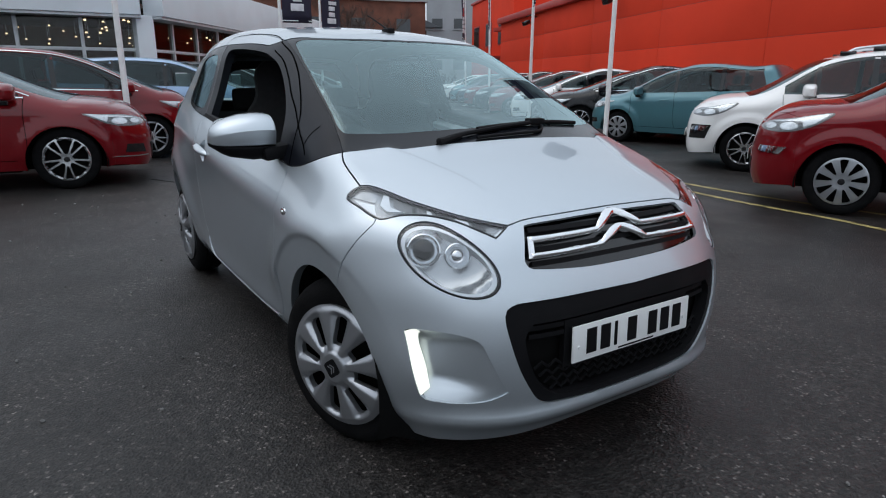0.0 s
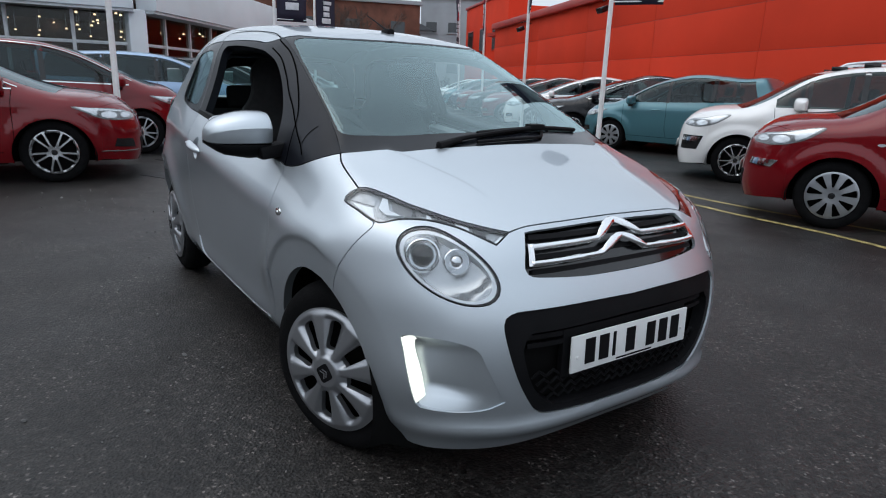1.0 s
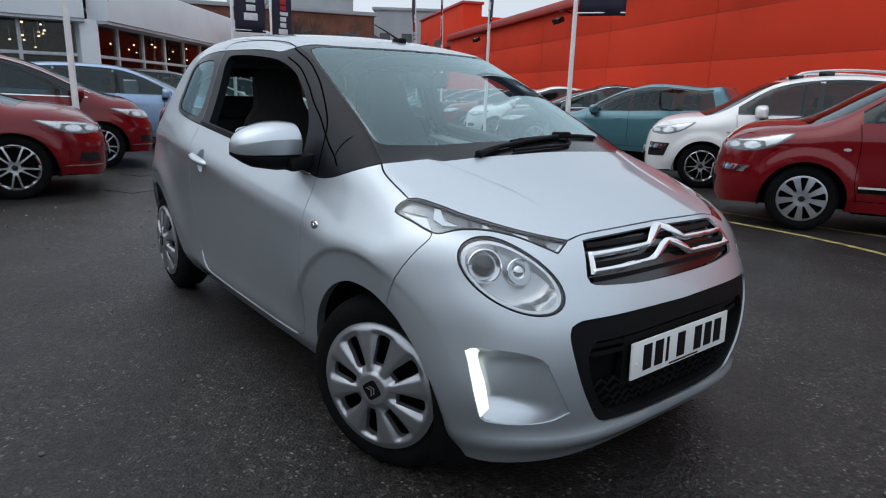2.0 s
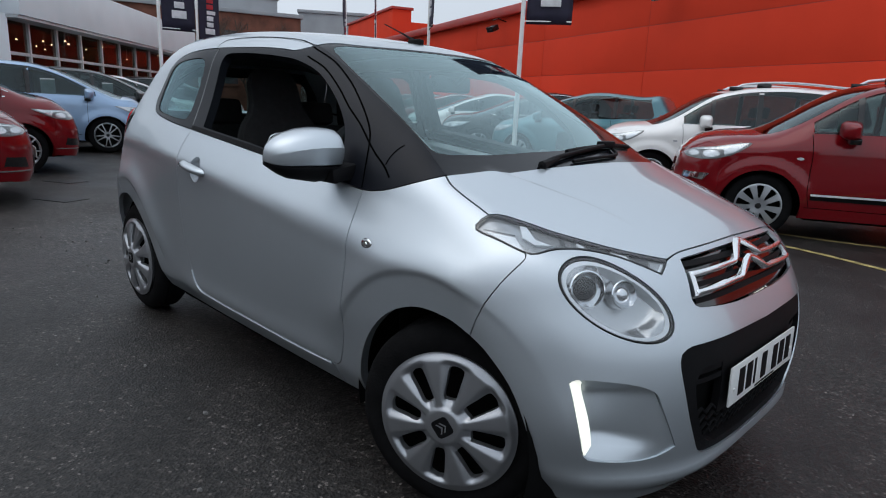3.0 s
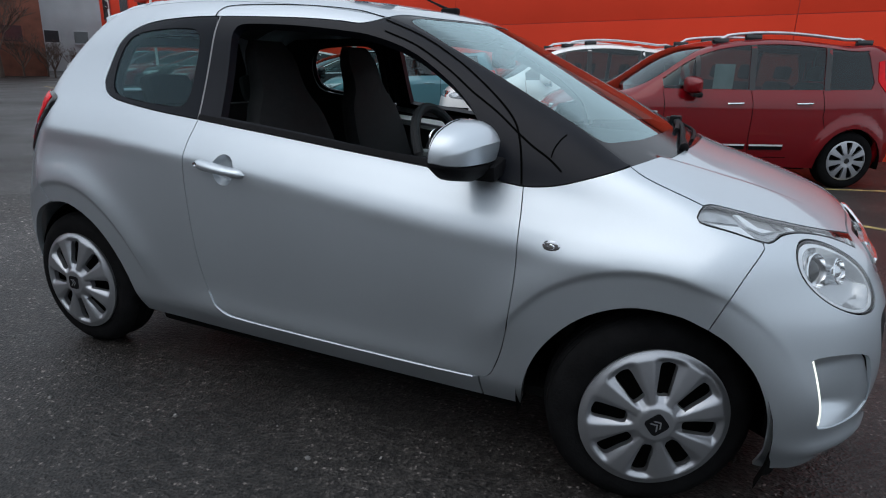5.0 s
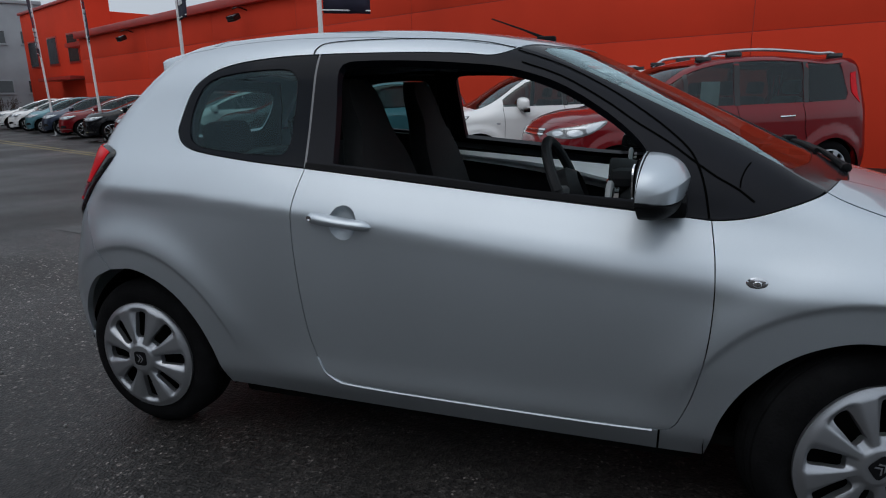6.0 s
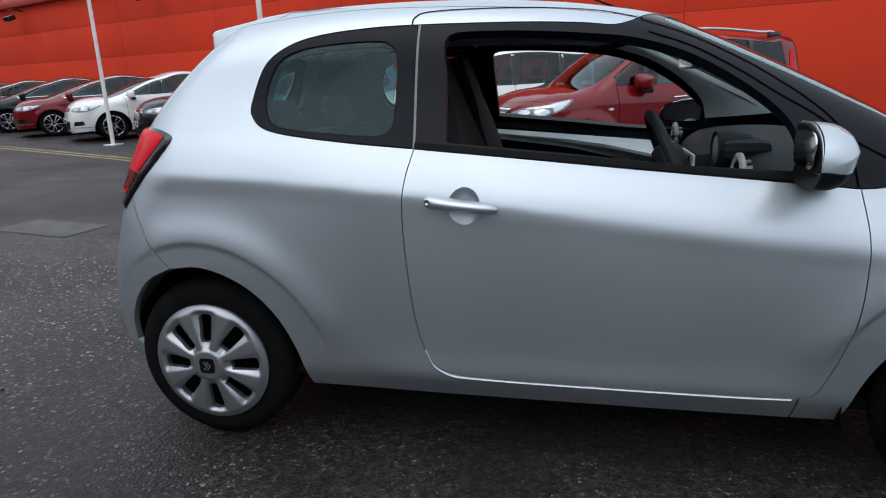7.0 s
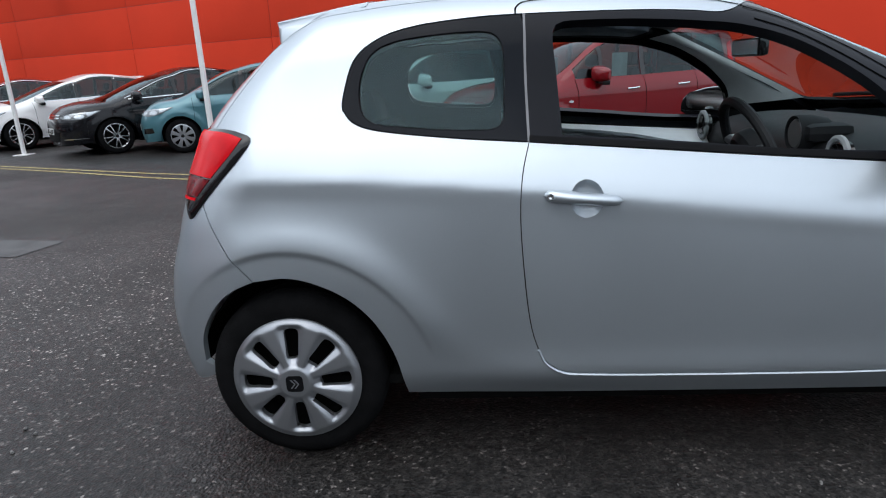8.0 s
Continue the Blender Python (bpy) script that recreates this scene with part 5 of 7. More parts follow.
# dark linings of the rear pillars and tailgate, parcel shelf
q_hole = scaled(q_pane, 1.03)
C1.panel("rear_pillar_trim", C1.side, np.array([(-0.46, 0.98), (-0.46, 1.34), (-0.80, 1.35), (-0.98, 1.34), (-1.10, 1.28), (-1.20, 1.16), (-1.28, 1.02), (-1.28, 0.96)]), CABIN_DARK, hatch, holes=[q_hole], mirror=True, gap=0, lip=0.01, lift=-0.035, step=0.03)
C1.panel("tailgate_lining", C1.tail, np.array([(-50, 0.95), (50, 0.95), (50, 1.20), (47, 1.32), (0, 1.335), (-47, 1.32), (-50, 1.20)]), CABIN_DARK, hatch, holes=[scaled(back_line, 0.97)], gap=0, lip=0.01, lift=-0.030, step=0.03)
part("parcel_shelf", block(bmesh.new(), -1.36, -0.98, -0.54, 0.54, 0.955, 0.975, 0.006), CABIN, hatch)

# pale ledges along the tops of the doors, wider towards the front
for s in (1, -1):
    part("door_ledge", prism(bmesh.new(), [(-0.42, 0.672), (0.66, 0.672), (0.70, 0.60), (0.66, 0.50), (0.52, 0.515), (0.36, 0.56), (0.18, 0.605), (-0.05, 0.632), (-0.42, 0.645)], 0.0, 0.014, lambda a, b, d: (a, -s * b, 0.935 - 0.085 * (a + 0.42) + d - 0.45 * (0.672 - b))), CABIN_LIGHT, hatch, smooth=20)


# ---- the other cars on the lot ----
def lot_shape(s):
    """A five-door body from a few sizes: x runs forward from the front axle."""
    wb, fo, ro, w, H = s["wb"], s["fo"], s["ro"], s["w"], s["H"]
    xb, xt, zb, zh = s["xb"], s["xt"], s["zb"], s["zh"]
    xr = -wb - ro
    mid = -wb / 2
    base = spl([xr, xr + 0.35, -wb, mid, 0, 0.35, fo], [w - 0.14, w - 0.07, w - 0.025, w - 0.01, w - 0.02, w - 0.05, w - 0.13], 0.06)
    belt = spl([xr, -wb, mid, 0, fo], [s["br"] + 0.02, s["br"], (s["br"] + s["bf"]) / 2, s["bf"], s["bf"] - 0.12], 0.05)
    low = spl([0.1, 0.22, 0.35, 0.5, 0.7, 1.0, 1.6], [-0.09, -0.06, -0.03, -0.008, 0, 0, 0], 0.03)
    up = spl([-0.8, -0.22, -0.12, -0.05, 0.0, 0.1, 0.6], [0, 0, -0.004, -0.025, -0.05, -0.08, -s["lean"]], 0.02)
    spine = spl([xr - 0.1, xr + 0.12, -wb + 0.1, mid - 0.1, xt - 0.3, xt, xb, (xb + fo) / 2, fo - 0.1, fo + 0.1], [s["re"] - 0.25, s["re"], H - 0.03, H, H - 0.035, H - 0.10, zb, (zb + zh) / 2 + 0.03, zh, zh - 0.18], 0.04)
    crown = spl([xr, xt, xb, fo], [0.10, 0.08, 0.12, 0.22], 0.1)
    front = spl([0.1, 0.2, 0.4, 0.6, zh - 0.08, zh + 0.1], [fo - 0.10, fo - 0.04, fo, fo - 0.01, fo - 0.07, fo - 0.22], 0.04)
    rear = spl([0.15, 0.3, 0.5, 0.75, 1.0, s["re"]], [-xr - 0.06, -xr, -xr + 0.01, -xr - 0.03, -xr - 0.06, -xr - s["rs"]], 0.05)

    def f(x, y, z):
        y = np.abs(y)
        wd = base(x) + low(z) + up(z - belt(x))
        for cx in (0.0, -wb):
            r = np.hypot(x - cx, z - 0.30)
            wd = wd + 0.022 * (1 - step01(r, 0.41, 0.52)) * step01(z, 0.2, 0.4)
        win = step01(x, xt - 0.5, xt) * (1 - step01(x, xb - 0.1, xb + 0.2))
        roof = (z - spine(x + 0.22 * y * y * win) + crown(x) * y * y) * 0.92
        nose = (x - front(z) + 0.40 * (y / w) ** 4) * 0.9
        tail = (-x - rear(z) + 0.22 * (y / w) ** 6) * 0.9
        return smax(smax(smax(y - wd, roof, 0.13), nose, 0.08), tail, 0.08)

    return f, belt


def alloy(parent, R, style, material=None):
    """A road wheel: tyre, dark barrel and a spoked alloy face."""
    wh = put("wheel", None, parent, "alloy wheel with a black tyre")
    rim = R - 0.095
    part("tyre", tyre_mesh(R, 0.205, rim), RUBBER, wh, smooth=40, at=pose(0, 0.10, 0))
    part("barrel", turned(bmesh.new(), [(0.0003, 0.07), (rim * 0.8, 0.07), (rim - 0.004, 0.02), (rim + 0.004, -0.004)], 36), DARK, wh)
    n = style
    holes = []
    for k in range(n):
        a = 2 * math.pi * k / n + math.pi / 2
        if n <= 5:
            holes.append(slot(a, 0.062, rim - 0.014, 0.016, 0.078))
            holes.append(slot(a + math.pi / n, 0.082, rim - 0.014, 0.008, 0.038))
        else:
            holes.append(slot(a, 0.080, rim - 0.018, 0.009, 0.034))

    def deep(x, z):
        r = np.hypot(x, z)
        return 0.012 + 0.012 * (1 - (r / rim) ** 2) - 0.018 * (1 - step01(r, 0.03, 0.09)) * 0.3 - 0.014 * step01(r, rim - 0.014, rim)
    disc_face("alloy_face", wh, ring(rim, 48), holes, deep, material or WHEEL_SILVER, 0.022, 0.025)
    part("hub_cap", turned(bmesh.new(), [(0.0003, -0.030), (0.024, -0.029), (0.030, -0.02), (0.030, 0.0)], 18), GLOSS_BLACK, wh)
    return wh


LOT_LENS = surface("bright_lamp_interior", (0.74, 0.76, 0.78), 0.25, 0.5, vary=0.2, scale=30)
PRICE = surface("price_sheet_paper", (0.70, 0.74, 0.74), 0.6)
RAIL = surface("brushed_roof_rail", (0.62, 0.63, 0.65), 0.28, 0.9)
BRIGHT_TRIM = surface("bright_aluminium_trim", (0.86, 0.87, 0.88), 0.5, 0.4, vary=0.05)
TWO_TONE = surface("diamond_cut_alloy", (0.45, 0.46, 0.47), 0.25, 0.8)


def lot_car(name, s, paint, label, at, group, extras=()):
    """One parked car from its sizes."""
    f, belt = lot_shape(s)
    wb, fo, ro, w, H = s["wb"], s["fo"], s["ro"], s["w"], s["H"]
    xb, xt, xr = s["xb"], s["xt"], -s["wb"] - s["ro"]
    K = Skin(f, 0.05, -wb - 0.05)
    car = thing(name, label, "car", group=group)
    R = s.get("R", 0.315)
    ra = R + 0.055

    def arch(cx, rev=False):
        a = np.linspace(math.pi + 0.22, -0.22, 20) if not rev else np.linspace(-0.22, math.pi + 0.22, 20)
        return np.stack([cx + ra * np.cos(a), 0.30 + ra * np.sin(a)], 1)
    bx = lambda x: float(belt(x))
    x_n, x_t = fo - 0.42, xr + 0.30
    # where the side meets the roof and bonnet
    ys = w - s["lean"] - 0.115
    rail_xy = smooth_line([(xr + 0.28, -ys + 0.03), (-wb + 0.2, -ys), (-wb / 2, -ys - 0.005), (xt - 0.12, -ys + 0.01)], 8)
    pillar_xy = smooth_line([(xt - 0.12, -ys + 0.01), ((xt + xb) / 2, -ys - 0.07), (xb - 0.02, -w + 0.215)], 8)
    bonnet_xy = smooth_line([(xb - 0.02, -w + 0.215), ((xb + fo) / 2, -w + 0.20), (fo - 0.30, -w + 0.23)], 8)
    rail3, pillar3, bonnet3 = K.top(rail_xy), K.top(pillar_xy), K.top(bonnet_xy)
    z_n = bonnet3[-1][2]
    low_line = np.vstack([[(x_n, 0.24)], [(ra + 0.02, 0.225)], arch(0.0, True)[0:0], arch(0.0)[::-1], [(-ra - 0.02, 0.225), (-wb + ra + 0.02, 0.225)], arch(-wb)[::-1], [(x_t, 0.30)]])
    back = smooth_line([(x_t, 0.30), (x_t - 0.01, 0.7), (x_t + 0.0, bx(x_t) - 0.02), (xr + 0.26, (bx(x_t) + H) / 2), tuple(rail3[0][[0, 2]])], 8)
    top = np.vstack([rail3[:, [0, 2]], pillar3[1:][:, [0, 2]], bonnet3[1:][:, [0, 2]]])
    side = np.vstack([low_line, back[1:], top[1:], [(x_n, z_n - 0.03)]])
    # side windows
    zt = lambda x: float(np.interp(x, top[:, 0], top[:, 1])) - 0.055
    fx0 = s.get("fx", 0.02) + xb - 0.42
    cuts = [fx0, s["post"], s["post2"], xr + s["qx"]]
    panes = []
    for i in range(3):
        a, b = cuts[i] - 0.03, cuts[i + 1] + 0.03
        if a - b < 0.12:
            continue
        xs = np.linspace(b, a, 9)
        up = [(x, max(min(zt(x), zt(x)), bx(x) + 0.05)) for x in xs]
        if i == 0:
            up = [(x, max(zt(x - 0.02), bx(x) + 0.012)) for x in xs]
        if i == 2:
            up[0] = (b + 0.10, up[0][1] - 0.02)
            panes.append(np.array([(b, bx(b) + 0.09)] + up + [(a, bx(a) + 0.02), (b + 0.04, bx(b) + 0.02)]))
        else:
            panes.append(np.array([(b, bx(b) + 0.02)] + up + [(a, bx(a) + 0.02)]))
    K.panel("body_side", K.side, side, paint, car, holes=panes, mirror=True, gap=0.0, step=s.get("fine", 0.05), lip=0.03)
    for p in panes:
        for o in K.panel("side_window", K.side, p, DARK_GLASS, car, mirror=True, gap=-0.004, lip=0, lift=-0.004, step=0.07):
            o.visible_shadow = False
    for i in (0, 1):
        a, b = cuts[i + 1] + 0.032, cuts[i + 1] - 0.032
        K.panel("window_post", K.side, [(b, bx(b) + 0.015), (b, zt(b)), (a, zt(a)), (a, bx(a) + 0.015)], GLOSS_BLACK, car, mirror=True, gap=0, lip=0, lift=0.002, step=0.06)
    flip = np.array((1, -1))
    hood_tip = smooth_line([tuple(bonnet_xy[-1]), (fo - 0.17, -w * 0.45), (fo - 0.13, 0)], 8)
    K.panel("bonnet", K.top, np.vstack([both(smooth_line([tuple(pillar_xy[-1]), (xb + 0.05, -0.3), (xb + 0.08, 0)], 6))[::-1], bonnet_xy[1:], hood_tip[1:], (hood_tip * flip)[::-1][1:], (bonnet_xy * flip)[::-1][1:-1]]), paint, car, gap=0.002, step=0.06)
    ws_top = smooth_line([tuple(rail_xy[-1]), (xt - 0.03, -0.3), (xt, 0)], 6)
    ws_low = smooth_line([tuple(pillar_xy[-1]), (xb + 0.05, -0.3), (xb + 0.08, 0)], 6)
    K.panel("windscreen", K.top, np.vstack([both(ws_top)[::-1], pillar_xy[1:], both(ws_low)[1:], (pillar_xy * flip)[::-1][1:-1]]), DARK_GLASS, car, gap=0.006, step=0.07, lip=0.01).visible_shadow = False
    rr = smooth_line([tuple(rail_xy[0]), (xr + 0.2, -0.3), (xr + 0.18, 0)], 6)
    K.panel("roof", K.top, np.vstack([both(ws_top), (rail_xy * flip)[::-1][1:], both(rr)[::-1][1:], rail_xy[1:-1]]), paint, car, gap=0.0, step=0.07)
    # nose and tail caps
    edge = K.to_nose(np.vstack([K.top(hood_tip)[::-1], K.side(np.linspace((x_n, z_n - 0.03), (x_n, 0.24), 12))]))
    half = np.vstack([edge, smooth_line([tuple(edge[-1]), (edge[-1][0] * 0.5, 0.20), (0, 0.20)], 6)[1:]])
    nose_line = np.vstack([half, mir(half)[::-1][1:-1]])
    K.panel("front_bumper", K.nose, nose_line, paint, car, gap=0.001, step=0.05, lip=0.03)
    e3 = K.to_tail(K.side(back))
    r3 = K.to_tail(K.top(rr))
    half = np.vstack([smooth_line([(0, 0.28), (e3[0][0] * 0.6, 0.28), tuple(e3[0])], 5), e3[1:], r3[1:]])
    K.panel("tailgate", K.tail, np.vstack([half, mir(half)[::-1][1:-1]]), paint, car, gap=0.001, step=0.06, lip=0.03)
    # lamps, grille, lower intake
    zl = z_n - s.get("ld", 0.09)
    amax = edge[:, 0].max()
    for sg in (1, -1):
        lo = np.array([(amax * 0.52, zl - 0.035), (amax * 0.62, zl - 0.068), (amax * 0.85, zl - 0.082), (amax * 1.02, zl - 0.050), (amax * 1.14, zl + 0.005), (amax * 1.26, zl + s.get("lr", 0.06)), (amax * 1.10, zl + s.get("lr", 0.06) * 0.85), (amax * 0.90, zl + 0.045), (amax * 0.68, zl + 0.018)])
        lo = np.vstack([smooth_line(np.vstack([lo, lo[:1]]), 5)[:-1]])
        lo[:, 0] *= sg
        lamp = K.panel("headlamp", K.nose, lo, LAMP_DARK, car, gap=0, lip=0.02, lift=0.003, step=0.02, label="clear headlamp")
        # two bright reflectors, a pale upper edge and the spear that runs back along the wing
        for ca, cb, ra_, rb_ in ((0.70, -0.028, 0.075, 0.028), (0.90, -0.024, 0.085, 0.036)):
            K.panel("lamp_reflector", K.nose, np.array([(sg * amax * (ca + ra_ * math.cos(t)), zl + cb + rb_ * math.sin(t)) for t in np.linspace(0, 2 * math.pi, 24, endpoint=False)]), LOT_LENS, lamp, gap=0, lip=0.008, lift=0.006, step=0.02)
        rl = s.get("lr", 0.06)
        spear = np.array([(amax * 1.03, zl - 0.035), (amax * 1.12, zl + 0.012), (amax * 1.235, zl + rl * 0.97), (amax * 1.11, zl + rl * 0.78), (amax * 0.92, zl + 0.036), (amax * 0.72, zl + 0.014), (amax * 0.72, zl + 0.004), (amax * 0.92, zl + 0.020), (amax * 1.01, zl + 0.020)])
        K.panel("lamp_reflector", K.nose, spear * np.array((sg, 1)), LOT_LENS, lamp, gap=0, lip=0.008, lift=0.007, step=0.02)
        K.panel("lens", K.nose, scaled(lo, 0.96), LENS, lamp, gap=0, lip=0, lift=0.012, step=0.04).visible_shadow = False
        fog = np.array([(sg * a, b) for a, b in ((amax * 0.62, 0.36), (amax * 0.66, 0.46), (amax * 0.86, 0.47), (amax * 0.88, 0.38))])
        if "chrome_fog" not in extras:
            K.panel("fog_recess", K.nose, fog, GLOSS_BLACK, car, gap=0, lip=0.02, lift=0.003, step=0.03)
            if "chrome" in extras:
                K.panel("fog_blade", K.nose, np.array([(sg * a, b) for a, b in ((amax * 0.55, 0.318), (amax * 0.55, 0.332), (amax * 0.95, 0.340), (amax * 1.02, 0.330))]), CHROME, car, gap=0, lip=0.012, lift=0.006, step=0.03)
        if "chrome_fog" in extras:
            K.panel("fog_chrome", K.nose, scaled(np.array([(sg * a, b) for a, b in ((amax * 0.62, 0.54), (amax * 0.64, 0.60), (amax * 0.92, 0.60), (amax * 0.86, 0.53))]), 1.0), CHROME, car, gap=0, lip=0.02, lift=0.010, step=0.03)
            if "white" in label:
                K.panel("fog_recess", K.nose, np.array([(sg * a, b) for a, b in ((amax * 0.60, 0.42), (amax * 0.62, 0.615), (amax * 0.95, 0.615), (amax * 0.88, 0.43))]), GLOSS_BLACK if "white" in label else DARK, car, gap=0, lip=0.02, lift=0.004, step=0.03)
        t0, t1, tb, tt = s.get("lamp", (0.80, 1.02, -0.22, 0.12))
        tl0 = np.array([(sg * a, b) for a, b in ((e3[0][0] * t0, bx(x_t) + tb), (e3[0][0] * t1, bx(x_t) + tb + 0.12), (e3[0][0] * t1, bx(x_t) + tt - 0.02), (e3[0][0] * (t0 + 0.02), bx(x_t) + tt))])
        K.panel("tail_lamp", K.tail, tl0, RED_LENS, car, gap=0, lip=0.02, lift=0.006, step=0.04)
    K.panel("grille", K.nose, [(amax * 0.50, zl + 0.02), (-amax * 0.50, zl + 0.02), (-amax * 0.44, zl - 0.07), (amax * 0.44, zl - 0.07)], GLOSS_BLACK, car, gap=0, lip=0.01, lift=0.003, step=0.04)
    for z in (zl + 0.004, zl - 0.045):
        K.panel("grille_bar", K.nose, [(amax * 0.48, z + 0.008), (-amax * 0.48, z + 0.008), (-amax * 0.48, z - 0.008), (amax * 0.48, z - 0.008)], CHROME, car, gap=0, lip=0.01, lift=0.009, step=0.03)
    K.panel("intake", K.nose, [(amax * 0.50, 0.46), (-amax * 0.50, 0.46), (-amax * 0.40, 0.28), (amax * 0.40, 0.28)], BLACK_TRIM, car, gap=0, lip=0.01, lift=0.003, step=0.05)
    # shut lines, handles, mirrors
    for x in (s["door"], s["post"] - 0.01, s["post2"] + 0.03):
        z0 = 0.33 if x > -wb + 0.5 else 0.66
        K.line("shut_line", K.side(smooth_line([(x + 0.02, bx(x) + 0.01), (x, bx(x) - 0.2), (x + 0.0, 0.5 if z0 < 0.5 else 0.78), (x - 0.04, z0)], 6)), SEAM, car, 0.006, 0.002, True)
    K.line("sill_line", K.side(smooth_line([(s["door"], 0.335), (-wb / 2, 0.33), (s["post2"] + 0.35, 0.34)], 8)), SEAM, car, 0.006, 0.002, True)
    for x in (s["post"] + 0.10, s["post2"] + 0.17):
        for sg in (1, -1):
            p = K.side(np.array([(x, bx(x) - 0.12), (x + 0.17, bx(x) - 0.128)])) * np.array((1, sg, 1))
            part("door_handle", tube(bmesh.new(), [tuple(p[0] + np.array((0, -0.004 * sg, 0))), tuple((p[0] + p[1]) / 2 + np.array((0, -0.028 * sg, 0))), tuple(p[1] + np.array((0, -0.004 * sg, 0)))], 0.011, 6), CHROME if "chrome" in extras or "chrome_handles" in extras else paint, car)
    for sg in (1, -1):
        p = K.side(np.array([(fx0 - 0.06 - s.get("mx", 0.12), bx(fx0) + 0.045)]))[0] * np.array((1, sg, 1))
        mm = put("door_mirror", None, car)
        bm = bmesh.new()
        rows = []
        for t in np.linspace(0, 1, 9):
            wide, tall = 0.088 * (1 - 0.75 * t ** 4), 0.088 * (1 - 0.45 * t ** 3)
            rows.append([bm.verts.new((p[0] + 0.02 + wide * math.copysign(abs(math.cos(a)) ** 0.6, math.cos(a)) * (1.25 if math.cos(a) > 0 else 0.6), p[1] - sg * (0.03 + 0.20 * t), p[2] + 0.025 - 0.02 * t + tall * math.copysign(abs(math.sin(a)) ** 0.6, math.sin(a)))) for a in [2 * math.pi * k / 16 for k in range(16)]])
        for a, b in zip(rows, rows[1:]):
            for i in range(16):
                bm.faces.new((a[i], a[(i + 1) % 16], b[(i + 1) % 16], b[i]))
        bm.faces.new(rows[0]), bm.faces.new(rows[-1])
        part("mirror_shell", bm, paint, mm, smooth=45)
        part("mirror_foot", block(bmesh.new(), -0.05, 0.055, -0.10, 0.10, -0.035, 0.02, 0.018), GLOSS_BLACK, mm, at=pose(p[0] + 0.01, p[1] - sg * 0.07, p[2] - 0.055, sg * 12, 0, 0))
        if "mx" in s:
            a = fx0 - 0.40
            if sg == 1:
                K.panel("window_post", K.side, [(a - 0.025, bx(a) + 0.015), (a - 0.025, zt(a - 0.05)), (a + 0.025, zt(a)), (a + 0.025, bx(a) + 0.015)], GLOSS_BLACK, car, mirror=True, gap=0, lip=0, lift=0.002, step=0.06)
    if "chrome" in extras:
        K.line("window_chrome", K.side(smooth_line([(xr + s["qx"], bx(xr + s["qx"]) + 0.01), (-wb / 2, bx(-wb / 2) + 0.012), (fx0, bx(fx0) + 0.008)], 10)), CHROME, car, 0.016, 0.004, True)
        arcx = np.linspace(xr + s["qx"] + 0.05, fx0 + 0.05, 24)
        K.line("window_chrome", K.side(np.array([(x, max(zt(x) + 0.014, bx(x) + 0.015)) for x in arcx])), CHROME, car, 0.014, 0.004, True)
    if "mx" in s:
        K.panel("side_repeater", K.side, np.array([(-0.30 + 0.034 * math.cos(a), 0.80 + 0.014 * math.sin(a)) for a in np.linspace(0, 2 * math.pi, 16, endpoint=False)]), LOT_LENS, car, mirror=True, gap=0, lip=0.006, lift=0.006, step=0.02)
    if "rubbing" in extras:
        K.line("rubbing_strip", K.side(smooth_line([(s["door"] - 0.03, 0.44), (s["post"] + 0.02, 0.445)], 8)), DARK, car, 0.055, 0.010, True)
        K.line("rubbing_strip", K.side(smooth_line([(s["post"] - 0.03, 0.445), (s["post2"] + 0.42, 0.45)], 8)), DARK, car, 0.055, 0.010, True)
        K.line("strip_chrome", K.side(smooth_line([(s["door"] - 0.03, 0.463), (s["post"] + 0.02, 0.468)], 8)), BRIGHT_TRIM, car, 0.020, 0.012, True)
        K.line("strip_chrome", K.side(smooth_line([(s["post"] - 0.03, 0.468), (s["post2"] + 0.42, 0.473)], 8)), BRIGHT_TRIM, car, 0.020, 0.012, True)
    if "rails" in extras:
        for sg in (1, -1):
            p = K.top(even(smooth_line([(xr + 0.40, -ys + 0.06), (-wb / 2 - 0.2, -ys + 0.03), (xt - 0.20, -ys + 0.05)], 8), 0.07, False)) * np.array((1, sg, 1))
            lift = 0.055 * np.minimum(1, np.minimum(np.arange(len(p)), np.arange(len(p))[::-1]) / 2.0)
            part("roof_rail", tube(bmesh.new(), [tuple(q + np.array((0, 0, l + 0.008))) for q, l in zip(p, lift)], 0.018, 8), RAIL, car)
            for q in (p[1], p[-len(p) // 4], p[-2]):
                part("rail_foot", block(bmesh.new(), q[0] - 0.09, q[0] + 0.09, q[1] - 0.02, q[1] + 0.02, q[2] - 0.01, q[2] + 0.05, 0.008), GLOSS_BLACK, car)
    if "sheet" in extras:
        p = K.side(np.array([(s["post"] + 0.30, bx(s["post"]) + 0.15)]))[0]
        for sg in (1, -1):
            part("price_sheet", block(bmesh.new(), p[0] - 0.11, p[0] + 0.11, sg * (p[1] + 0.03) - 0.002, sg * (p[1] + 0.03) + 0.002, p[2] - 0.13, p[2] + 0.13), PRICE, car, "white price sheet in the window")
    tip = K.nose(np.array([(0.0, 0.47)]))[0]
    number_plate(car, pose(float(tip[0]) + 0.022, 0, 0.47, 0, -3, 0), PLATE_WHITE)
    # wheels
    wh = alloy(car, R, s.get("spokes", 5), TWO_TONE if "dark_wheels" in extras else None)
    wy = w - 0.05
    wh.matrix_basis = pose(0, -wy, R)
    for x, sg in ((0, -1), (-wb, 1), (-wb, -1)):
        c = copy_thing(wh, Matrix())
        c.parent = car
        c.matrix_basis = pose(x, -wy * sg, R, 0, 0, 0 if sg == 1 else 180)
    bm = bmesh.new()
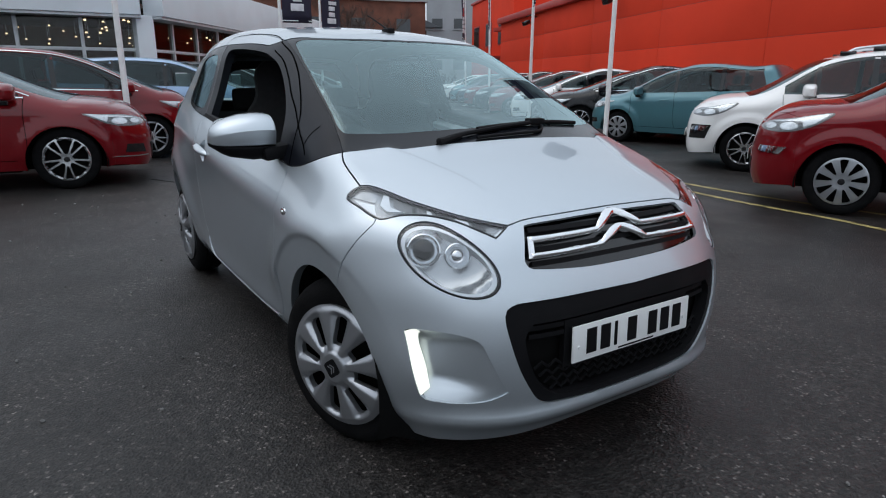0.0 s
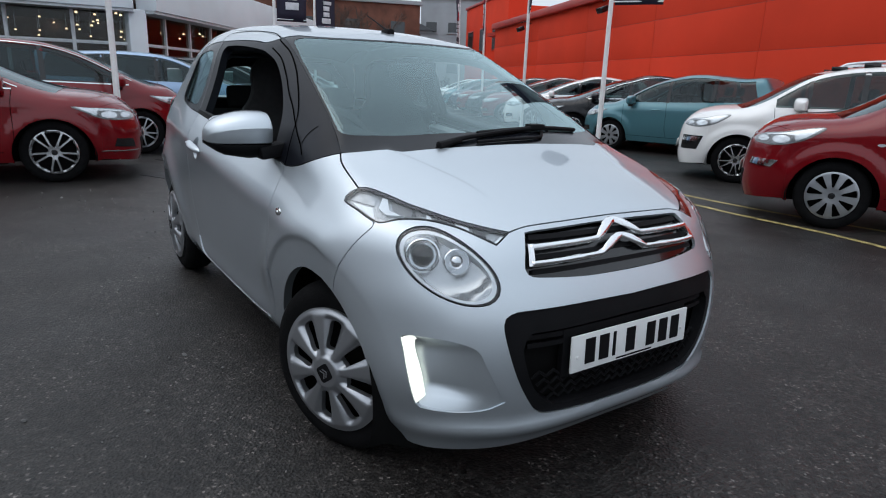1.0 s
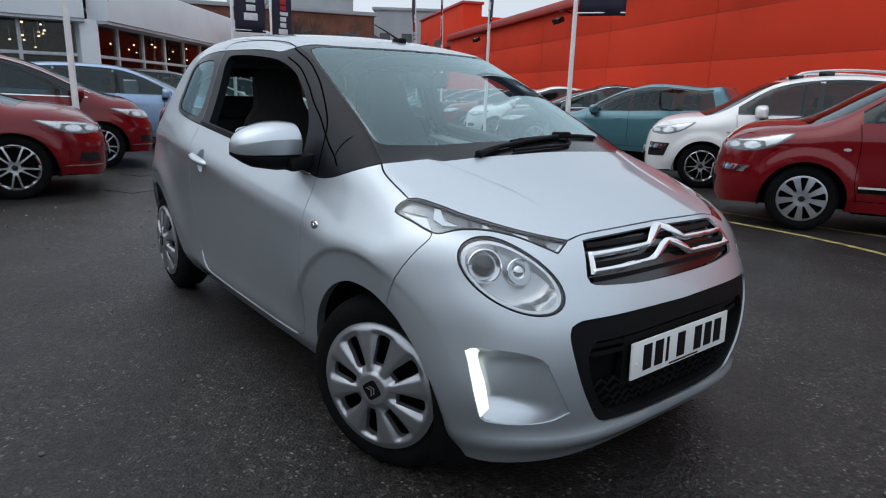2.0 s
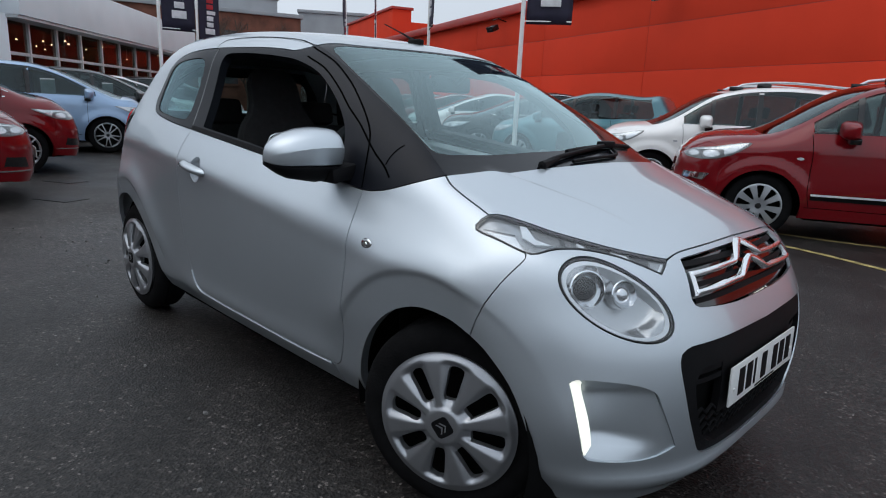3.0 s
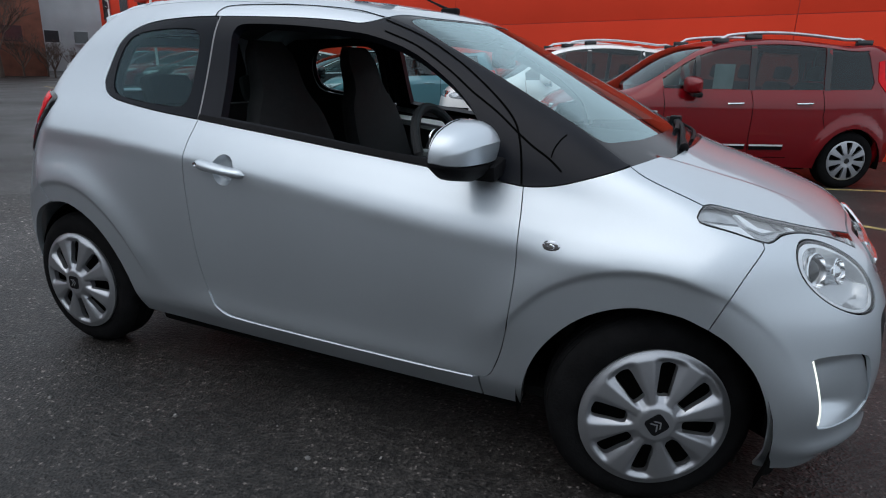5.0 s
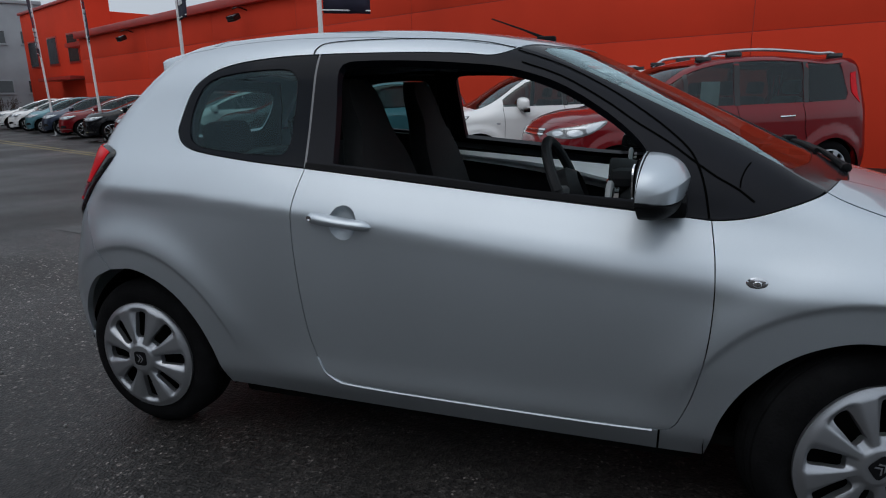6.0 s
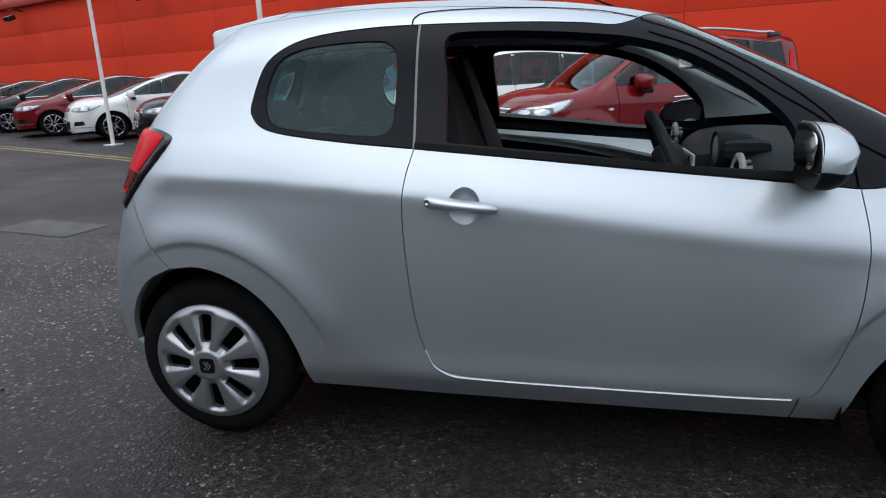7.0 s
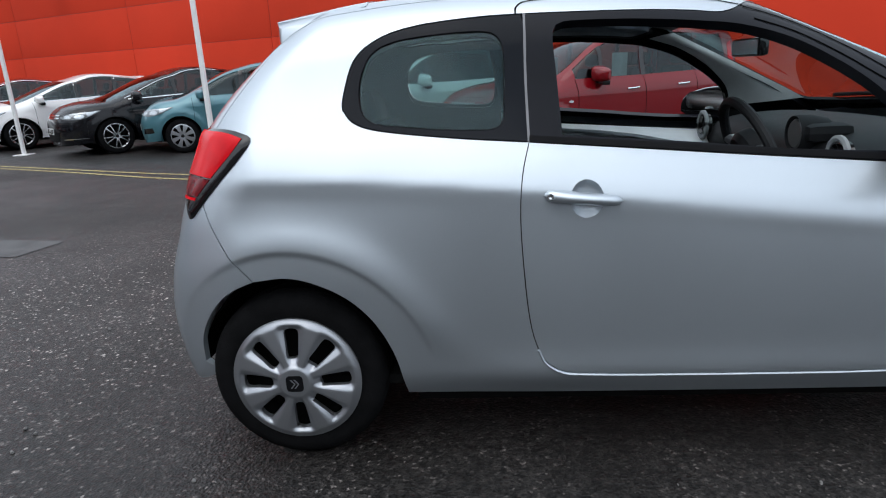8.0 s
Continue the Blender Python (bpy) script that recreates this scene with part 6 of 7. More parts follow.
    block(bm, xr + 0.2, fo - 0.25, -w + 0.33, w - 0.33, 0.2, 0.6, 0.03), block(bm, -wb + ra + 0.05, -ra - 0.05, -w + 0.1, w - 0.1, 0.2, 0.34, 0.02)
    part("underbody", bm, DARK, car)
    for cx in (0, -wb):
        for sg in (1, -1):
            bm = bmesh.new()
            arc = [[bm.verts.new((cx + r * math.cos(t), sg * y, 0.30 + r * math.sin(t))) for r, y in ((ra + 0.02, w - 0.34), (ra + 0.02, w - 0.10), (ra + 0.004, w - 0.04))] for t in np.linspace(-0.2, math.pi + 0.2, 18)]
            for a, b in zip(arc, arc[1:]):
                for i in range(2):
                    bm.faces.new((a[i], a[i + 1], b[i + 1], b[i]))
            part("wheel_house", bm, DARK, car)
    # cabin seen through the glass
    part("dashboard", block(bmesh.new(), xb - 0.55, xb + 0.02, -w + 0.22, w - 0.22, 0.6, s["zb"] - 0.08, 0.05), CABIN, car)
    for x in (s["post"] + 0.05, s["post2"] + 0.05):
        for y in (-0.36, 0.36):
            part("seat", block(bmesh.new(), -0.07, 0.07, -0.22, 0.22, 0, 0.60, 0.05), CLOTH, car, at=pose(x, y, 0.55, 0, -14, 0))
            part("headrest", block(bmesh.new(), -0.05, 0.05, -0.13, 0.13, 0, 0.16, 0.04), CLOTH, car, at=pose(x - 0.17, y, 1.16, 0, -10, 0))
    part("cabin_floor", block(bmesh.new(), xr + 0.4, xb - 0.2, -w + 0.16, w - 0.16, 0.50, 0.60), DARK, car)
    car.matrix_basis = at
    return car


def stand(hub, nose_deg, side, s):
    """The pose of a car whose front wheel on that side (left 1, right -1) stands at hub."""
    a = radians(nose_deg)
    y = (s["w"] - 0.02) * side
    return pose(hub[0] + y * math.sin(a), hub[1] - y * math.cos(a), 0, 0, 0, nose_deg)


TALL = dict(wb=2.54, fo=0.82, ro=0.60, w=0.865, H=1.60, xb=0.04, xt=-0.78, zb=1.07, zh=0.90, br=1.06, bf=1.00, lean=0.155, re=1.50, rs=0.16, post=-1.36, post2=-2.18, qx=0.36, door=-0.40, mx=0.30, spokes=9, fine=0.034, R=0.315, lr=0.10, lamp=(0.93, 1.03, -0.02, 0.33))
SMALL = dict(wb=2.46, fo=0.78, ro=0.66, w=0.85, H=1.52, xb=0.12, xt=-0.86, zb=1.00, zh=0.82, br=1.03, bf=0.93, lean=0.185, re=1.42, rs=0.30, post=-1.12, post2=-1.95, qx=0.40, door=-0.26, spokes=8, R=0.305)
SPORT = dict(wb=2.61, fo=0.88, ro=0.76, w=0.895, H=1.50, xb=0.08, xt=-1.0, zb=1.01, zh=0.84, br=1.06, bf=0.95, lean=0.20, re=1.32, rs=0.34, post=-1.22, post2=-2.05, qx=0.50, door=-0.34, spokes=5, R=0.33)
LONG = dict(wb=2.785, fo=0.84, ro=0.76, w=0.905, H=1.60, xb=0.28, xt=-0.76, zb=1.06, zh=0.86, br=1.06, bf=0.99, lean=0.175, re=1.48, rs=0.22, post=-1.18, post2=-2.12, qx=0.36, door=-0.30, spokes=5, R=0.325)

RED = car_paint("deep_red_paint", (0.175, 0.0025, 0.006), 0.1, 0.3, 0.06, 0.05)
CHERRY = car_paint("cherry_red_paint", (0.165, 0.0025, 0.006), 0.1, 0.3, 0.03, 0.05)
WHITE = car_paint("white_paint", (0.86, 0.86, 0.85), 0.0, 0.35)
TEAL = car_paint("teal_blue_paint", (0.075, 0.21, 0.25), 0.35, 0.32)
BLACK = car_paint("black_paint", (0.006, 0.006, 0.008), 0.0, 0.25)
for gloss_black in (BLACK,):
    gloss_black.node_tree.nodes["Principled BSDF"].inputs["Coat Weight"].default_value = 0.5
    gloss_black.node_tree.nodes["Principled BSDF"].inputs["Specular IOR Level"].default_value = 0.15
PALE_BLUE = car_paint("pale_blue_paint", (0.27, 0.40, 0.58), 0.4, 0.32)
NAVY_PAINT = car_paint("dark_blue_paint", (0.02, 0.035, 0.07), 0.4, 0.3)
GUN = car_paint("gunmetal_paint", (0.07, 0.075, 0.08), 0.5, 0.32)
ROW, LEFT = "cars parked along the red wall", "cars parked by the showroom"
lot_car("people_carrier", TALL, RED, "dark red tall people carrier with silver roof rails", stand((0.18, 4.67), 206.8, 1, TALL), ROW, ("rails", "rubbing", "chrome_fog", "chrome_handles", "sheet"))
lot_car("people_carrier", dict(TALL, spokes=5), WHITE, "white tall people carrier with roof rails and dark alloys", stand((-1.98, 6.62), 210, 1, TALL), ROW, ("rails", "chrome_fog", "dark_wheels"))
teal_hatch = lot_car("hatchback", SMALL, TEAL, "teal blue five-door hatchback behind a white flagpole", stand((-5.95, 8.55), 196, 1, SMALL), ROW)
black_sport = lot_car("hatchback", SPORT, BLACK, "glossy black sporty hatchback with chrome window trim", stand((-7.39, 8.93), 226, 1, SPORT), ROW, ("chrome", "dark_wheels"))
white_sport = lot_car("hatchback", SPORT, WHITE, "white sporty hatchback with chrome window trim", stand((-10.42, 10.48), 227, 1, SPORT), ROW, ("chrome", "dark_wheels"))
red_sport = lot_car("hatchback", SPORT, CHERRY, "red sporty hatchback with black wheels", stand((-13.27, 11.8), 224, 1, SPORT), ROW, ("chrome", "dark_wheels"))
lot_car("hatchback", SMALL, NAVY_PAINT, "dark blue hatchback parked in the far row", stand((-22.2, 16.5), 222, 1, SMALL), ROW)
for src, s, hub, words in ((black_sport, SPORT, (-16.2, 13.3), "black sporty hatchback parked in the far row"), (red_sport, SPORT, (-19.2, 14.9), "red hatchback parked in the far row"), (teal_hatch, SMALL, (-25.1, 18.0), "blue hatchback parked in the far row"), (white_sport, SPORT, (-28.0, 19.5), "white hatchback parked in the far row"), (white_sport, SPORT, (-31.0, 21.0), "white hatchback at the end of the row")):
    tagged(copy_thing(src, stand(hub, 222, 1, s)), words)
lot_car("hatchback", SPORT, CHERRY, "glossy dark red sporty hatchback with ten-spoke alloys", stand((-4.99, -1.19), 83, -1, SPORT), LEFT, ("chrome", "dark_wheels"))
lot_car("people_carrier", LONG, CHERRY, "red long people carrier parked behind a red hatchback", stand((-7.5, 0.06), 92, -1, LONG), LEFT, ("chrome",))
lot_car("people_carrier", LONG, PALE_BLUE, "pale blue people carrier with a price sheet in its window", stand((-10.44, 2.02), 76, -1, LONG), LEFT, ("sheet",))
gun_long = lot_car("people_carrier", LONG, GUN, "gunmetal grey people carrier with a price sheet in its window", stand((-13.0, 3.8), 84, -1, LONG), LEFT, ("sheet",))
for src, s, hub, words in ((white_sport, SPORT, (-15.4, 5.6), "white hatchback parked by the showroom"), (gun_long, LONG, (-18.0, 7.5), "dark people carrier parked by the showroom"), (white_sport, SPORT, (-20.6, 9.4), "white hatchback parked at the end by the showroom")):
    tagged(copy_thing(src, stand(hub, 86, -1, s)), words, group=LEFT)


# ---- ground, wall, buildings, poles ----
def wet_asphalt():
    m, n, l, p = nodes("damp_asphalt")
    co = n.new("ShaderNodeTexCoord")

    def tex(kind, scale, detail=6.0):
        t = n.new(kind)
        t.inputs["Scale"].default_value = scale
        if "Detail" in t.inputs:
            t.inputs["Detail"].default_value = 0.0 if "Voronoi" in kind else detail
        l.new(co.outputs["Object"], t.inputs["Vector"])
        return t

    def curve(src, a, b, c, d):
        r = n.new("ShaderNodeMapRange")
        for key, v in zip(("From Min", "From Max", "To Min", "To Max"), (a, b, c, d)):
            r.inputs[key].default_value = v
        l.new(src, r.inputs["Value"])
        return r.outputs[0]

    def math_(op, a, b):
        q = n.new("ShaderNodeMath")
        q.operation = op
        for i, v in enumerate((a, b)):
            if isinstance(v, float):
                q.inputs[i].default_value = v
            else:
                l.new(v, q.inputs[i])
        return q.outputs[0]
    # ragged edges for the stones: the place is shifted a little by a fine noise
    jag = tex("ShaderNodeTexNoise", 110.0, 3.0)
    moved = n.new("ShaderNodeVectorMath")
    moved.operation = "MULTIPLY_ADD"
    moved.inputs[1].default_value = (0.020, 0.020, 0.0)
    l.new(jag.outputs["Color"], moved.inputs[0])
    l.new(co.outputs["Object"], moved.inputs[2])
    grit = tex("ShaderNodeTexVoronoi", 95.0)
    fine = tex("ShaderNodeTexNoise", 260.0, 3.0)
    broad = tex("ShaderNodeTexNoise", 0.55, 7.0)
    patch = tex("ShaderNodeTexNoise", 2.6, 8.0)
    chips = tex("ShaderNodeTexVoronoi", 96.0)
    l.new(moved.outputs[0], chips.inputs["Vector"])
    mottle = tex("ShaderNodeTexNoise", 26.0, 5.0)
    speck = n.new("ShaderNodeSeparateColor")
    l.new(grit.outputs["Color"], speck.inputs[0])
    tone = math_("MULTIPLY", curve(speck.outputs[1], 0.0, 1.0, 0.2, 1.8), curve(broad.outputs["Fac"], 0.3, 0.7, 0.75, 1.3))
    tone = math_("MULTIPLY", tone, curve(patch.outputs["Fac"], 0.3, 0.7, 0.7, 1.3))
    tone = math_("MULTIPLY", tone, curve(mottle.outputs["Fac"], 0.33, 0.67, 0.5, 1.5))
    # scattered pale chippings
    lone = n.new("ShaderNodeSeparateColor")
    l.new(chips.outputs["Color"], lone.inputs[0])
    pale = math_("MULTIPLY", math_("MULTIPLY", curve(lone.outputs[0], 0.82, 0.93, 0.0, 1.0), curve(lone.outputs[1], 0.0, 1.0, 0.15, 1.5)), curve(patch.outputs["Fac"], 0.40, 0.62, 0.12, 1.0))
    pale = math_("MULTIPLY", pale, curve(chips.outputs["Distance"], 0.35, 0.6, 1.0, 0.0))
    # a patch strewn with washed-out gravel
    far = n.new("ShaderNodeVectorMath")
    far.operation = "DISTANCE"
    far.inputs[1].default_value = (-3.1, 0.8, 0.0)
    l.new(co.outputs["Object"], far.inputs[0])
    strewn = curve(math_("ADD", far.outputs["Value"], math_("MULTIPLY", patch.outputs["Fac"], 1.6)), 1.3, 3.4, 1.0, 0.0)
    more = tex("ShaderNodeTexVoronoi", 70.0)
    l.new(moved.outputs[0], more.inputs["Vector"])
    many = n.new("ShaderNodeSeparateColor")
    l.new(more.outputs["Color"], many.inputs[0])
    gravel = math_("MULTIPLY", math_("MULTIPLY", curve(many.outputs[2], 0.84, 0.90, 0.0, 1.0), curve(more.outputs["Distance"], 0.35, 0.6, 1.0, 0.0)), math_("MULTIPLY", math_("MULTIPLY", strewn, curve(mottle.outputs["Fac"], 0.44, 0.60, 0.05, 1.5)), curve(many.outputs[0], 0.0, 1.0, 0.2, 1.7)))
    pale = math_("ADD", math_("MULTIPLY", pale, 0.75), math_("MULTIPLY", gravel, 1.3))
    value = math_("ADD", math_("MULTIPLY", math_("ADD", tone, math_("MULTIPLY", strewn, 0.6)), 0.0135), math_("MULTIPLY", pale, 0.20))
    col = n.new("ShaderNodeVectorMath")
    col.operation = "SCALE"
    col.inputs[0].default_value = (1.12, 1.0, 0.93)
    l.new(value, col.inputs["Scale"])
    l.new(col.outputs[0], p.inputs["Base Color"])
    l.new(curve(broad.outputs["Fac"], 0.38, 0.66, 0.38, 0.62), p.inputs["Roughness"])
    p.inputs["Specular IOR Level"].default_value = 0.37
    b = n.new("ShaderNodeBump")
    b.inputs["Strength"].default_value, b.inputs["Distance"].default_value = 0.75, 0.004
    l.new(math_("ADD", math_("MULTIPLY", grit.outputs["Distance"], 1.0), math_("MULTIPLY", fine.outputs["Fac"], 0.5)), b.inputs["Height"])
    l.new(b.outputs[0], p.inputs["Normal"])
    return m


ASPHALT = wet_asphalt()
bm = bmesh.new()
for x0, x1, y0, y1 in ((-600, 600, -600, 600),):
    bm.faces.new([bm.verts.new(v) for v in ((x0, y0, 0), (x1, y0, 0), (x1, y1, 0), (x0, y1, 0))])
tagged(part("ground", bm, ASPHALT), "damp dark asphalt car park with loose pale grit", "ground", kind="structure")

YELLOW = surface("worn_yellow_paint", (0.33, 0.265, 0.10), 0.6, vary=0.6, scale=9, bump=0.2, bump_scale=150)


def painted_line(points, width=0.075):
    p = smooth_line(points, 10)
    d = np.gradient(p, axis=0)
    d /= np.linalg.norm(d, axis=1)[:, None]
    s = np.stack([-d[:, 1], d[:, 0]], 1) * width / 2
    bm = bmesh.new()
    a = [bm.verts.new((*q, 0.004)) for q in p + s]
    b = [bm.verts.new((*q, 0.004)) for q in p - s]
    for i in range(len(a) - 1):
        bm.faces.new((a[i], a[i + 1], b[i + 1], b[i]))
    tagged(part("road_marking", bm, YELLOW), "worn thin yellow line painted on the asphalt", "road marking", "yellow lines", "structure")


painted_line([(-24, 14.6), (-8.9, 7.72), (-4.6, 5.80), (-1.75, 5.08), (0.3, 5.10), (1.8, 5.50), (6, 7.2)])
painted_line([(-24, 14.2), (-8.7, 7.42), (-4.4, 5.38), (-1.15, 4.60), (0.5, 4.45), (1.9, 3.96), (7, 2.0)])
PATCH = surface("asphalt_repair", (0.078, 0.078, 0.078), 0.6, vary=0.3, scale=5, bump=0.5, bump_scale=200)
bm = bmesh.new()
bmesh.ops.create_grid(bm, x_segments=6, y_segments=4, size=0.5, matrix=pose(-4.55, 2.15, 0.004, 0, 0, -12) @ Matrix.Diagonal((0.95, 0.45, 1, 1)))
tagged(part("asphalt_repair", bm, PATCH), "paler rectangular repair patch in the asphalt", "road repair", kind="structure")
DRAIN = surface("cast_iron_cover", (0.022, 0.022, 0.023), 0.5, 0.4, bump=0.5, bump_scale=60)
for x, y in ((-6.65, 0.32), (-5.2, -0.1)):
    tagged(part("drain_cover", block(bmesh.new(), -0.22, 0.22, -0.15, 0.15, 0.0, 0.006, 0.002), DRAIN, None, at=pose(x, y, 0, 0, 0, 28)), "dark iron drain cover set in the asphalt", "drain cover", kind="structure")

# loose chippings
STONE = surface("pale_chipping", (0.17, 0.165, 0.16), 0.8, vary=0.5, scale=60)
bm = bmesh.new()
rng = random.Random(7)
for k in range(700):
    x, y = rng.uniform(-4.5, 3.2), rng.uniform(-2.0, 1.2)
    if -1.9 < x < 2.0 and y > -0.85:
        continue
    r = rng.choice((0.002, 0.002, 0.0025, 0.0025, 0.003, 0.003, 0.004, 0.004, 0.006, 0.009))
    m = pose(x, y, r * 0.45, rng.uniform(0, 90), rng.uniform(0, 90), rng.uniform(0, 360)) @ Matrix.Diagonal((r * rng.uniform(0.8, 1.5), r, r * 0.7, 1))
    bmesh.ops.create_icosphere(bm, subdivisions=1, radius=1, matrix=m)
tagged(part("loose_grit", bm, STONE, smooth=0), "loose pale grit scattered over the asphalt", "grit", kind="stuff")

# the long red wall
WALL_RED = surface("red_painted_render", (0.70, 0.054, 0.023), 0.75, spec=0.12, vary=0.07, scale=0.5, bump=0.15, bump_scale=25)
CAP_RED = surface("red_metal_capping", (0.42, 0.035, 0.025), 0.4, vary=0.12, scale=1.2)
W_AT = pose(-5.5, 12.62, 0, 0, 0, -22.2)
wall = tagged(new("wall_north"), "long bright red rendered warehouse wall with panel joints", "wall", kind="structure")
wall.matrix_basis = W_AT
joints = [-21.5, -14.6, -9.4, -4.6, 0.1, 8.0, 12.8]
levels = [(0.0, 2.15), (2.165, 3.20), (3.215, 4.15)]
for i in range(len(joints) - 1):
    for z0, z1 in levels:
        j = 0.012 if (z0 < 1 or i % 2) else 0.0
        part("wall_panel", block(bmesh.new(), joints[i] + 0.008, joints[i + 1] - 0.008, 0.0 + (0.012 if z0 > 1 else 0), 0.30, z0, z1, 0.004), WALL_RED, wall)
part("wall_core", block(bmesh.new(), -21.4, 12.8, 0.02, 0.28, 0, 4.15), CAP_RED, wall)
part("wall_capping", block(bmesh.new(), -21.6, 12.8, -0.20, 0.5, 4.15, 4.45, 0.05), CAP_RED, wall)
part("upper_wall", block(bmesh.new(), -32, -24.9, 2.9, 16, 0.0, 5.95, 0.02), WALL_RED, wall)
part("flat_roof", block(bmesh.new(), -24.9, 6.5, 0.5, 14, 4.0, 4.2), CAP_RED, wall)
tall = tagged(new("red_building"), "tall red end block of the warehouse with dark windows", "building", kind="structure")
tall.matrix_basis = W_AT @ pose(-24.8, 3.9, 0)
part("block_wall", block(bmesh.new(), -10.6, 0.0, -2.2, -1.0, 0, 6.6, 0.03), WALL_RED, tall)
part("block_coping", block(bmesh.new(), -10.7, 0.1, -2.3, -0.9, 6.6, 6.75, 0.02), CAP_RED, tall)
PANE = surface("dark_window_pane", (0.03, 0.035, 0.04), 0.1, coat=0.5)
for x in (-2.4, -5.6, -9):
    fr = part("window", block(bmesh.new(), x - 0.8, x + 0.8, -2.24, -2.16, 3.4, 5.0, 0.01), CAP_RED, tall)
    part("pane", block(bmesh.new(), x - 0.7, x + 0.7, -2.25, -2.2, 3.5, 4.9), PANE, fr)
part("canopy", block(bmesh.new(), -5, 0, -3.4, -2.2, 2.5, 2.65), CAP_RED, tall)
for x in (-7.15, -15.6, 1.0):
    lamp = thing("floodlight", "black floodlight on a bracket on the red wall", "floodlight", W_AT @ pose(x, -0.05, 3.95), "floodlights on the red wall")
    part("bracket", tube(bmesh.new(), [(0, 0.06, 0.05), (0, -0.25, 0.12), (0, -0.45, 0.05)], 0.025, 6), GLOSS_BLACK, lamp)
    part("lamp_body", block(bmesh.new(), -0.22, 0.22, -0.62, -0.36, -0.10, 0.08, 0.03), GLOSS_BLACK, lamp, at=pose(0, 0, 0, 24, 0, 0))
    part("lamp_glass", block(bmesh.new(), -0.18, 0.18, -0.60, -0.38, -0.106, -0.09), LAMP_DARK, lamp, at=pose(0, 0, 0, 24, 0, 0))

# flagpoles and banners
POLE = surface("white_pole", (0.86, 0.86, 0.85), 0.35, vary=0.06)
NAVY = surface("navy_banner_cloth", (0.016, 0.014, 0.035), 0.75, vary=0.15, bump=0.1, bump_scale=200)
BAR_WHITE = surface("banner_white_print", (0.72, 0.72, 0.74), 0.7)
BAR_RED = surface("banner_red_print", (0.45, 0.02, 0.03), 0.7)


def flagpole(x, y, height, banner=None, lean=0.0):
    """Banner: turn in degrees, lower edge, width."""
    p = thing("flagpole", "white flagpole with a navy banner" if banner else "plain white flagpole without a banner", "flagpole", pose(x, y, 0, 0, lean, 0), "white flagpoles")
    part("pole", tube(bmesh.new(), [(0, 0, 0), (0, 0, height * 0.5), (0, 0, height)], [0.043, 0.038, 0.028], 14), POLE, p)
    part("base_plate", block(bmesh.new(), -0.14, 0.14, -0.14, 0.14, 0, 0.02, 0.004), POLE, p)
    if banner:
        turn, low, wide = banner
        at = pose(0, 0, 0, 0, 0, turn)
        bm = bmesh.new()
        nx, nz, hgt = 8, 18, height - 0.1 - low
        grid = [[bm.verts.new((0.06 + wide * i / nx, 0.03 * math.sin(2.2 * i / nx * 3 + j * 0.35) * i / nx, low + hgt * j / nz)) for i in range(nx + 1)] for j in range(nz + 1)]
        for j in range(nz):
            for i in range(nx):
                bm.faces.new((grid[j][i], grid[j][i + 1], grid[j + 1][i + 1], grid[j + 1][i]))
        cloth = part("banner", bm, NAVY, p, "navy banner with white lettering as bars", at)
        sol = cloth.modifiers.new("thickness", "SOLIDIFY")
        sol.thickness, sol.offset = 0.004, 0
        z = low + 0.28
        for k, ln in enumerate((0.17, 0.14, 0.14, 0.11, 0.14, 0.15, 0.13, 0.14)):
            a, b = (0.30, 0.74) if k == 0 else ((0.38, 0.78) if k == 3 else (0.38, 0.68))
            part("banner_bar", block(bmesh.new(), 0.06 + wide * a, 0.06 + wide * b, -0.034, 0.034, z, z + ln, 0.004), BAR_RED if k in (4, 5) else BAR_WHITE, cloth)
            z += ln + 0.05
        for z in (low + 0.05, height - 0.12):
            part("banner_arm", tube(bmesh.new(), [(0, 0, z), (0.06 + wide, 0, z)], 0.012, 6), POLE, p, at=at)
    return p


flagpole(-4.63, 6.79, 6.0, (35, 2.53, 0.75))
flagpole(-9.64, 9.38, 6.0, (-38, 2.95, 0.75))
flagpole(-16.9, 13.6, 6.2, (-40, 3.05, 0.75), -1.5)
flagpole(-22.6, 16.5, 6.2, (-45, 3.05, 0.75), -2.5)
flagpole(-13.0, 4.07, 6.5, (75, 2.55, 0.72))
flagpole(-18.0, 7.2, 6.5, (95, 2.75, 0.72))
flagpole(-7.05, -0.29, 6.0)

# the glass-fronted showroom
FASCIA = surface("pale_grey_cladding", (0.78, 0.82, 0.84), 0.45, vary=0.06, scale=0.8)
MULLION = surface("grey_window_frame", (0.58, 0.60, 0.61), 0.4, 0.1)
ROOM = surface("showroom_brown_wall", (0.165, 0.120, 0.097), 0.7, vary=0.3, scale=1.5)
ROOM_FLOOR = surface("showroom_floor", (0.13, 0.12, 0.11), 0.3, vary=0.15)
GLOW = surface("downlight", (1.0, 0.78, 0.5), 0.4, emit=3.5, vary=0)
SHOW_GLASS = glass("showroom_glass", (0.70, 0.69, 0.66), 0.01, 1.25, 0.0, 7.0)
show = tagged(new("showroom"), "low showroom with pale grey fascia and lit glass front", "building", kind="structure")
CX, CY = -13.9, 1.05


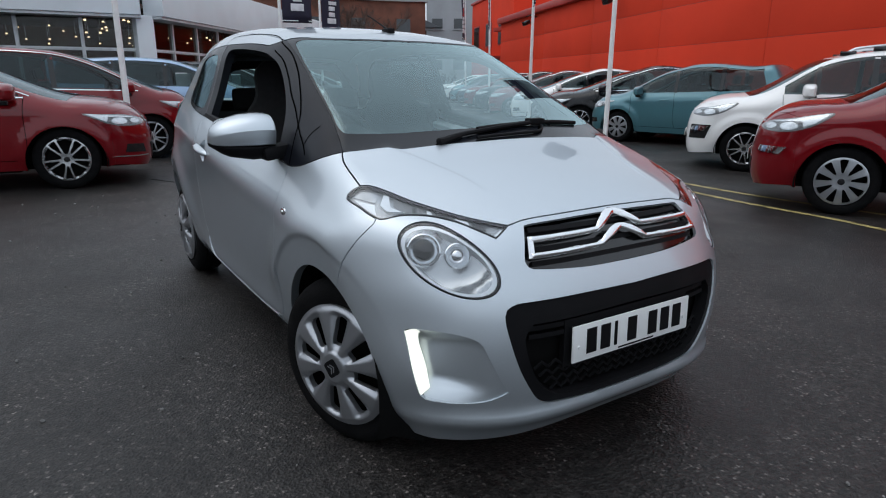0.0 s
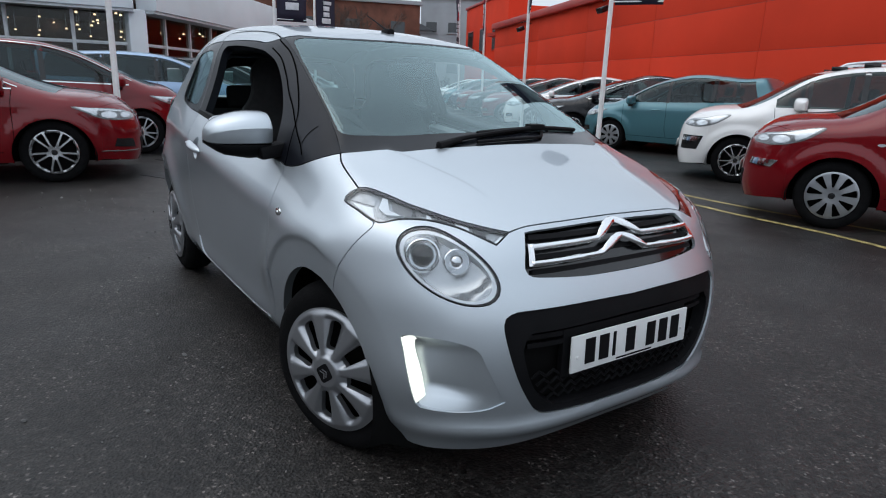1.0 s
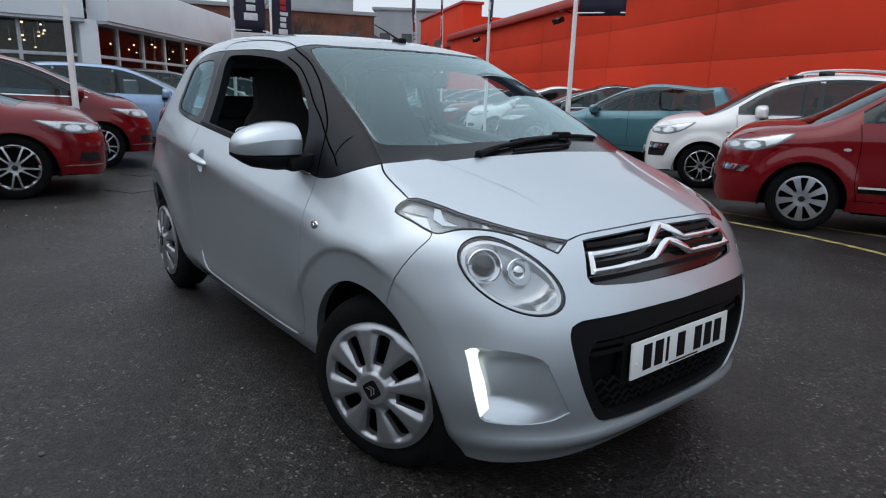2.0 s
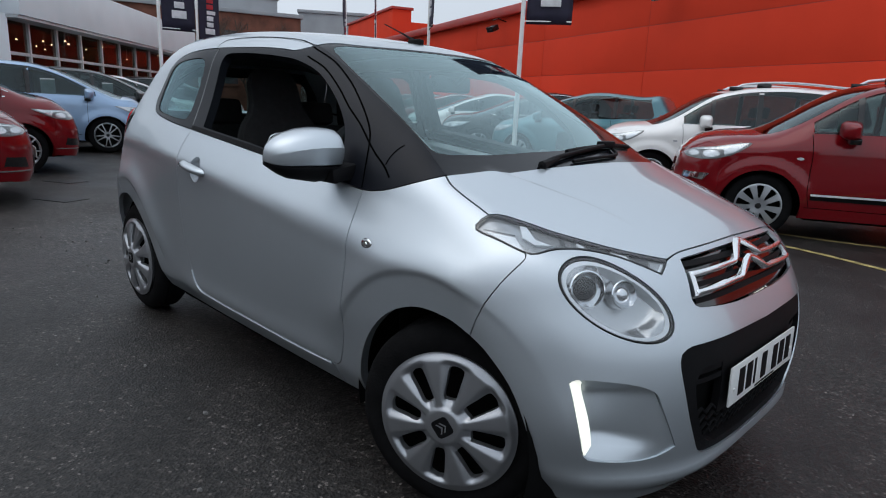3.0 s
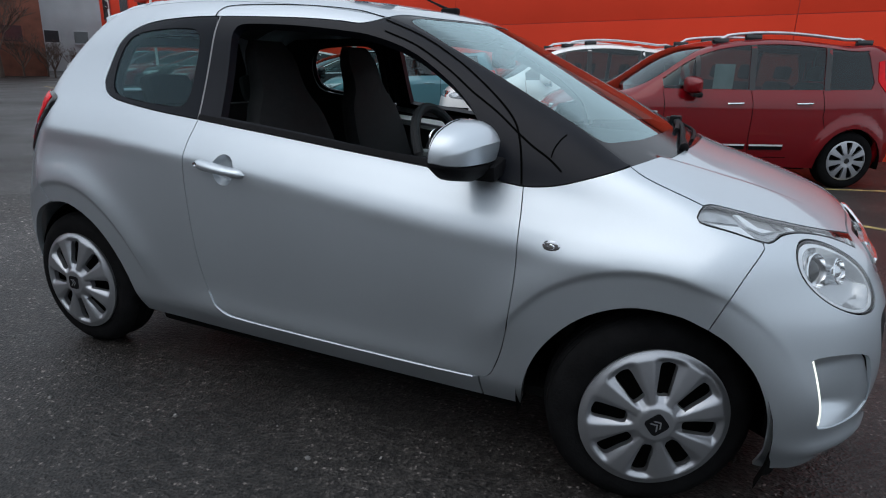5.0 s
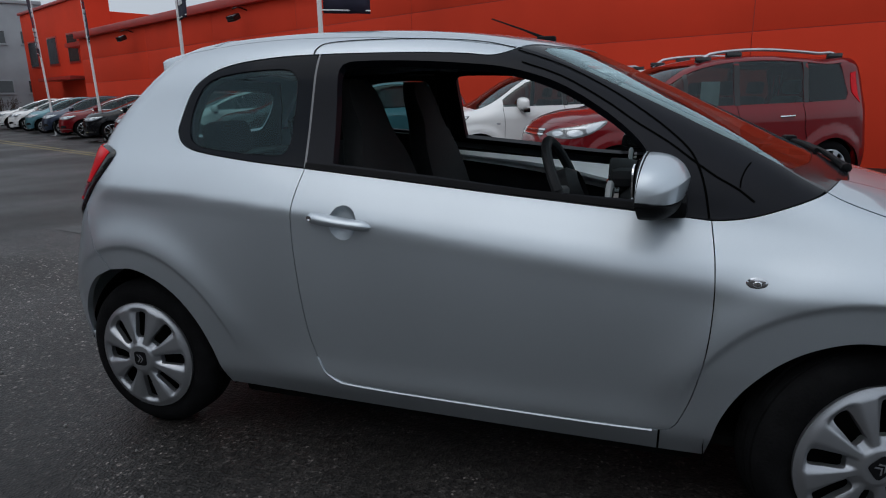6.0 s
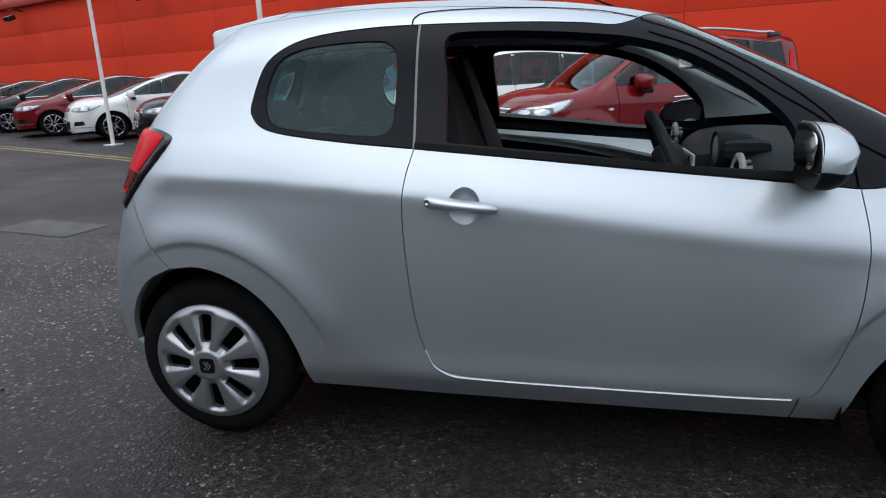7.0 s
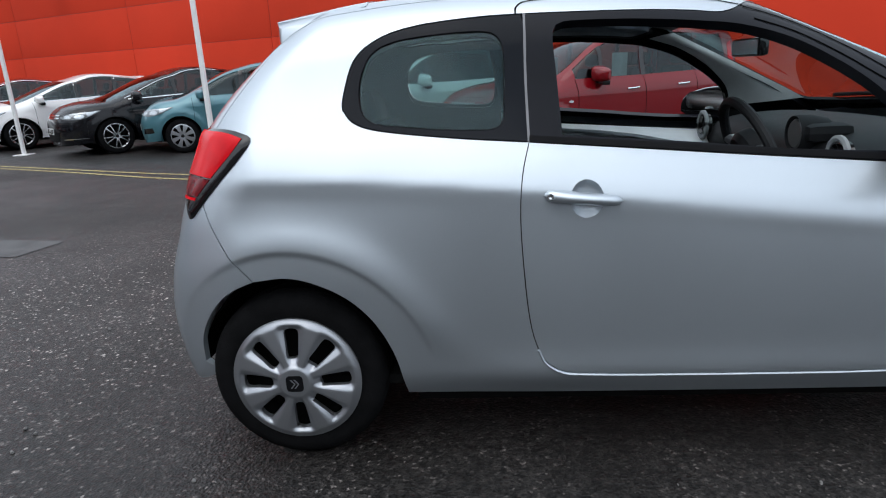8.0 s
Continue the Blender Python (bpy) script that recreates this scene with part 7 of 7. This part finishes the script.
def wing(name, turn, length, fascia_end):
    """One glazed side of the showroom, running from the corner."""
    at = pose(CX, CY, 0, 0, 0, turn)
    d = 1 if length > 0 else -1
    L = abs(length)
    lo, hi = (0, L) if d == 1 else (-L, 0)
    part("fascia", block(bmesh.new(), lo - 0.0, hi, -0.55, -0.05, 2.58, 3.55, 0.02), FASCIA, show, at=at)
    part("soffit", block(bmesh.new(), lo, hi, -0.5, 0.1, 2.52, 2.575), MULLION, show, at=at)
    n = int(L / 1.2)
    for i in range(n + 1):
        x = lo + (hi - lo) * i / n
        part("mullion", block(bmesh.new(), x - 0.035, x + 0.035, -0.06, 0.06, 0.0, 2.52, 0.006), MULLION, show, at=at)
    part("transom", block(bmesh.new(), lo, hi, -0.05, 0.05, 1.80, 1.87, 0.006), MULLION, show, at=at)
    part("plinth", block(bmesh.new(), lo, hi, -0.08, 0.08, 0.0, 0.25, 0.006), MULLION, show, at=at)
    for i in range(n):
        a, b = lo + (hi - lo) * i / n + 0.036, lo + (hi - lo) * (i + 1) / n - 0.036
        for z0, z1 in ((0.25, 1.80), (1.87, 2.52)):
            o = part("pane", block(bmesh.new(), a, b, -0.006, 0.006, z0, z1), SHOW_GLASS, show, at=at, smooth=0)
            o.visible_shadow = False
    part("back_wall", block(bmesh.new(), lo, hi, 7.0, 7.2, 0, 3.0), ROOM, show, at=at)
    part("room_floor", block(bmesh.new(), lo, hi, 0.1, 7.0, 0.0, 0.02), ROOM_FLOOR, show, at=at)
    part("room_ceiling", block(bmesh.new(), lo, hi, -0.05, 7.2, 2.75, 2.85), ROOM, show, at=at)
    far_end = hi - 0.1 if d == 1 else lo
    part("end_wall", block(bmesh.new(), far_end, far_end + 0.1, 0.1, 7.0, 0, 2.75), ROOM, show, at=at)
    rg = random.Random(3 + int(L))
    for i in range(int(L * 2.4)):
        x, y, z = rg.uniform(lo + 0.3, hi - 0.3), rg.uniform(0.6, 6.5), rg.uniform(2.2, 2.68)
        spot = part("spotlight", turned(bmesh.new(), [(0.0003, 0), (0.024, 0), (0.034, 0.04)], 10, at @ pose(x, y, z, -90, 0, 0)), GLOW, show)
        part("drop_rod", tube(bmesh.new(), [tuple(at @ Vector((x, y, z + 0.05))), tuple(at @ Vector((x, y, 2.76)))], 0.008, 4), MULLION, spot)
    part("roof_deck", block(bmesh.new(), lo, hi, -0.05, 9, 3.45, 3.55), FASCIA, show, at=at)


wing("long", 140.6, 12.6, True)
wing("short", 80.0, -14.0, False)
part("corner_pillar", block(bmesh.new(), -0.20, 0.20, -0.20, 0.20, 0, 2.60, 0.02), FASCIA, show, at=pose(CX, CY, 0, 0, 0, 100))

# distant brick blocks
BRICK = surface("brown_brick", (0.155, 0.060, 0.038), 0.85, vary=0.35, scale=1.4, bump=0.4, bump_scale=14)
SLATE = surface("grey_slate_roof", (0.10, 0.11, 0.12), 0.6, vary=0.25, scale=2)
CLAD_DARK = surface("dark_rendered_wall", (0.13, 0.12, 0.115), 0.7, vary=0.25, scale=0.8)
CLAD = surface("grey_cladding", (0.34, 0.36, 0.38), 0.5, vary=0.12, scale=0.6)


def far_block(name, label, at, w, d, h, wall_mat, rows, cols, roof=None):
    b = thing(name, label, "building", at, kind="structure")
    part("block_wall", block(bmesh.new(), 0, w, 0, d, 0, h, 0.03), wall_mat, b)
    part("parapet", block(bmesh.new(), -0.15, w + 0.15, -0.15, d + 0.15, h, h + 0.25, 0.02), CLAD, b)
    for j in range(rows):
        for i in range(cols):
            x, z = w * (i + 0.5) / cols, 1.2 + (h - 1.4) * (j + 0.25) / rows
            fr = part("window", block(bmesh.new(), x - 0.55, x + 0.55, -0.03, 0.1, z, z + 1.0, 0.01), wall_mat, b)
            part("pane", block(bmesh.new(), x - 0.48, x + 0.48, -0.035, 0.0, z + 0.07, z + 0.93), PANE, fr)
            part("sill", block(bmesh.new(), x - 0.6, x + 0.6, -0.10, 0.0, z - 0.08, z, 0.01), wall_mat, fr)
    if roof:
        bm = bmesh.new()
        prism(bm, [(-0.4, 0), (w + 0.4, 0), (w / 2, roof)], -0.4, d + 0.4, lambda a, c, q: (a, q, h + 0.25 + c))
        part("roof", bm, SLATE, b, smooth=0)
    return b
far_block("brick_block", "brown brick office block of two storeys with small windows", pose(-43, 2, 0, 0, 0, 70), 21.5, 12, 6.3, BRICK, 2, 7)
far_block("grey_block", "pale grey clad block rising behind the brick building", pose(-52, 18, 0, 0, 0, 66), 10.5, 10, 9.2, CLAD, 2, 4)
far_block("grey_house", "pale grey clad house with a flat overhanging roof", pose(-48.5, 30.2, 0, 0, 0, 53), 6.0, 8, 8.6, CLAD, 2, 3)
far_block("low_house", "low brown brick house with a slate roof beside a taller one", pose(-51, 27.0, 0, 0, 0, 53), 5.0, 8, 5.6, BRICK, 1, 2, 1.3)
# unseen plain block across the lot behind the viewer, added to darken car reflections
far_block("unseen_block", "unseen plain dark grey block added across the lot", pose(26, -27, 0, 0, 0, 165), 62, 10, 6.5, CLAD_DARK, 1, 14)


def bare_tree(x, y, height, seed):
    """A leafless winter tree: tapered trunk and forking limbs."""
    rg = random.Random(seed)
    t = thing("bare_tree", "leafless brown winter tree with many fine twigs", "tree", pose(x, y, 0))
    bark = surface("dark_bark", (0.07, 0.05, 0.04), 0.9, vary=0.3, scale=12, bump=0.5, bump_scale=40)
    trunk, twigs = bmesh.new(), bmesh.new()
    tube(trunk, [(0, 0, 0), (0.04, 0.02, height * 0.2), (0.0, 0.06, height * 0.42)], [0.13, 0.10, 0.075], 8)

    def limb(p, d, length, r, depth):
        q = p + d * length * 0.5 + Vector((rg.uniform(-1, 1), rg.uniform(-1, 1), rg.uniform(-0.3, 0.6))) * length * 0.08
        e = p + d * length
        tube(twigs, [p, q, e], [r, r * 0.8, r * 0.6], 4)
        if depth:
            for k in range(3 if depth > 1 else 4):
                n = (d + Vector((rg.uniform(-1, 1), rg.uniform(-1, 1), rg.uniform(-0.2, 0.7))) * 0.75).normalized()
                limb(p + d * length * rg.uniform(0.45, 1.0), n, length * rg.uniform(0.5, 0.75), r * 0.6, depth - 1)
    for k in range(7):
        a = k * 2.4
        limb(Vector((0, 0.05, height * rg.uniform(0.2, 0.42))), Vector((math.cos(a) * 0.6, math.sin(a) * 0.6, 0.9)).normalized(), height * 0.32, 0.055, 4)
    part("trunk", trunk, bark, t)
    part("crown", twigs, bark, t, "fine bare twigs")
    return t


old_tree = bare_tree(-31.0, 13.6, 5.6, 5)
young_tree = bare_tree(-33.5, 10.2, 5.2, 9)
# the same trees again along the brick building, and low bare shrubs at the end of the row
for src, x, y, turn, size in ((old_tree, -32.5, 16.6, 130, 0.95), (young_tree, -30.5, 11.6, 80, 0.9), (old_tree, -32.0, 8.4, 220, 1.0), (young_tree, -34.0, 18.6, 200, 0.85)):
    tagged(copy_thing(src, pose(x, y, 0, 0, 0, turn) @ Matrix.Scale(size, 4)), group="bare trees before the brick building")
for src, x, y, turn, size in ((young_tree, -33.2, 20.9, 40, 0.42), (old_tree, -34.4, 20.0, 160, 0.46), (young_tree, -33.6, 22.6, 260, 0.40), (old_tree, -35.4, 22.0, 310, 0.44)):
    shrub = tagged(copy_thing(src, pose(x, y, -0.25, 0, 0, turn) @ Matrix.Scale(size, 4)), "low leafless brown shrub at the edge of the asphalt", "shrub", "bare shrubs at the end of the row")
    shrub.name = "shrub"
for tree in (old_tree, young_tree):
    tagged(tree, group="bare trees before the brick building")
